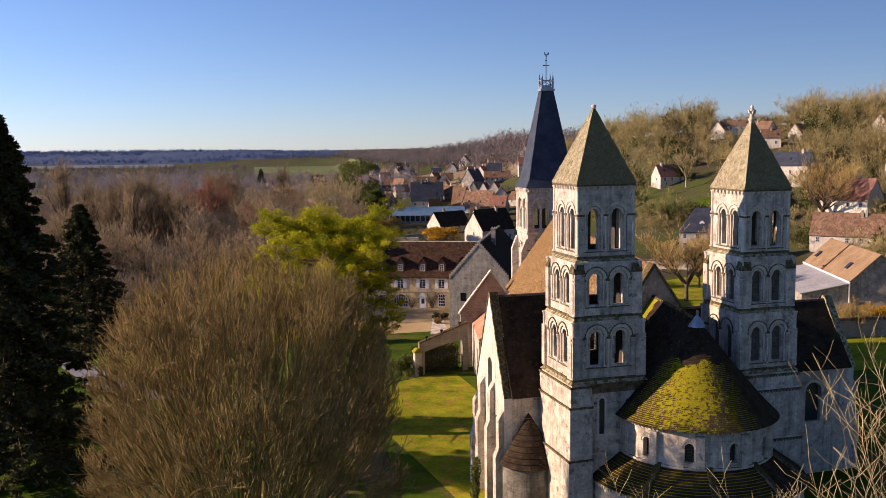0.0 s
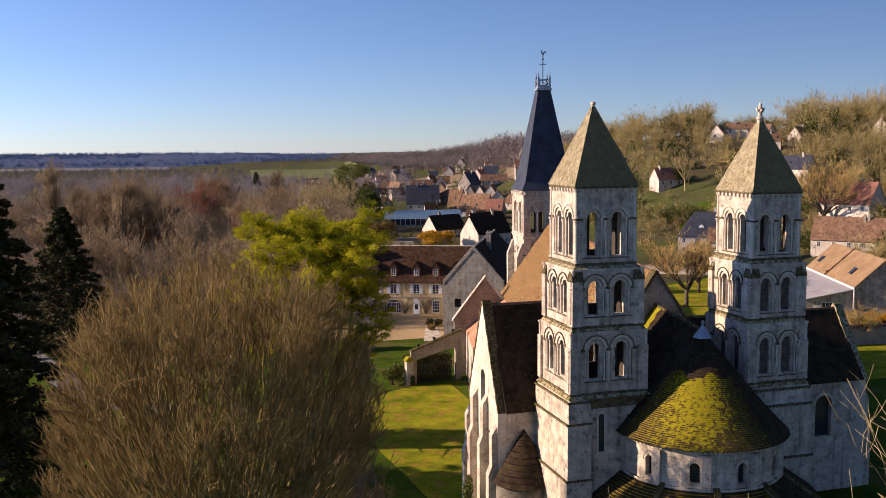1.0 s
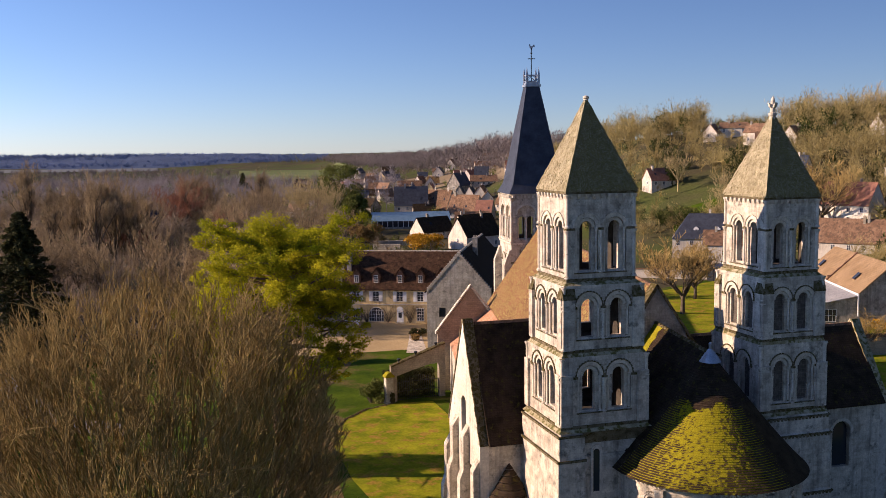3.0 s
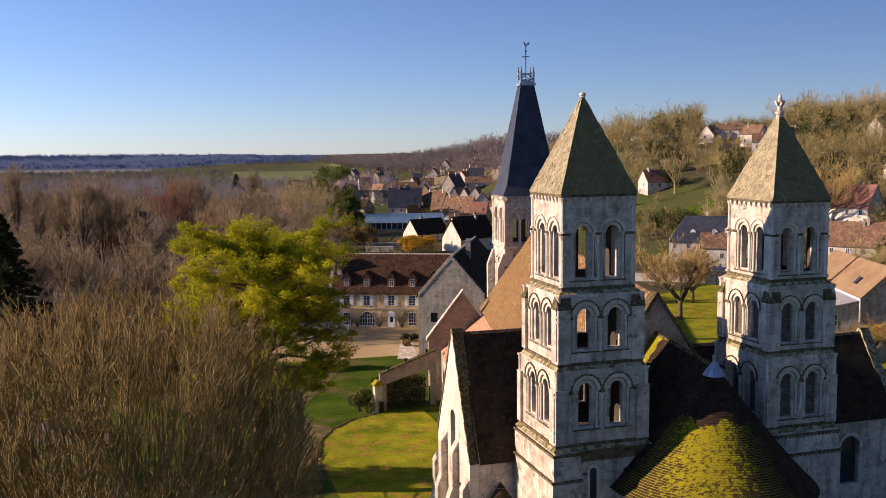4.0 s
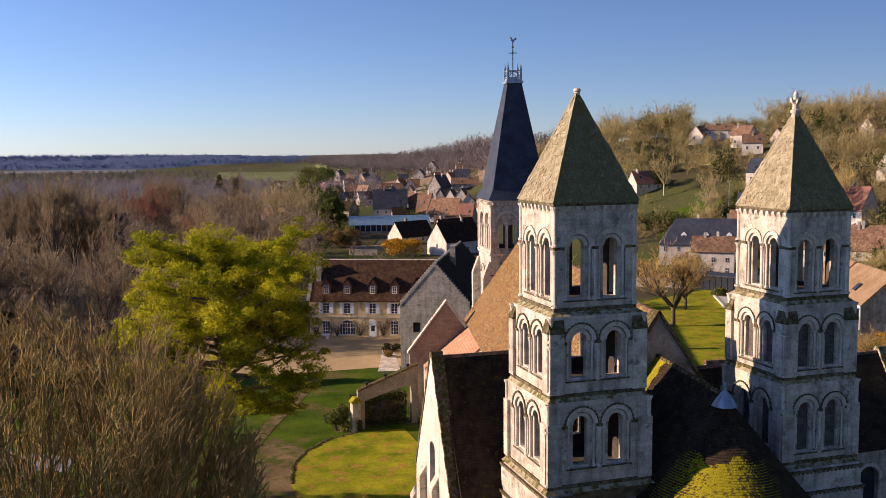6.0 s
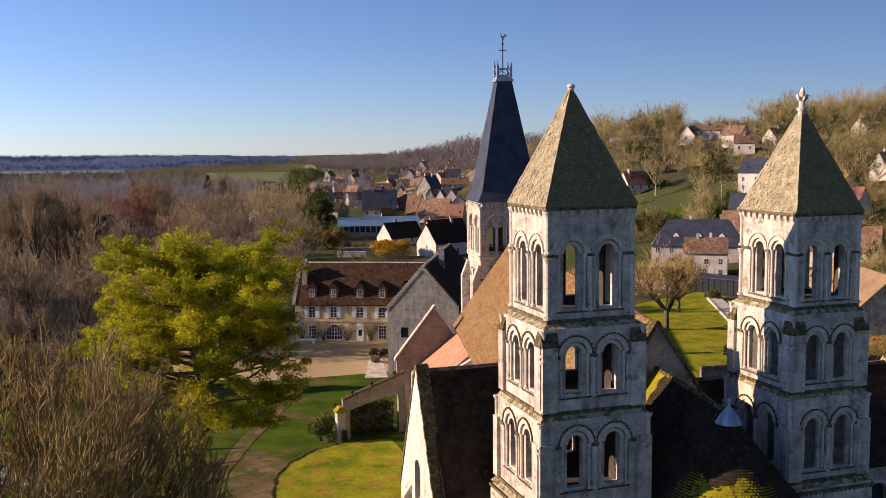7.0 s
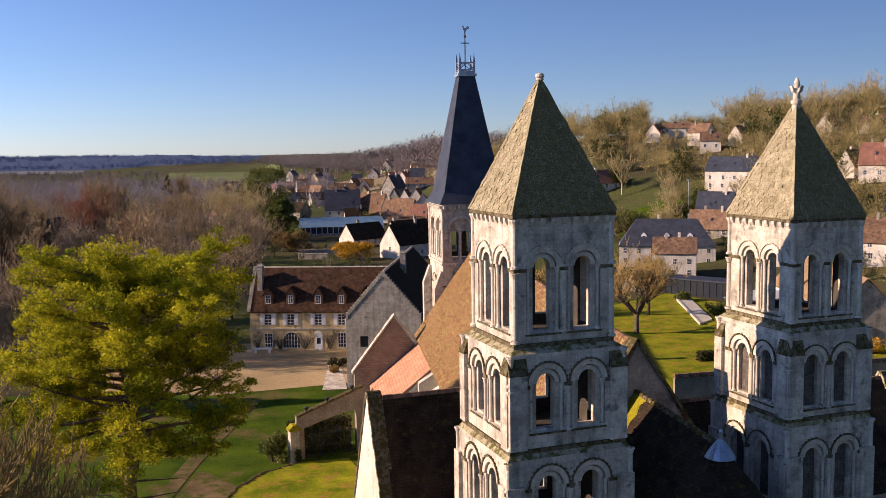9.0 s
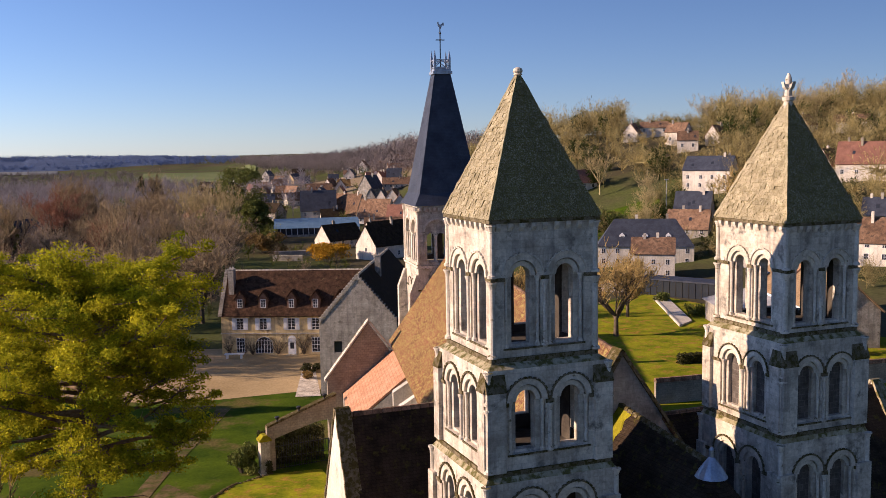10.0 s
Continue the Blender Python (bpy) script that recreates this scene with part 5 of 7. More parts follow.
def house(x, y, turn, w, d, h, rise, roof, wall, hip=0.0, z=None, windows=True, group="village houses"):
    h = max(h, 2.5)
    zg = ground_z(x, y) if z is None else z
    r = random.Random(int(x * 31 + y * 17))
    t = thing("house", (x, y, zg), turn, "%s village house with a %s" % (WORDS[wall], WORDS[roof]), "house", group)
    SEEN.append((*plan_spot(x, y), w * 0.6))
    bm = bmesh.new()
    prism(bm, [(-d / 2, -4), (d / 2, -4), (d / 2, h), (0, h + rise * (1 if not hip else 0.02)), (-d / 2, h)], "x", -w / 2, w / 2)
    part("wall", bm, wall, t)
    bm = bmesh.new()
    ov = 0.3
    sl = rise / (d / 2)
    for s in (-1, 1):
        roof_slab(bm, (-w / 2 - 0.15, s * (d / 2 + ov), h - sl * ov), (w / 2 + 0.15, s * (d / 2 + ov), h - sl * ov), (w / 2 + 0.15 - hip, 0, h + rise + 0.01), (-w / 2 - 0.15 + hip, 0, h + rise + 0.01), 0.16)
    if hip:
        for s in (-1, 1):
            a, b, c = Vector((s * (w / 2 + 0.15), -d / 2 - ov, h - sl * ov)), Vector((s * (w / 2 + 0.15), d / 2 + ov, h - sl * ov)), Vector((s * (w / 2 + 0.15 - hip), 0, h + rise + 0.15))
            bm.faces.new([bm.verts.new(p) for p in (a, b, c)])
    part("roof", bm, roof, t)
    bm = bmesh.new()
    ridge_row(bm, (-w / 2 + hip, 0, h + rise + 0.17), (w / 2 - hip, 0, h + rise + 0.17), 0.14, 0.6)
    part("ridge_tiles", bm, roof, t)
    for k in range(3 if hip else 0):
        x0 = (k - 1) * w * 0.24
        y0 = -d * 0.36
        bm = bmesh.new()
        prism(bm, [(x0 - 0.7, h + 0.9), (x0 + 0.7, h + 0.9), (x0 + 0.7, h + 2.5), (x0, h + 3.1), (x0 - 0.7, h + 2.5)], "y", y0, y0 + 2.0)
        dm = part("dormer", bm, "white", t, "white dormer in the slate roof")
        window_part(dm, x0, y0, h + 1.1, 0.9, 1.2, cross=(1, 1))
    for k in range(1 if w < 9 else 2):
        chimney_part(t, r.uniform(-0.42, 0.42) * (w - 2 * hip), r.uniform(-0.1, 0.1) * d, h + rise * 0.6, h + rise + r.uniform(0.7, 1.2), 0.32, 0.6, r.choice(("greystone", "plaster", "pinkstone")))
    if windows:
        n = max(1, int(w / 3.2))
        for i in range(n):
            for q in range(2 if h > 4.6 else 1):
                window_part(t, -w / 2 + w * (i + 0.5) / n + r.uniform(-0.2, 0.2), -d / 2, 0.9 + q * 2.6, 1.0, 1.35, cross=(1, 1))
        for s, m in ((-1, Matrix.Rotation(-math.pi / 2, 4, "Z")), (1, Matrix.Rotation(math.pi / 2, 4, "Z"))):
            window_part(t, r.uniform(-0.8, 0.8), -w / 2, min(h - 1.4, 1.0) if h < 4 else h - 1.9, 0.9, 1.2, m, cross=(1, 1))
    for k in range(r.choice((0, 1, 2))):
        xx, f = r.uniform(-0.35, 0.35) * w, r.uniform(0.3, 0.55)
        bm = bmesh.new()
        m = Matrix.Translation((xx, -d / 2 * (1 - f), h + rise * f + 0.17)) @ Matrix.Rotation(math.atan2(rise, d / 2), 4, "X")
        box(bm, -0.4, 0.4, -0.55, 0.55, -0.02, 0.10, m)
        part("skylight", bm, "glass", t)
    return t


# the manor across the gravel yard
manor = thing("manor", (5.0, 115.2, -5.0), -24, "ochre manor house with white shutters and a dormered dark tile roof", "house")
MW, MD, MH, MR = 27.0, 9.4, 6.4, 6.3
bm = bmesh.new()
plate(bm, [(0, -0.5), (MW, -0.5), (MW, MH), (0, MH)], [], 0.0, 0.5)
part("front_wall", bm, "ochre", manor)
bm = bmesh.new()
prism(bm, [(0.5, -0.5), (MD, -0.5), (MD, MH), (MD / 2, MH + MR), (0.0, MH), (0.5, MH)], "x", 0, 0.5)
prism(bm, [(0.5, -0.5), (MD, -0.5), (MD, MH), (MD / 2, MH + MR), (0.0, MH), (0.5, MH)], "x", MW - 0.5, MW)
box(bm, 0.5, MW - 0.5, MD - 0.5, MD, -0.5, MH)
part("outer_wall", bm, "greystone", manor)
for s, nm in ((0, "front_slope"), (1, "rear_slope")):
    bm = bmesh.new()
    yE = -0.35 if s == 0 else MD + 0.35
    roof_slab(bm, (-0.1, yE, MH - 0.3), (MW + 0.1, yE, MH - 0.3), (MW + 0.1, MD / 2, MH + MR), (-0.1, MD / 2, MH + MR), 0.22)
    part(nm, bm, "manortile", manor)
bm = bmesh.new()
ridge_row(bm, (0, MD / 2, MH + MR + 0.2), (MW, MD / 2, MH + MR + 0.2), 0.2, 0.62)
part("ridge_tiles", bm, "trim", manor)
for s in (0, 1):
    for i in range(18):
        bm = bmesh.new()
        a = Vector((0, -0.5, MH - 0.2)).lerp(Vector((0, MD / 2, MH + MR + 0.2)), i / 18)
        box(bm, -0.35, 0.25, (a.y if s == 0 else MD - a.y - 0.3), (a.y + 0.3 if s == 0 else MD - a.y), a.z, a.z + 0.5)
        part("gable_step", bm, "greystone", manor)
bm = bmesh.new()
box(bm, -0.1, MW, -0.12, -0.003, 3.35, 3.5)
box(bm, -0.1, MW, -0.22, -0.003, MH - 0.32, MH - 0.1)
part("string_course", bm, "trim", manor)
chimney_part(manor, 1.3, 2.6, 8.0, 13.3, 0.42, 1.5)
for x in (3.0, 6.7, 11.2, 15.0, 18.8, 22.6):
    window_part(manor, x, 0, 4.0, 1.2, 1.85, shutters=0.62, cross=(1, 3))
    d = tagged(part("dormer", bmesh.new(), "dormerbrown", manor), "brown brick dormer with a small tiled gable")
    bm = bmesh.new()
    prism(bm, [(x - 0.72, 7.3), (x + 0.72, 7.3), (x + 0.72, 8.9), (x, 9.9), (x - 0.72, 8.9)], "y", 0.35, 2.2)
    part("dormer_front", bm, "dormerbrown", d)
    bm = bmesh.new()
    for s in (-1, 1):
        roof_slab(bm, (x + s * 0.98, 0.15, 8.62), (x + s * 0.98, 2.8, 8.62), (x, 2.8, 10.05), (x, 0.15, 10.05), 0.1)
    part("dormer_roof", bm, "manortile", d)
    window_part(d, x, 0.35, 7.45, 0.8, 1.35, cross=(1, 2))
for x, w, h, arch in ((3.0, 1.3, 2.3, False), (6.75, 2.8, 2.65, True), (15.0, 1.35, 2.4, False), (18.8, 1.3, 2.3, False)):
    window_part(manor, x, 0, 0.25 if arch else 0.4, w, h, arch=arch, cross=(5 if arch else 2, 3))
bm = bmesh.new()
plate(bm, arch_outline(11.2, 0.62, 0.1, 2.45), [[(10.88, 0.95), (11.52, 0.95), (11.52, 1.95), (10.88, 1.95)]], -0.06, 0.02)
door = part("door", bm, "white", manor, "white panelled door with a round fanlight")
bm = bmesh.new()
plate(bm, [(10.88, 0.95), (11.52, 0.95), (11.52, 1.95), (10.88, 1.95)], [], -0.02, 0.0)
part("pane", bm, "glass", door)
bm = bmesh.new()
box(bm, 10.3, 12.1, -0.9, -0.003, -0.3, 0.09)
part("doorstep", bm, "trim", manor)


def climber(name, spots, seed, m, mat="bark"):
    """Leafless stems climbing a wall."""
    r = random.Random(seed)
    segs = []
    for x0, z1, spread in spots:
        for _ in range(26):
            p, up = Vector((x0 + r.uniform(-0.1, 0.1), -0.07, 0)), Vector((r.uniform(-spread, spread), 0, 1)).normalized()
            n = 7
            for k in range(n):
                q = p + up * z1 / n * r.uniform(0.7, 1.2)
                q.y = -0.05 - r.random() * 0.06
                segs.append((m @ p, m @ q, 0.03 * (1 - k / n) + 0.008, 0.03 * (1 - (k + 1) / n) + 0.006))
                up = (up + Vector((r.uniform(-0.5, 0.5), 0, r.uniform(-0.3, 0.25)))).normalized()
                p = q
    return segs


def tubes(segs, sides=3):
    """Verts and faces of tapered twigs, from (p, q, r0, r1)."""
    p0 = np.array([s[0] for s in segs], float)
    p1 = np.array([s[1] for s in segs], float)
    r0 = np.array([s[2] for s in segs])[:, None]
    r1 = np.array([s[3] for s in segs])[:, None]
    d = p1 - p0
    d /= np.maximum(np.linalg.norm(d, axis=1, keepdims=True), 1e-6)
    ref = np.where(np.abs(d[:, 2:3]) > 0.9, np.array([[1.0, 0, 0]]), np.array([[0, 0, 1.0]]))
    a = np.cross(d, ref)
    a /= np.linalg.norm(a, axis=1, keepdims=True)
    b = np.cross(d, a)
    rings = []
    for base, r in ((p0, r0), (p1, r1)):
        for k in range(sides):
            w = 2 * math.pi * k / sides
            rings.append(base + r * (a * math.cos(w) + b * math.sin(w)))
    v = np.stack(rings, 1).reshape(-1, 3)
    n = len(segs)
    base = np.arange(n) * 2 * sides
    f = np.concatenate([np.stack([base + k, base + (k + 1) % sides, base + sides + (k + 1) % sides, base + sides + k], 1) for k in range(sides)])
    return v, f


def fast_mesh(name, verts, faces, material, parent=None, label="", smooth=False):
    me = bpy.data.meshes.new(name)
    v, f = np.asarray(verts, np.float32), np.asarray(faces, np.int32)
    k = f.shape[1]
    me.vertices.add(len(v))
    me.vertices.foreach_set("co", v.ravel())
    me.loops.add(f.size)
    me.loops.foreach_set("vertex_index", f.ravel())
    me.polygons.add(len(f))
    me.polygons.foreach_set("loop_start", np.arange(len(f), dtype=np.int32) * k)
    me.update(calc_edges=True)
    me.materials.append(M[material])
    ob = new(name, me)
    ob.parent = parent
    return tagged(ob, label)


vine = thing("climbing_vine", (5.0, 115.2, -5.0), -24, "leafless climbing vine on the manor front", "vine")
v, f = tubes(climber("vine", [(4.9, 3.6, 0.7), (8.9, 3.4, 0.8), (13.1, 3.7, 0.7), (1.2, 3.0, 0.5)], 3, Matrix()))
fast_mesh("stem_mass", v, f, "bark", vine)

# the grey barn with its stepped gable
barn = thing("barn", (13.3, 84.6, -5.0), -25, "grey stone barn with a tall gable and dark tile roof", "barn")
BW, BH, BT, BL = 10.2, 9.7, 15.6, 33.0
bm = bmesh.new()
plate(bm, [(0, -0.5), (BW, -0.5), (BW, BH), (BW / 2, BT), (0, BH)], [[(1.9, 5.6), (2.95, 5.6), (2.95, 7.1), (1.9, 7.1)]], 0, 0.6)
part("gable", bm, "greystone", barn, "rubble gable with one small dark window")
bm = bmesh.new()
plate(bm, [(1.9, 5.6), (2.95, 5.6), (2.95, 7.1), (1.9, 7.1)], [], 0.3, 0.35)
part("window", bm, "glass", barn)
bm = bmesh.new()
box(bm, 0, 0.6, 0.6, BL, -0.5, BH)
box(bm, BW - 0.6, BW, 0.6, BL, -0.5, BH)
prism(bm, [(0, -0.5), (BW, -0.5), (BW, BH), (BW / 2, BT), (0, BH)], "y", BL, BL + 0.5)
part("outer_wall", bm, "greystone", barn)
for s, nm in ((-1, "south_slope"), (1, "north_slope")):
    bm = bmesh.new()
    e = BW / 2 + s * (BW / 2 + 0.3)
    roof_slab(bm, (e, 0.15, BH - 0.35), (e, BL + 0.2, BH - 0.35), (BW / 2, BL + 0.2, BT), (BW / 2, 0.15, BT), 0.2)
    part(nm, bm, "darktile", barn)
for s in (-1, 1):
    for i in range(17):
        bm = bmesh.new()
        x = BW / 2 + s * BW / 2 * (1 - i / 17)
        z = BH + (BT - BH) * i / 17
        a, b = x, x - s * BW / 2 / 17
        box(bm, min(a, b), max(a, b), -0.08, 0.7, z - 0.1, z + 0.55)
        part("gable_step", bm, "greystone", barn)
bm = bmesh.new()
ridge_row(bm, (BW / 2, 0.6, BT + 0.22), (BW / 2, BL, BT + 0.22), 0.2, 0.6)
part("ridge_tiles", bm, "trim", barn)
chimney_part(barn, BW / 2 + 1.2, 12, BT - 2, BT + 1.4, 0.4, 1.0)

# the pinkish gabled building at the end of the aisle
annex = thing("annex", (8.1, 60.4, -5.0), -8, "free-standing pinkish rubble gable of an old building", "gable")
bm = bmesh.new()
plate(bm, [(0, -0.5), (8.6, -0.5), (8.6, 8.0), (4.5, 13.7), (0, 7.9)], [], 0, 0.6)
part("gable", bm, "pinkstone", annex, "pinkish rubble gable wall")
for s in (-1, 1):
    bm = bmesh.new()
    p, q = Vector((4.5 + s * 4.75, 0, 7.7)), Vector((4.5, 0, 13.85))
    for i in range(11):
        a, b = p.lerp(q, i / 11), p.lerp(q, (i + 1) / 11)
        prism(bm, [(a.x, a.z), (b.x, b.z), (b.x, b.z + 0.28), (a.x, a.z + 0.28)], "y", -0.1, 0.75)
    bmesh.ops.remove_doubles(bm, verts=bm.verts[:], dist=0.002)
    part("coping", bm, "trim", annex)

# the garden wall with its iron gate
gate_wall = thing("garden_wall", (0.9, 56.9, -5.0), 6, "old brown stone garden wall with an iron gate", "wall")
bm = bmesh.new()
plate(bm, [(0, -0.3), (0.8, -0.3), (0.8, 3.3), (3.0, 3.9), (5.2, 4.4), (6.6, 4.5), (6.6, -0.3), (7.4, -0.3), (7.4, 6.9), (0, 4.5)], [], 0, 0.5)
part("wall", bm, "pinkstone", gate_wall)
bm = bmesh.new()
for i in range(14):
    a, b = 7.4 * i / 14, 7.4 * (i + 1) / 14
    za, zb = 4.5 + 2.4 * i / 14, 4.5 + 2.4 * (i + 1) / 14
    prism(bm, [(a, za), (b, zb), (b, zb + 0.2), (a, za + 0.2)], "y", -0.12, 0.62)
part("coping", bm, "moss_trim", gate_wall)
gate = part("gate", bmesh.new(), "iron", gate_wall, "black wrought iron gate")
for i in range(22):
    bm = bmesh.new()
    x = 0.95 + i * 0.264
    z = 2.3 + 0.9 * math.sin(math.pi * (i + 0.5) / 22)
    box(bm, x - 0.022, x + 0.022, 0.2, 0.245, 0.02, z)
    part("bar", bm, "iron", gate)
bm = bmesh.new()
for z in (0.15, 1.2, 2.4):
    box(bm, 0.8, 6.6, 0.19, 0.25, z - 0.03, z + 0.03)
part("rail", bm, "iron", gate)
pillar = thing("gate_pillar", (0.5, 56.6, -5.0), 6, "pale stone gate pillar with a moss-topped cap", "pillar")
bm = bmesh.new()
box(bm, -0.55, 0.55, -0.55, 0.5, -0.3, 0.35)
box(bm, -0.48, 0.48, -0.48, 0.44, 0.35, 3.4)
part("shaft", bm, "stone", pillar)
bm = bmesh.new()
box(bm, -0.62, 0.62, -0.62, 0.55, 3.4, 3.62)
prism(bm, [(-0.55, 3.62), (0.55, 3.62), (0.2, 4.0), (-0.2, 4.0)], "y", -0.55, 0.48)
part("cap", bm, "moss", pillar)
for k, (x, z) in enumerate(((1.1, 5.06), (3.4, 5.8), (6.2, 6.7))):
    u = thing("wall_urn", (0.9 + x * 0.99, 56.95 + x * 0.1, -5 + z - 0.02), 0, "small dark iron urn on the wall top", "urn", "wall urns")
    bm = bmesh.new()
    prof = ((0.16, 0), (0.06, 0.12), (0.2, 0.3), (0.26, 0.42), (0.2, 0.5))
    rws = [[bm.verts.new((q * math.cos(math.pi * i / 5), q * math.sin(math.pi * i / 5), h)) for i in range(10)] for q, h in prof]
    for a, b in zip(rws, rws[1:]):
        for i in range(10):
            bm.faces.new((a[i], a[(i + 1) % 10], b[(i + 1) % 10], b[i]))
    bm.faces.new(rws[0][::-1]), bm.faces.new(rws[-1])
    part("bowl", bm, "iron", u)

flat("garden_lawn", [(6, 55.5), (1, 56), (-3, 54.3), (-6, 51), (-8.2, 46.5), (-9.2, 41), (-9.3, 30), (-8.3, 20), (-7.5, 8), (-7.5, -12), (6, -12)], "garden", 0.08, "mossy yellow-green garden lawn beside the church", "lawn")
flat("garden_path", [(-0.4, 83.2), (1.2, 82.4), (-4.6, 69), (-8.4, 60.4), (-12.4, 50), (-15.5, 30), (-17.5, 8), (-20, 8), (-17.5, 30), (-14.0, 50.6), (-10.0, 61), (-6.2, 69.6)], "dirt", 0.06, "brown earth garden path", "path")
flat("bare_earth", [(-8.1, 46.4), (-5.6, 50.2), (-8.9, 57.5), (-12.2, 49.8), (-15.2, 30), (-15.0, 14), (-11.6, 16), (-10.6, 31), (-9.2, 38)], "dirt", 0.045, "trodden brown earth beneath the park tree", "earth")
flat("lane", [(-44, 66), (-38, 56), (-30, 52), (-30, 57), (-36, 61), (-41, 70), (-60, 120), (-64, 118)], "asphalt", 0.07, "pale grey lane beneath the trees", "lane")
edging = []
r = random.Random(11)
arc = [(1, 56), (-3, 54.3), (-6, 51), (-8.2, 46.5), (-9.2, 41)]
bm = bmesh.new()
for (xa, ya), (xb, yb) in zip(arc, arc[1:]):
    n = int(math.hypot(xb - xa, yb - ya) / 0.4)
    for i in range(n):
        x, y = xa + (xb - xa) * i / n, ya + (yb - ya) * i / n
        bmesh.ops.create_icosphere(bm, subdivisions=1, radius=r.uniform(0.15, 0.28), matrix=Matrix.Translation((x + r.uniform(-0.1, 0.1), y + r.uniform(-0.1, 0.1), -4.9)) @ Matrix.Diagonal((1.2, 1, 0.7, 1)))
tagged(put("stone_edging", bm, "moss_trim"), "row of rough stones edging the garden lawn", "edging", "", "stuff")

# pale terrace walls behind the manor
for x, y, turn, w, h in ((46, 250, -14, 11, 1.5), (42, 238, -30, 9, 1.6), (55, 246, -60, 8, 2.2)):
    tw = thing("terrace_wall", (x, y, -5.0), turn, "pale stone terrace wall in the village garden", "wall", "terrace walls")
    bm = bmesh.new()
    box(bm, -w / 2, w / 2, -0.25, 0.25, -0.4, h)
    part("wall", bm, "greystone", tw)
    bm = bmesh.new()
    box(bm, -w / 2 - 0.1, w / 2 + 0.1, -0.35, 0.35, h, h + 0.16)
    part("coping", bm, "trim", tw)
# the village
house(86.1, 377.7, -14, 15.7, 9.0, 5.9, 8.3, "slate", "plaster")
house(89.7, 368.3, -10, 10.1, 7.1, 1.8, 3.9, "darktile", "plaster")
house(99.2, 373.6, -54, 14.2, 9.0, 3.6, 8.5, "browntile", "plaster")
house(106.0, 355.2, -47, 14.4, 9.0, 2.5, 7.6, "browntile", "plaster")
house(107.9, 333.8, -39, 7.6, 6.3, 2.4, 6.2, "redtile", "plaster")
house(66.6, 271.7, 24, 14.3, 8.0, 2.6, 4.8, "darktile", "plaster")
house(70.0, 233.2, 26, 15.0, 8.6, 4.2, 5.6, "darktile", "plaster")
house(77.0, 254.0, 22, 15.0, 8.0, 3.8, 5.4, "darktile", "plaster")
house(93.9, 308.8, -18, 14.1, 8.0, 1.8, 3.8, "browntile", "plaster")
house(100.3, 577.7, 64, 9.3, 8.5, 2.6, 6.0, "browntile", "ochre")
house(122.0, 635.0, -2, 10.6, 7.4, 4.1, 4.7, "browntile", "plaster")
house(130.3, 552.7, -14, 16.0, 9.0, 2.5, 5.0, "browntile", "greystone")
house(141.4, 567.8, 45, 8.2, 6.8, 3.7, 4.7, "browntile", "plaster")
house(163.4, 643.2, -15, 8.0, 5.6, 2.7, 2.9, "slate", "plaster")
house(149.7, 565.3, -11, 8.2, 5.8, 2.2, 3.9, "orangetile", "plaster")
house(141.3, 478.5, 43, 13.0, 9.0, 4.9, 7.1, "slate", "greystone")
house(158.8, 485.1, -19, 16.2, 9.0, 2.6, 3.4, "browntile", "plaster")
house(133.9, 453.6, 63, 6.8, 5.0, 2.5, 4.3, "slate", "greystone")
house(135.3, 438.0, 52, 5.4, 5.0, 2.1, 4.1, "slate", "plaster")
house(135.2, 419.1, 61, 10.7, 7.5, 2.0, 5.3, "browntile", "plaster")
house(176.9, 651.4, -16, 6.8, 5.0, 2.7, 2.5, "browntile", "plaster")
house(171.3, 575.3, 3, 7.7, 5.4, 2.3, 3.1, "redtile", "plaster")
house(81.9, 677.1, -8, 7.7, 5.4, 3.0, 4.9, "slate", "ochre")
house(93.4, 694.9, -9, 9.2, 6.4, 3.1, 4.5, "browntile", "ochre")
house(101.6, 499.8, 7, 8.6, 6.0, 3.3, 4.2, "browntile", "plaster")
house(149.6, 677.9, -13, 9.2, 6.4, 2.6, 3.0, "slate", "plaster")
house(-36.6, 366.9, 57, 7.6, 5.3, 2.1, 4.0, "slate", "plaster")
house(-31.9, 283.3, 42, 7.4, 5.1, 2.4, 3.2, "browntile", "ochre")
house(-38.8, 352.5, 31, 6.5, 5.0, 2.4, 4.2, "slate", "ochre")
house(-29.4, 367.2, 20, 9.3, 6.5, 2.0, 4.6, "slate", "ochre")
house(69.5, 617.3, -8, 7.8, 5.5, 2.3, 4.5, "darktile", "ochre")
r = random.Random(5)
for i in range(85):                                         # the farther village, row on row up its slope
    a, v = r.uniform(-0.17, 0.10), r.uniform(430, 860)
    x, y = place(a, v)
    if min(math.hypot(x - o.location.x, y - o.location.y) for o in bpy.data.objects if o.name.startswith("house")) < 13:
        continue
    house(x, y, -16 + r.choice((0, 0, 60, -35, 85)) + r.uniform(-8, 8), r.uniform(8, 14), r.uniform(6, 8), r.uniform(2.6, 4.6), r.uniform(3.2, 5.0),
          r.choice(("browntile", "browntile", "slate", "redtile", "darktile")), r.choice(("plaster", "plaster", "plaster", "ochre", "greystone")))
# houses north of the church and up the hillside
house(125.4, 179.6, -31, 24.8, 9.0, 5.7, 6.4, "slate", "plaster", hip=4.5)
house(114.9, 159.9, -35, 10.3, 7.2, 6.2, 3.4, "browntile", "plaster")
house(148.9, 192.7, -46, 11.9, 8.3, 2.3, 5.0, "browntile", "greystone")
house(157.3, 202.0, -48, 10.7, 7.5, 3.4, 5.4, "slate", "plaster")
house(176.5, 219.8, -55, 15.5, 9.0, 6.4, 4.2, "slate", "plaster")
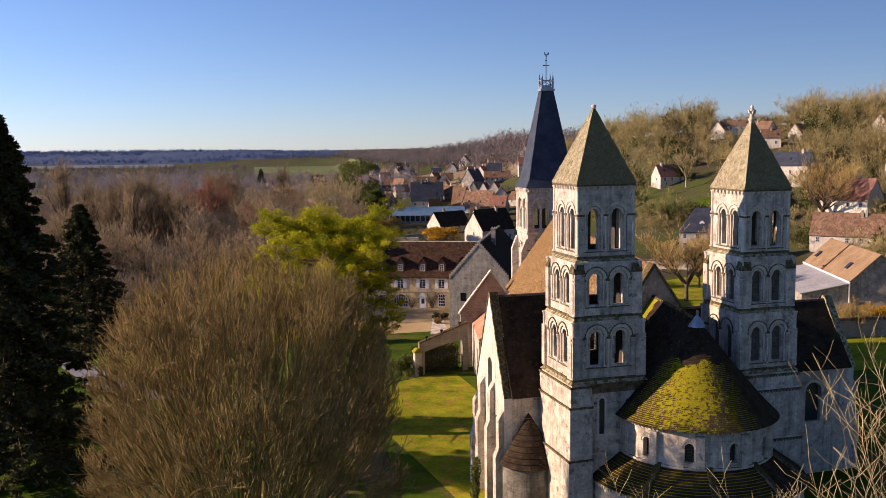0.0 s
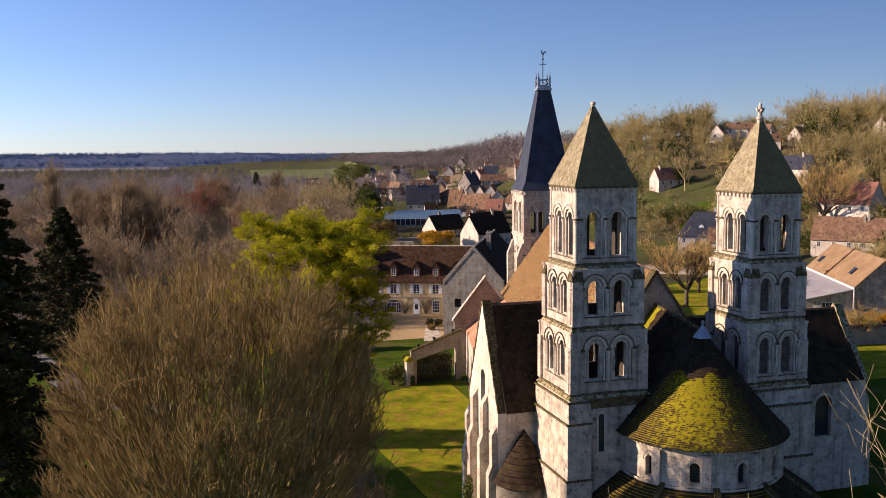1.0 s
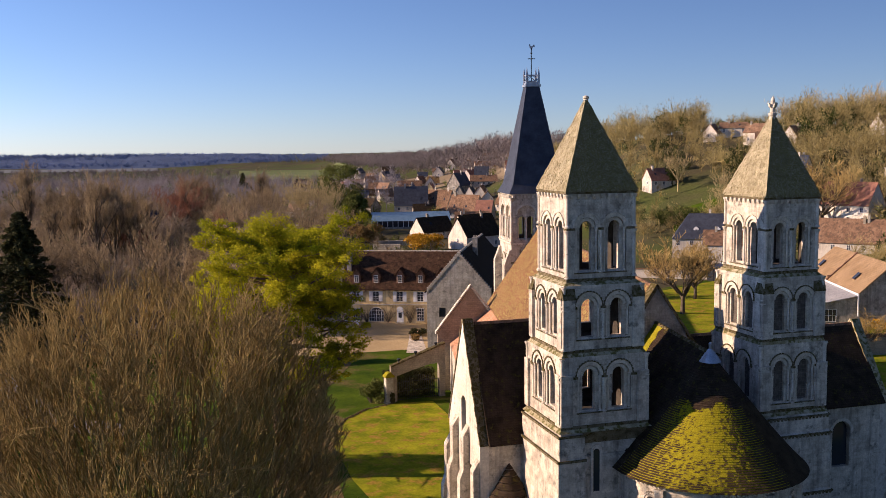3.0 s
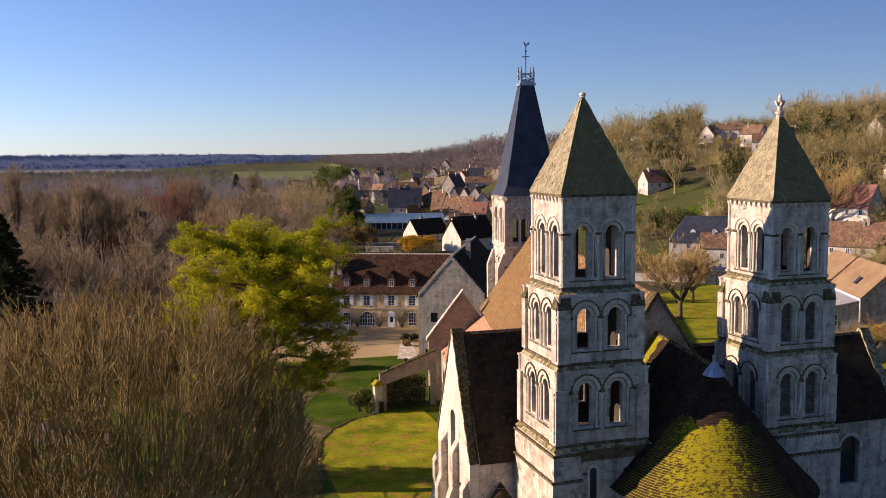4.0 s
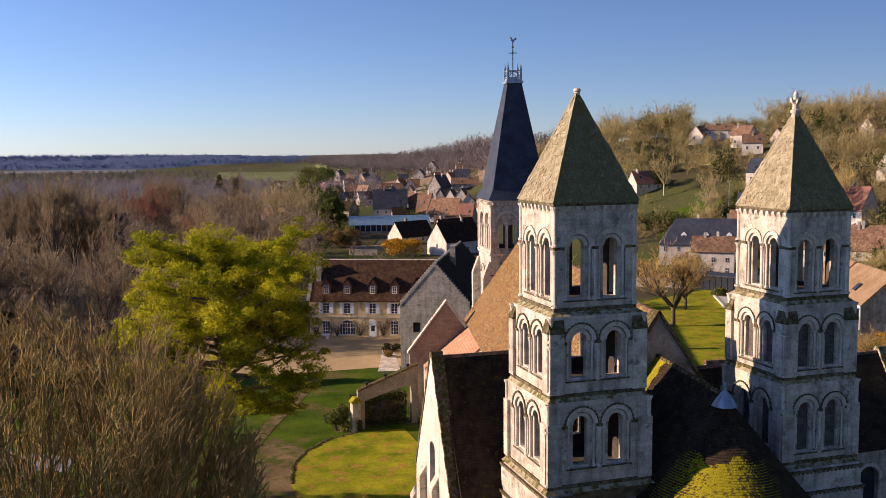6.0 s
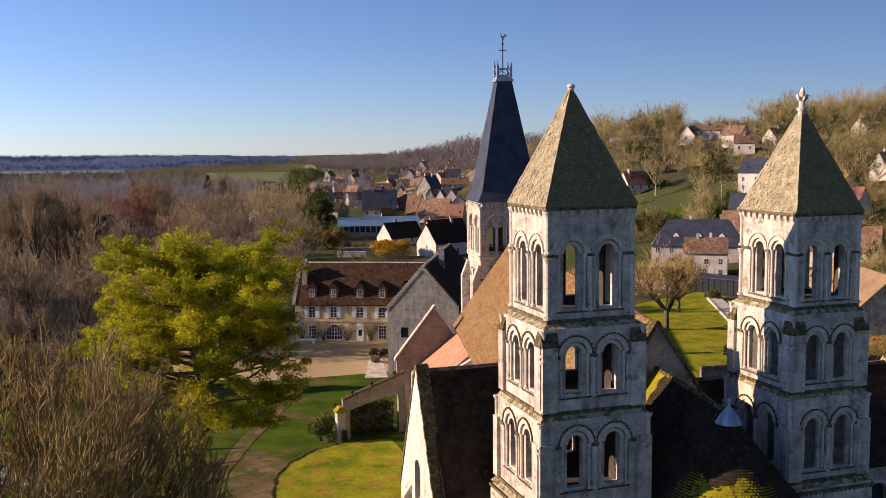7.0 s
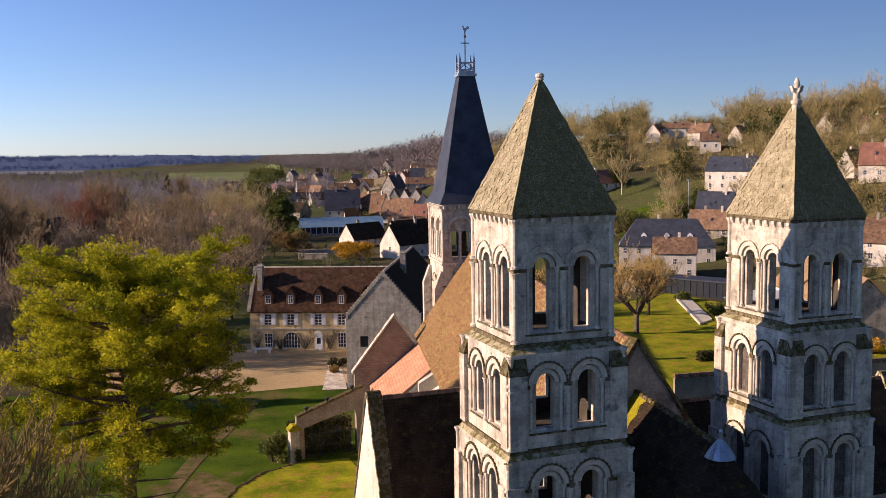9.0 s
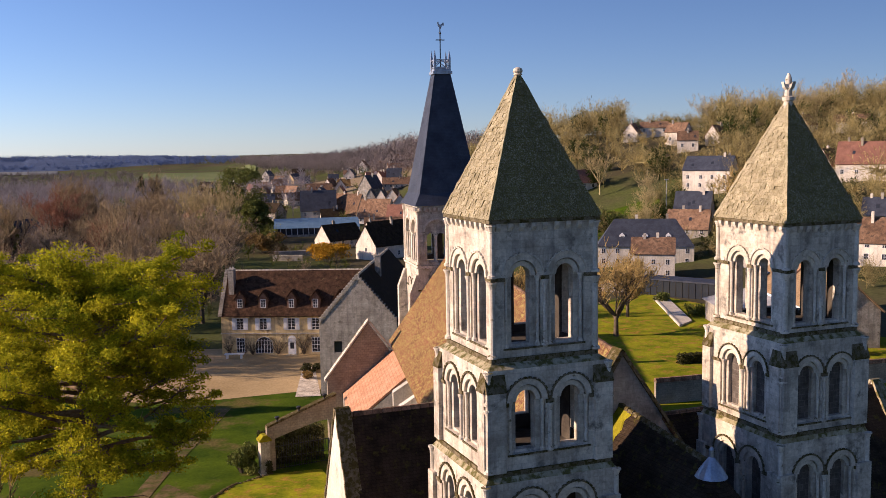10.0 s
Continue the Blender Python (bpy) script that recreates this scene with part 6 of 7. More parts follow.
house(200.8, 179.2, -53, 15.7, 9.0, 4.0, 6.1, "redtile", "plaster")
house(198.4, 300.0, 37, 6.0, 6.0, 2.6, 3.7, "browntile", "plaster")
house(208.5, 299.7, -34, 11.6, 8.1, 2.6, 2.3, "browntile", "plaster")
house(203.1, 275.2, -65, 8.4, 6.2, 4.3, 3.3, "browntile", "plaster")
house(199.2, 263.9, -36, 7.6, 5.3, 3.6, 3.1, "browntile", "plaster")
house(210.4, 261.4, 23, 6.7, 6.0, 2.5, 3.9, "browntile", "plaster")
house(236.4, 244.0, 18, 6.9, 6.0, 2.5, 3.6, "browntile", "plaster")
house(245.4, 230.2, -49, 13.1, 9.0, 2.6, 2.5, "browntile", "plaster")
house(198.7, 192.4, 17, 6.3, 6.0, 2.7, 4.9, "browntile", "plaster")
house(154.2, 265.5, 1, 10.3, 7.2, 2.7, 4.2, "redtile", "plaster")
house(161.9, 169.4, -69, 15.7, 9.0, 5.7, 6.0, "redtile", "plaster")
house(144.7, 147.5, -51, 19.2, 9.0, 2.9, 5.6, "browntile", "plaster")
house(151.0, 123.0, -55, 18.5, 8.3, 4.7, 5.0, "browntile", "plaster")
house(171.5, 144.0, -51, 9.8, 6.9, 2.9, 4.0, "slate", "greystone")

# long farm building with brown and grey roofs, north of the church
farm = thing("farm_building", (90.0, 78.7, -5.0), 69, "long farm building with a brown roof and grey lean-to", "barn")
bm = bmesh.new()
prism(bm, [(0.0, -0.5), (-10.4, -0.5), (-10.4, 6.0), (-5.2, 10.8), (0.0, 6.0)], "x", 0.3, 30)
part("wall", bm, "greystone", farm)
for s, nm in ((0, "main_slope"), (1, "rear_slope")):
    bm = bmesh.new()
    e = 0.4 if s == 0 else -10.8
    roof_slab(bm, (-0.2, e, 5.7), (30.5, e, 5.7), (30.5, -5.2, 10.9), (-0.2, -5.2, 10.9), 0.2)
    part(nm, bm, "tan_tile", farm)
bm = bmesh.new()
box(bm, 17.0, 17.5, -5.2, 0.4, 6.6, 6.9)
roof_slab(bm, (17.0, 0.45, 5.95), (17.5, 0.45, 5.95), (17.5, -5.2, 11.2), (17.0, -5.2, 11.2), 0.25)
part("party_coping", bm, "browntile", farm)
bm = bmesh.new()
roof_slab(bm, (-0.5, 9.4, 3.6), (29, 9.4, 3.6), (29, 0.5, 5.5), (-0.5, 0.5, 5.5), 0.15)
part("lean_to_roof", bm, "sheet", farm, "grey sheet lean-to roof")
bm = bmesh.new()
box(bm, -0.6, 30.6, 0.42, 0.6, 5.55, 5.95)
box(bm, -0.6, -0.4, 0.42, 0.6, 2.0, 5.55)
part("gutter", bm, "white", farm, "white gutter and downpipe")
bm = bmesh.new()
prism(bm, [(0.0, -0.5), (9.0, -0.5), (9.0, 3.6), (0.0, 5.4)], "x", 0.0, 28)
part("lean_to_wall", bm, "greystone", farm)
window_part(farm, -5.0, 0.0, 1.0, 2.0, 2.2, Matrix.Rotation(-math.pi / 2, 4, "Z"), cross=(2, 1))
bm = bmesh.new()
box(bm, -0.04, -0.003, 6.0, 7.4, -0.2, 2.6)
part("door", bm, "white", farm)
for x in (7.0, 27.0):
    bm = bmesh.new()
    m = Matrix.Translation((x, -1.6, 8.1)) @ Matrix.Rotation(-math.atan2(4.9, 5.2), 4, "X")
    box(bm, -0.6, 0.6, -0.8, 0.8, -0.05, 0.12, m)
    part("skylight", bm, "glass", farm)
north_wall = thing("north_garden_wall", (50, 62, -5), -6, "brown stone wall with a tiled coping", "wall")
bm = bmesh.new()
box(bm, 0, 60, 0, 0.5, -0.5, 3.0)
part("wall", bm, "pinkstone", north_wall)
bm = bmesh.new()
ridge_row(bm, (0, 0.25, 3.1), (60, 0.25, 3.1), 0.42, 0.5)
part("coping", bm, "browntile", north_wall)

# the glazed garden pavilion and the white ramp
pav = thing("glazed_pavilion", (104.0, 133.0, -5.0), -60, "low glazed garden pavilion with a flat slatted roof", "pavilion")
bm = bmesh.new()
box(bm, -9, 9, -3, 3, 3.3, 3.6)
part("roof", bm, "slate", pav)
bm = bmesh.new()
box(bm, -8.7, 8.7, -2.8, 2.8, 0, 3.25)
part("glazing", bm, "glass", pav)
for i in range(13):
    bm = bmesh.new()
    x = -8.7 + i * 1.45
    box(bm, x - 0.06, x + 0.06, -2.9, -2.79, 0, 3.3)
    part("post", bm, "iron", pav)
ramp = thing("ramp", (0, 0, -5.0), 0, "pale concrete ramp rising beside the lawn", "ramp")
bm = bmesh.new()
prism(bm, [(83.0, 103.5), (87.5, 106.4), (98.7, 130.3), (96.0, 130.6)], "z", -0.2, 0.35)
part("slab", bm, "plaster", ramp)
bm = bmesh.new()
prism(bm, [(82.6, 103.3), (83.0, 103.4), (96.0, 130.7), (95.6, 130.8)], "z", -0.2, 0.5)
part("kerb", bm, "plaster", ramp)
shed = thing("low_wall", (98, 141, -5), -33, "low white yard wall under brown coping", "wall")
bm = bmesh.new()
box(bm, -22, 10, 0, 0.4, -0.3, 2.1)
part("wall", bm, "plaster", shed)
bm = bmesh.new()
box(bm, -22.1, 10.1, -0.1, 0.5, 2.1, 2.35)
part("coping", bm, "browntile", shed)

# the long conservatory behind the manor
cons = thing("conservatory", (70, 316, -5.0), -12, "long conservatory with a pale blue glazed roof and white frames", "conservatory")
bm = bmesh.new()
roof_slab(bm, (-16, -4, 3.1), (16, -4, 3.1), (16, 5, 6.2), (-16, 5, 6.2), 0.12)
part("roof", bm, "blueglass", cons)
bm = bmesh.new()
box(bm, -15.8, 15.8, -3.9, 4.8, -0.5, 0.8)
part("plinth", bm, "greystone", cons)
bm = bmesh.new()
box(bm, -15.6, 15.6, -3.7, 4.6, 0.8, 3.2)
part("glazing", bm, "glass", cons)
for i in range(16):
    bm = bmesh.new()
    x = -15.7 + i * 2.09
    box(bm, x - 0.12, x + 0.12, -3.95, -3.72, 0.8, 3.2)
    part("post", bm, "white", cons)
SEEN.append((*plan_spot(70, 316), 18))
lamp = thing("street_lamp", (155.0, 213.0, ground_z(155, 213)), 0, "tall grey street lamp with a flat head", "street lamp")
bm = bmesh.new()
bmesh.ops.create_cone(bm, segments=8, radius1=0.14, radius2=0.08, depth=12, cap_ends=True, matrix=Matrix.Translation((0, 0, 6)))
part("pole", bm, "zinc", lamp)
bm = bmesh.new()
box(bm, -0.7, 0.7, -0.25, 0.25, 12, 12.25)
part("head", bm, "zinc", lamp)

bench = thing("garden_table", (6.3, 111.6, -5.0), -20, "long white stone garden table before the manor", "table")
bm = bmesh.new()
box(bm, -1.5, 1.5, -0.45, 0.45, 0.68, 0.8)
part("tabletop", bm, "white", bench)
for x in (-1.1, 1.1):
    bm = bmesh.new()
    box(bm, x - 0.15, x + 0.15, -0.35, 0.35, 0, 0.68)
    part("leg", bm, "white", bench)
flat("paved_path", [(9.8, 84.5), (13.0, 83.6), (16.4, 101), (14.8, 101.5)], "stone", 0.08, "pale paved path beside the barn", "path")

# ---- trees ----
def bare_tree(seed, height, spread, trunk, limbs, plan, wander=0.22, lift=0.35, first=0.22, thin=0.012):
    """Limbs and twigs of a leafless tree, grown level by level: plan lists (children, length ratio) for each level."""
    r = random.Random(seed)
    thick, fine = [], []

    def grow(p, d, length, radius, level, reach):
        n = 4 if level == 0 else 3
        pts, rad = [p], [radius]
        for k in range(n):
            d = (d + Vector((r.gauss(0, wander), r.gauss(0, wander), r.gauss(0, wander) * 0.6 + lift * 0.25))).normalized()
            p = p + d * length / n
            pts.append(p)
            rad.append(max(thin, radius * (1 - 0.75 * (k + 1) / n)))
        out = thick if level < 2 else fine
        for k in range(n):
            out.append((pts[k], pts[k + 1], rad[k], rad[k + 1]))
        if level >= len(plan):
            return
        kids, ratio = plan[level]
        for i in range(kids):
            f = r.uniform(0.3, 1.0)
            k = min(n - 1, int(f * n))
            q = pts[k].lerp(pts[k + 1], f * n - k)
            side = Vector((r.gauss(0, 1), r.gauss(0, 1), r.gauss(0, 0.5) + lift)).normalized()
            grow(q, (d * 0.9 + side).normalized(), length * ratio * r.uniform(0.7, 1.2), max(thin, rad[k] * 0.6), level + 1, reach)

    base, top = Vector((0, 0, -0.3)), Vector((0, 0, height * first))
    thick.append((base, top, trunk * 1.35, trunk))
    for i in range(limbs):
        w = 2 * math.pi * (i + r.uniform(-0.3, 0.3)) / limbs
        up = r.uniform(0.55, 1.6) if i else 3.0
        d = Vector((math.cos(w) * spread, math.sin(w) * spread, up)).normalized()
        start = base.lerp(top, r.uniform(0.7, 1.0))
        grow(start, d, height * (1 - first) * r.uniform(0.6, 0.78), trunk * 0.55, 0, 0)
    return thick, fine


def tree_thing(name, data, at, turn, wood, twig, label, category="tree", group="", scale=1.0):
    t = thing(name, at, turn, label, category, group)
    v, f = tubes(data[0], 5)
    fast_mesh("trunk", v * scale, f, wood, t)
    v, f = tubes(data[1], 3)
    fast_mesh("twig_crown", v * scale, f, twig, t)
    return t


def tufts(r, centres, radii, count, size, flat_z=0.5, shape=(1.0, 0.45)):
    """Small leaf blades strewn through ellipsoids, denser towards the outside."""
    cs = np.repeat(np.array(centres, float), count, 0)
    rs = np.repeat(np.array(radii, float), count, 0)
    n = len(cs)
    d = r.normal(size=(n, 3))
    d /= np.linalg.norm(d, axis=1, keepdims=True)
    p = cs + d * rs * (r.random((n, 1)) ** 0.45)
    a = r.normal(size=(n, 3)) * (1, 1, flat_z)
    a /= np.linalg.norm(a, axis=1, keepdims=True)
    b = np.cross(a, r.normal(size=(n, 3)))
    b /= np.linalg.norm(b, axis=1, keepdims=True)
    s = size * r.uniform(0.6, 1.4, (n, 1))
    v = np.stack([p - a * s * shape[0] * 0.5, p + b * s * shape[1] * 0.5, p + a * s * shape[0] * 0.5, p - b * s * shape[1] * 0.5], 1).reshape(-1, 3)
    f = np.arange(n * 4).reshape(-1, 4)
    return v, f


# the great bare tree in the park: a fan of upright stems
def great_tree():
    r = random.Random(21)
    thick, fine, ends = [], [], []
    t = thing("park_tree", (-27.0, -4.5, -5.0), 0, "huge leafless park tree with a dome of fine upright twigs", "tree")
    base = Vector((0, 0, -0.3))
    thick.append((base, Vector((0, 0, 2.6)), 0.75, 0.62))

    def dome(w, e):
        c, s = math.cos(e) ** (2 / 3), math.sin(e) ** (2 / 3)
        return Vector((math.cos(w) * 11.3 * c, math.sin(w) * 11.3 * c, 5.2 + 20.2 * s))

    def inside(q, slack=1.0):
        return (math.hypot(q.x, q.y) / (11.7 * slack)) ** 3 + (max(0.0, q.z - 5.2) / (20.8 * slack)) ** 3 < 1.0

    def bend(p, ctrl, goal, n, rad0, rad1, out, jolt=0.12):
        """A curved shoot from p to goal; returns its points."""
        pts = [p]
        for k in range(1, n + 1):
            f = k / n
            q = p * (1 - f) ** 2 + ctrl * 2 * f * (1 - f) + goal * f * f
            if k < n:
                q = q + Vector((r.gauss(0, jolt), r.gauss(0, jolt), r.gauss(0, jolt * 0.6)))
            a = rad0 + (rad1 - rad0) * (f - 1 / n)
            out.append((pts[-1], q, a, rad0 + (rad1 - rad0) * f))
            pts.append(q)
        return pts

    def shoot_on(p, q, count, length):
        d = (q - p).normalized()
        for _ in range(count):
            a = p.lerp(q, r.random())
            side = Vector((r.gauss(0, 1), r.gauss(0, 1), r.gauss(0.3, 0.6)))
            e = (d + side.normalized() * 0.62 + Vector((0, 0, 0.22))).normalized()
            m = a + e * length * r.uniform(0.4, 0.6)
            b = m + (e + Vector((r.gauss(0, 0.2), r.gauss(0, 0.2), r.gauss(0.12, 0.15)))).normalized() * length * r.uniform(0.35, 0.6)
            if not inside(b, r.uniform(0.96, 1.04)):
                continue
            fine.append((a, m, 0.024, 0.018)), fine.append((m, b, 0.018, 0.013))
            ends.append(b)
            for _ in range(3):
                g0 = a.lerp(b, r.uniform(0.35, 0.95))
                g1 = g0 + (e * 0.9 + Vector((r.gauss(0, 0.5), r.gauss(0, 0.5), r.gauss(0.25, 0.4)))).normalized() * length * r.uniform(0.25, 0.5)
                fine.append((g0, g1, 0.016, 0.012))

    stems, forks, sprays = 62, 4, 3
    for i in range(stems):
        w = 2.39996 * i
        up = 0.03 + 0.95 * ((i + 0.5) / stems) ** 0.85
        goal = dome(w, math.asin(up)) * r.uniform(0.62, 0.74)
        p = Vector((r.uniform(-0.7, 0.7), r.uniform(-0.7, 0.7), r.uniform(0.8, 2.6)))
        main = bend(p, Vector((goal.x * 0.6, goal.y * 0.6, goal.z * 0.42)), goal, 7, r.uniform(0.13, 0.21), 0.06, thick, 0.14)
        for j in range(forks):
            start = main[r.randint(2, 7)]
            w2 = w + r.gauss(0, 0.30)
            u2 = min(0.995, max(0.0, up + r.gauss(0, 0.10)))
            g2 = dome(w2, math.asin(u2)) * r.uniform(0.84, 0.94)
            mid = start.lerp(g2, 0.5) + (start - p).normalized() * 0.8
            fork = bend(start, mid, g2, 5, 0.07, 0.03, thick, 0.10)
            for k in range(1, 5):
                shoot_on(fork[k], fork[k + 1], 2 if k < 3 else 5, 1.5)
            for m_ in range(sprays):
                s3 = fork[r.randint(1, 4)]
                w3, u3 = w2 + r.gauss(0, 0.16), min(0.998, max(0.0, u2 + r.gauss(0, 0.06)))
                g3 = dome(w3, math.asin(u3)) * r.uniform(0.92, 1.0)
                spray = bend(s3, s3.lerp(g3, 0.5) + (g2 - start).normalized() * 0.5, g3, 4, 0.034, 0.018, fine, 0.08)
                for k in range(4):
                    shoot_on(spray[k], spray[k + 1], 1 if k < 2 else 4, 1.25)
    v, f = tubes(thick, 6)
    fast_mesh("trunk", v, f, "stem", t)
    v, f = tubes(fine, 3)
    fast_mesh("twig_crown", v, f, "shoot", t)
    g = np.random.default_rng(4)
    v, f = tufts(g, ends, [(0.12, 0.12, 0.16)] * len(ends), 1, 0.12, 1.2)
    fast_mesh("bud_layer", v, f, "bud", t, "brown bud clusters at the twig ends")


great_tree()


def cedar_tree(x, y, height):
    r = random.Random(9)
    g = np.random.default_rng(9)
    t = thing("cedar", (x, y, -5.0), 0, "broad round-headed cedar with tufted yellow-green foliage", "tree")
    wood, clumps, radii = [], [], []
    lean = [Vector((0.4 * math.sin(k * 1.3), 0.3 * math.cos(k), height * k / 12)) for k in range(13)]
    lean[0] = Vector((0, 0, -0.3))
    for k in range(12):
        wood.append((lean[k], lean[k + 1], 0.66 * (1 - k / 13) + 0.05, 0.66 * (1 - (k + 1) / 13) + 0.05))
    boughs = 80
    for i in range(boughs):
        f = 0.42 + 0.54 * (i / (boughs - 1)) ** 0.9
        k = min(11, int(f * 12))
        start = lean[k].lerp(lean[k + 1], f * 12 - k)
        w = 2.39996 * i + r.uniform(-0.3, 0.3)
        reach = 9.3 * math.sqrt(max(0.05, 1 - ((f - 0.66) / (0.42 if f > 0.66 else 0.36)) ** 2)) * r.uniform(0.62, 1.08)
        rise = r.uniform(0.0, 0.28) + (0.22 if f > 0.84 else 0)
        p, d = start, Vector((math.cos(w), math.sin(w), rise)).normalized()
        n = 7
        rad = 0.22 * (1 - f * 0.5)
        for s in range(n):
            d = (d + Vector((r.gauss(0, 0.15), r.gauss(0, 0.15), r.gauss(0.0, 0.09)))).normalized()
            q = p + d * reach / n
            wood.append((p, q, rad * (1 - s / n) + 0.03, rad * (1 - (s + 1) / n) + 0.02))
            if s >= (3 if f < 0.62 else 2) or f > 0.86:
                for j in range(4):
                    side = Vector((r.gauss(0, 1), r.gauss(0, 1), r.gauss(0.25, 0.35))).normalized()
                    e = q + (side + d * 0.5).normalized() * r.uniform(0.5, 1.6) * (0.55 + 0.55 * s / n)
                    wood.append((q, e, 0.04, 0.015))
                    clumps.append(e + Vector((0, 0, 0.12)))
                    k2 = r.uniform(0.5, 1.0)
                    radii.append((k2, k2, k2 * 0.62))
            elif s >= 1 and r.random() < 0.6:
                side = Vector((r.gauss(0, 1), r.gauss(0, 1), 0.1)).normalized()
                wood.append((q, q + side * r.uniform(0.8, 2.2), 0.04, 0.012))
            p = q
        clumps.append(p)
        radii.append((0.8, 0.8, 0.5))
    for i in range(14):                                     # bare dead boughs below the crown
        f = 0.16 + 0.26 * i / 13
        w = 2.1 * i
        p = Vector((0, 0, f * height))
        q = p + Vector((math.cos(w), math.sin(w), r.uniform(-0.15, 0.3))) * r.uniform(1.5, 4.2)
        wood.append((p, q, 0.09, 0.03))
        wood.append((q, q + Vector((r.gauss(0, 0.7), r.gauss(0, 0.7), r.gauss(0, 0.4))), 0.03, 0.012))
    v, f = tubes(wood, 6)
    fast_mesh("trunk", v, f, "cedarbark", t)
    v, f = tufts(g, clumps, radii, 125, 0.22, 0.8, (1.0, 0.42))
    fast_mesh("foliage", v, f, "cedar", t, "loose tufts of yellow-green needles")


cedar_tree(-15.8, 33.0, 23.4)


def spruce_tree(x, y, z, height, radius, seed, mat="spruce", label="tall dark spruce with drooping boughs", n_whorl=34, tuft=60, size=0.5):
    r = random.Random(seed)
    g = np.random.default_rng(seed)
    t = thing("spruce", (x, y, z), 0, label, "tree", "dark conifers")
    wood, cs, rs = [(Vector((0, 0, -0.3)), Vector((0, 0, height * 0.98)), 0.45 * height / 30, 0.03)], [], []
    for i in range(n_whorl):
        f = (i + 0.5) / n_whorl
        z0 = height * (0.05 + 0.93 * f)
        reach0 = radius * (1 - f) ** 0.8 + 0.25
        for k in range(6):
            reach = reach0 * r.uniform(0.6, 1.16)
            w = k * math.pi / 3 + i * 0.9 + r.uniform(-0.25, 0.25)
            tip = Vector((math.cos(w) * reach, math.sin(w) * reach, z0 - reach * 0.32 * r.uniform(0.6, 1.3)))
            a = Vector((0, 0, z0))
            wood.append((a, tip, 0.06, 0.015))
            for s in (0.35, 0.62, 0.88, 1.02):
                p = a.lerp(tip, s)
                cs.append(p - Vector((0, 0, 0.12)))
                q = 0.35 + 0.16 * reach * (1.15 - s)
                rs.append((q, q, 0.34))
    v, f = tubes(wood, 4)
    fast_mesh("trunk", v, f, "bark", t)
    v, f = tufts(g, cs, rs, tuft // 4, size, 0.6, (1.0, 0.4))
    fast_mesh("foliage", v, f, mat, t)
    return t


spruce_tree(-47.5, 28.5, -5.0, 36.5, 9.6, 3, n_whorl=62, tuft=190, size=0.62)
spruce_tree(-46.5, 94.0, -5.0, 24.0, 9.5, 5, n_whorl=40, tuft=130, size=0.6)
spruce_tree(-52.0, 46.0, -5.0, 27.0, 9.0, 6, n_whorl=40, tuft=130, size=0.6)
def pine_tree(x, y, height, radius, seed, mat, label):
    """A broad old pine: forked trunk and rounded clumps of needles."""
    r = random.Random(seed)
    t = thing("pine_tree", (x, y, ground_z(x, y)), 0, label, "tree")
    wood, cs, rs = [(Vector((0, 0, -0.3)), Vector((0, 0, height * 0.8)), 0.5, 0.12)], [], []
    for i in range(84):
        f = r.uniform(0.14, 0.96)
        w = 2.39996 * i
        q = radius * math.sqrt(max(0.05, 1 - (abs(f - 0.42) / 0.6) ** 2)) * r.uniform(0.45, 0.95)
        c = Vector((q * math.cos(w), q * math.sin(w), f * height))
        wood.append((Vector((0, 0, min(0.78, f * 0.85) * height)), c, 0.14, 0.04))
        cs.append(c)
        k = radius * r.uniform(0.2, 0.34)
        rs.append((k, k, k * 0.7))
    v, f = tubes(wood, 5)
    fast_mesh("trunk", v, f, "bark", t)
    v, f = tufts(np.random.default_rng(seed), cs, rs, 190, 0.75, 0.6, (1.0, 0.4))
    fast_mesh("foliage", v, f, mat, t)


pine_tree(50.0, 366.0, 25.0, 12.0, 8, "evergreen", "broad green pine among village gardens")
pine_tree(44.0, 300.0, 15.0, 6.0, 9, "evergreen", "smaller dark pine behind the manor")
pine_tree(-34.0, 262.0, 12.0, 4.0, 10, "evergreen", "small green conifer beside the cottage")
spruce_tree(28.8, 637.0, -5.0, 17.0, 6.0, 12, "spruce", "dark far conifer in the valley", 16, 36, 1.0)
spruce_tree(37.0, 600.0, -5.0, 13.0, 5.0, 13, "spruce", "dark far conifer in the valley", 16, 36, 1.0)

# foreground tree whose twigs rise at the lower edge
near = bare_tree(33, 25.6, 0.56, 0.22, 10, [(9, 0.5), (7, 0.45), (5, 0.45)], 0.22, 0.4, 0.25, 0.010)
tree_thing("ash_tree", near, (-4.4, -45.4, -5.0), 20, "bark", "twig_pale", "slender leafless tree with pale upturned twigs")


def copies(proto, spots, seed):
    r = random.Random(seed)
    for x, y, s in spots:
        o = copy_thing(proto, pose(x, y, ground_z(x, y) - 0.1, 0, 0, r.uniform(0, 360)))
        o.scale = (s, s, s * r.uniform(0.92, 1.1))


# the round orchard tree on the north lawn and others like it
orchard = bare_tree(41, 15.5, 0.95, 0.36, 12, [(7, 0.52), (6, 0.5), (3, 0.5)], 0.2, 0.4, 0.25, 0.042)
orch = tree_thing("pollard_tree", orchard, (68.3, 101.0, -5.1), 0, "bark", "twig_gold", "leafless pollarded tree with a rounded golden crown", "tree", "pollard trees")
copies(orch, [(80, 116, 0.8), (153.8, 171.3, 1.35), (75.5, 60.5, 0.45), (96, 60, 0.6), (104, 66, 0.7), (60, 124, 0.7)], 3)
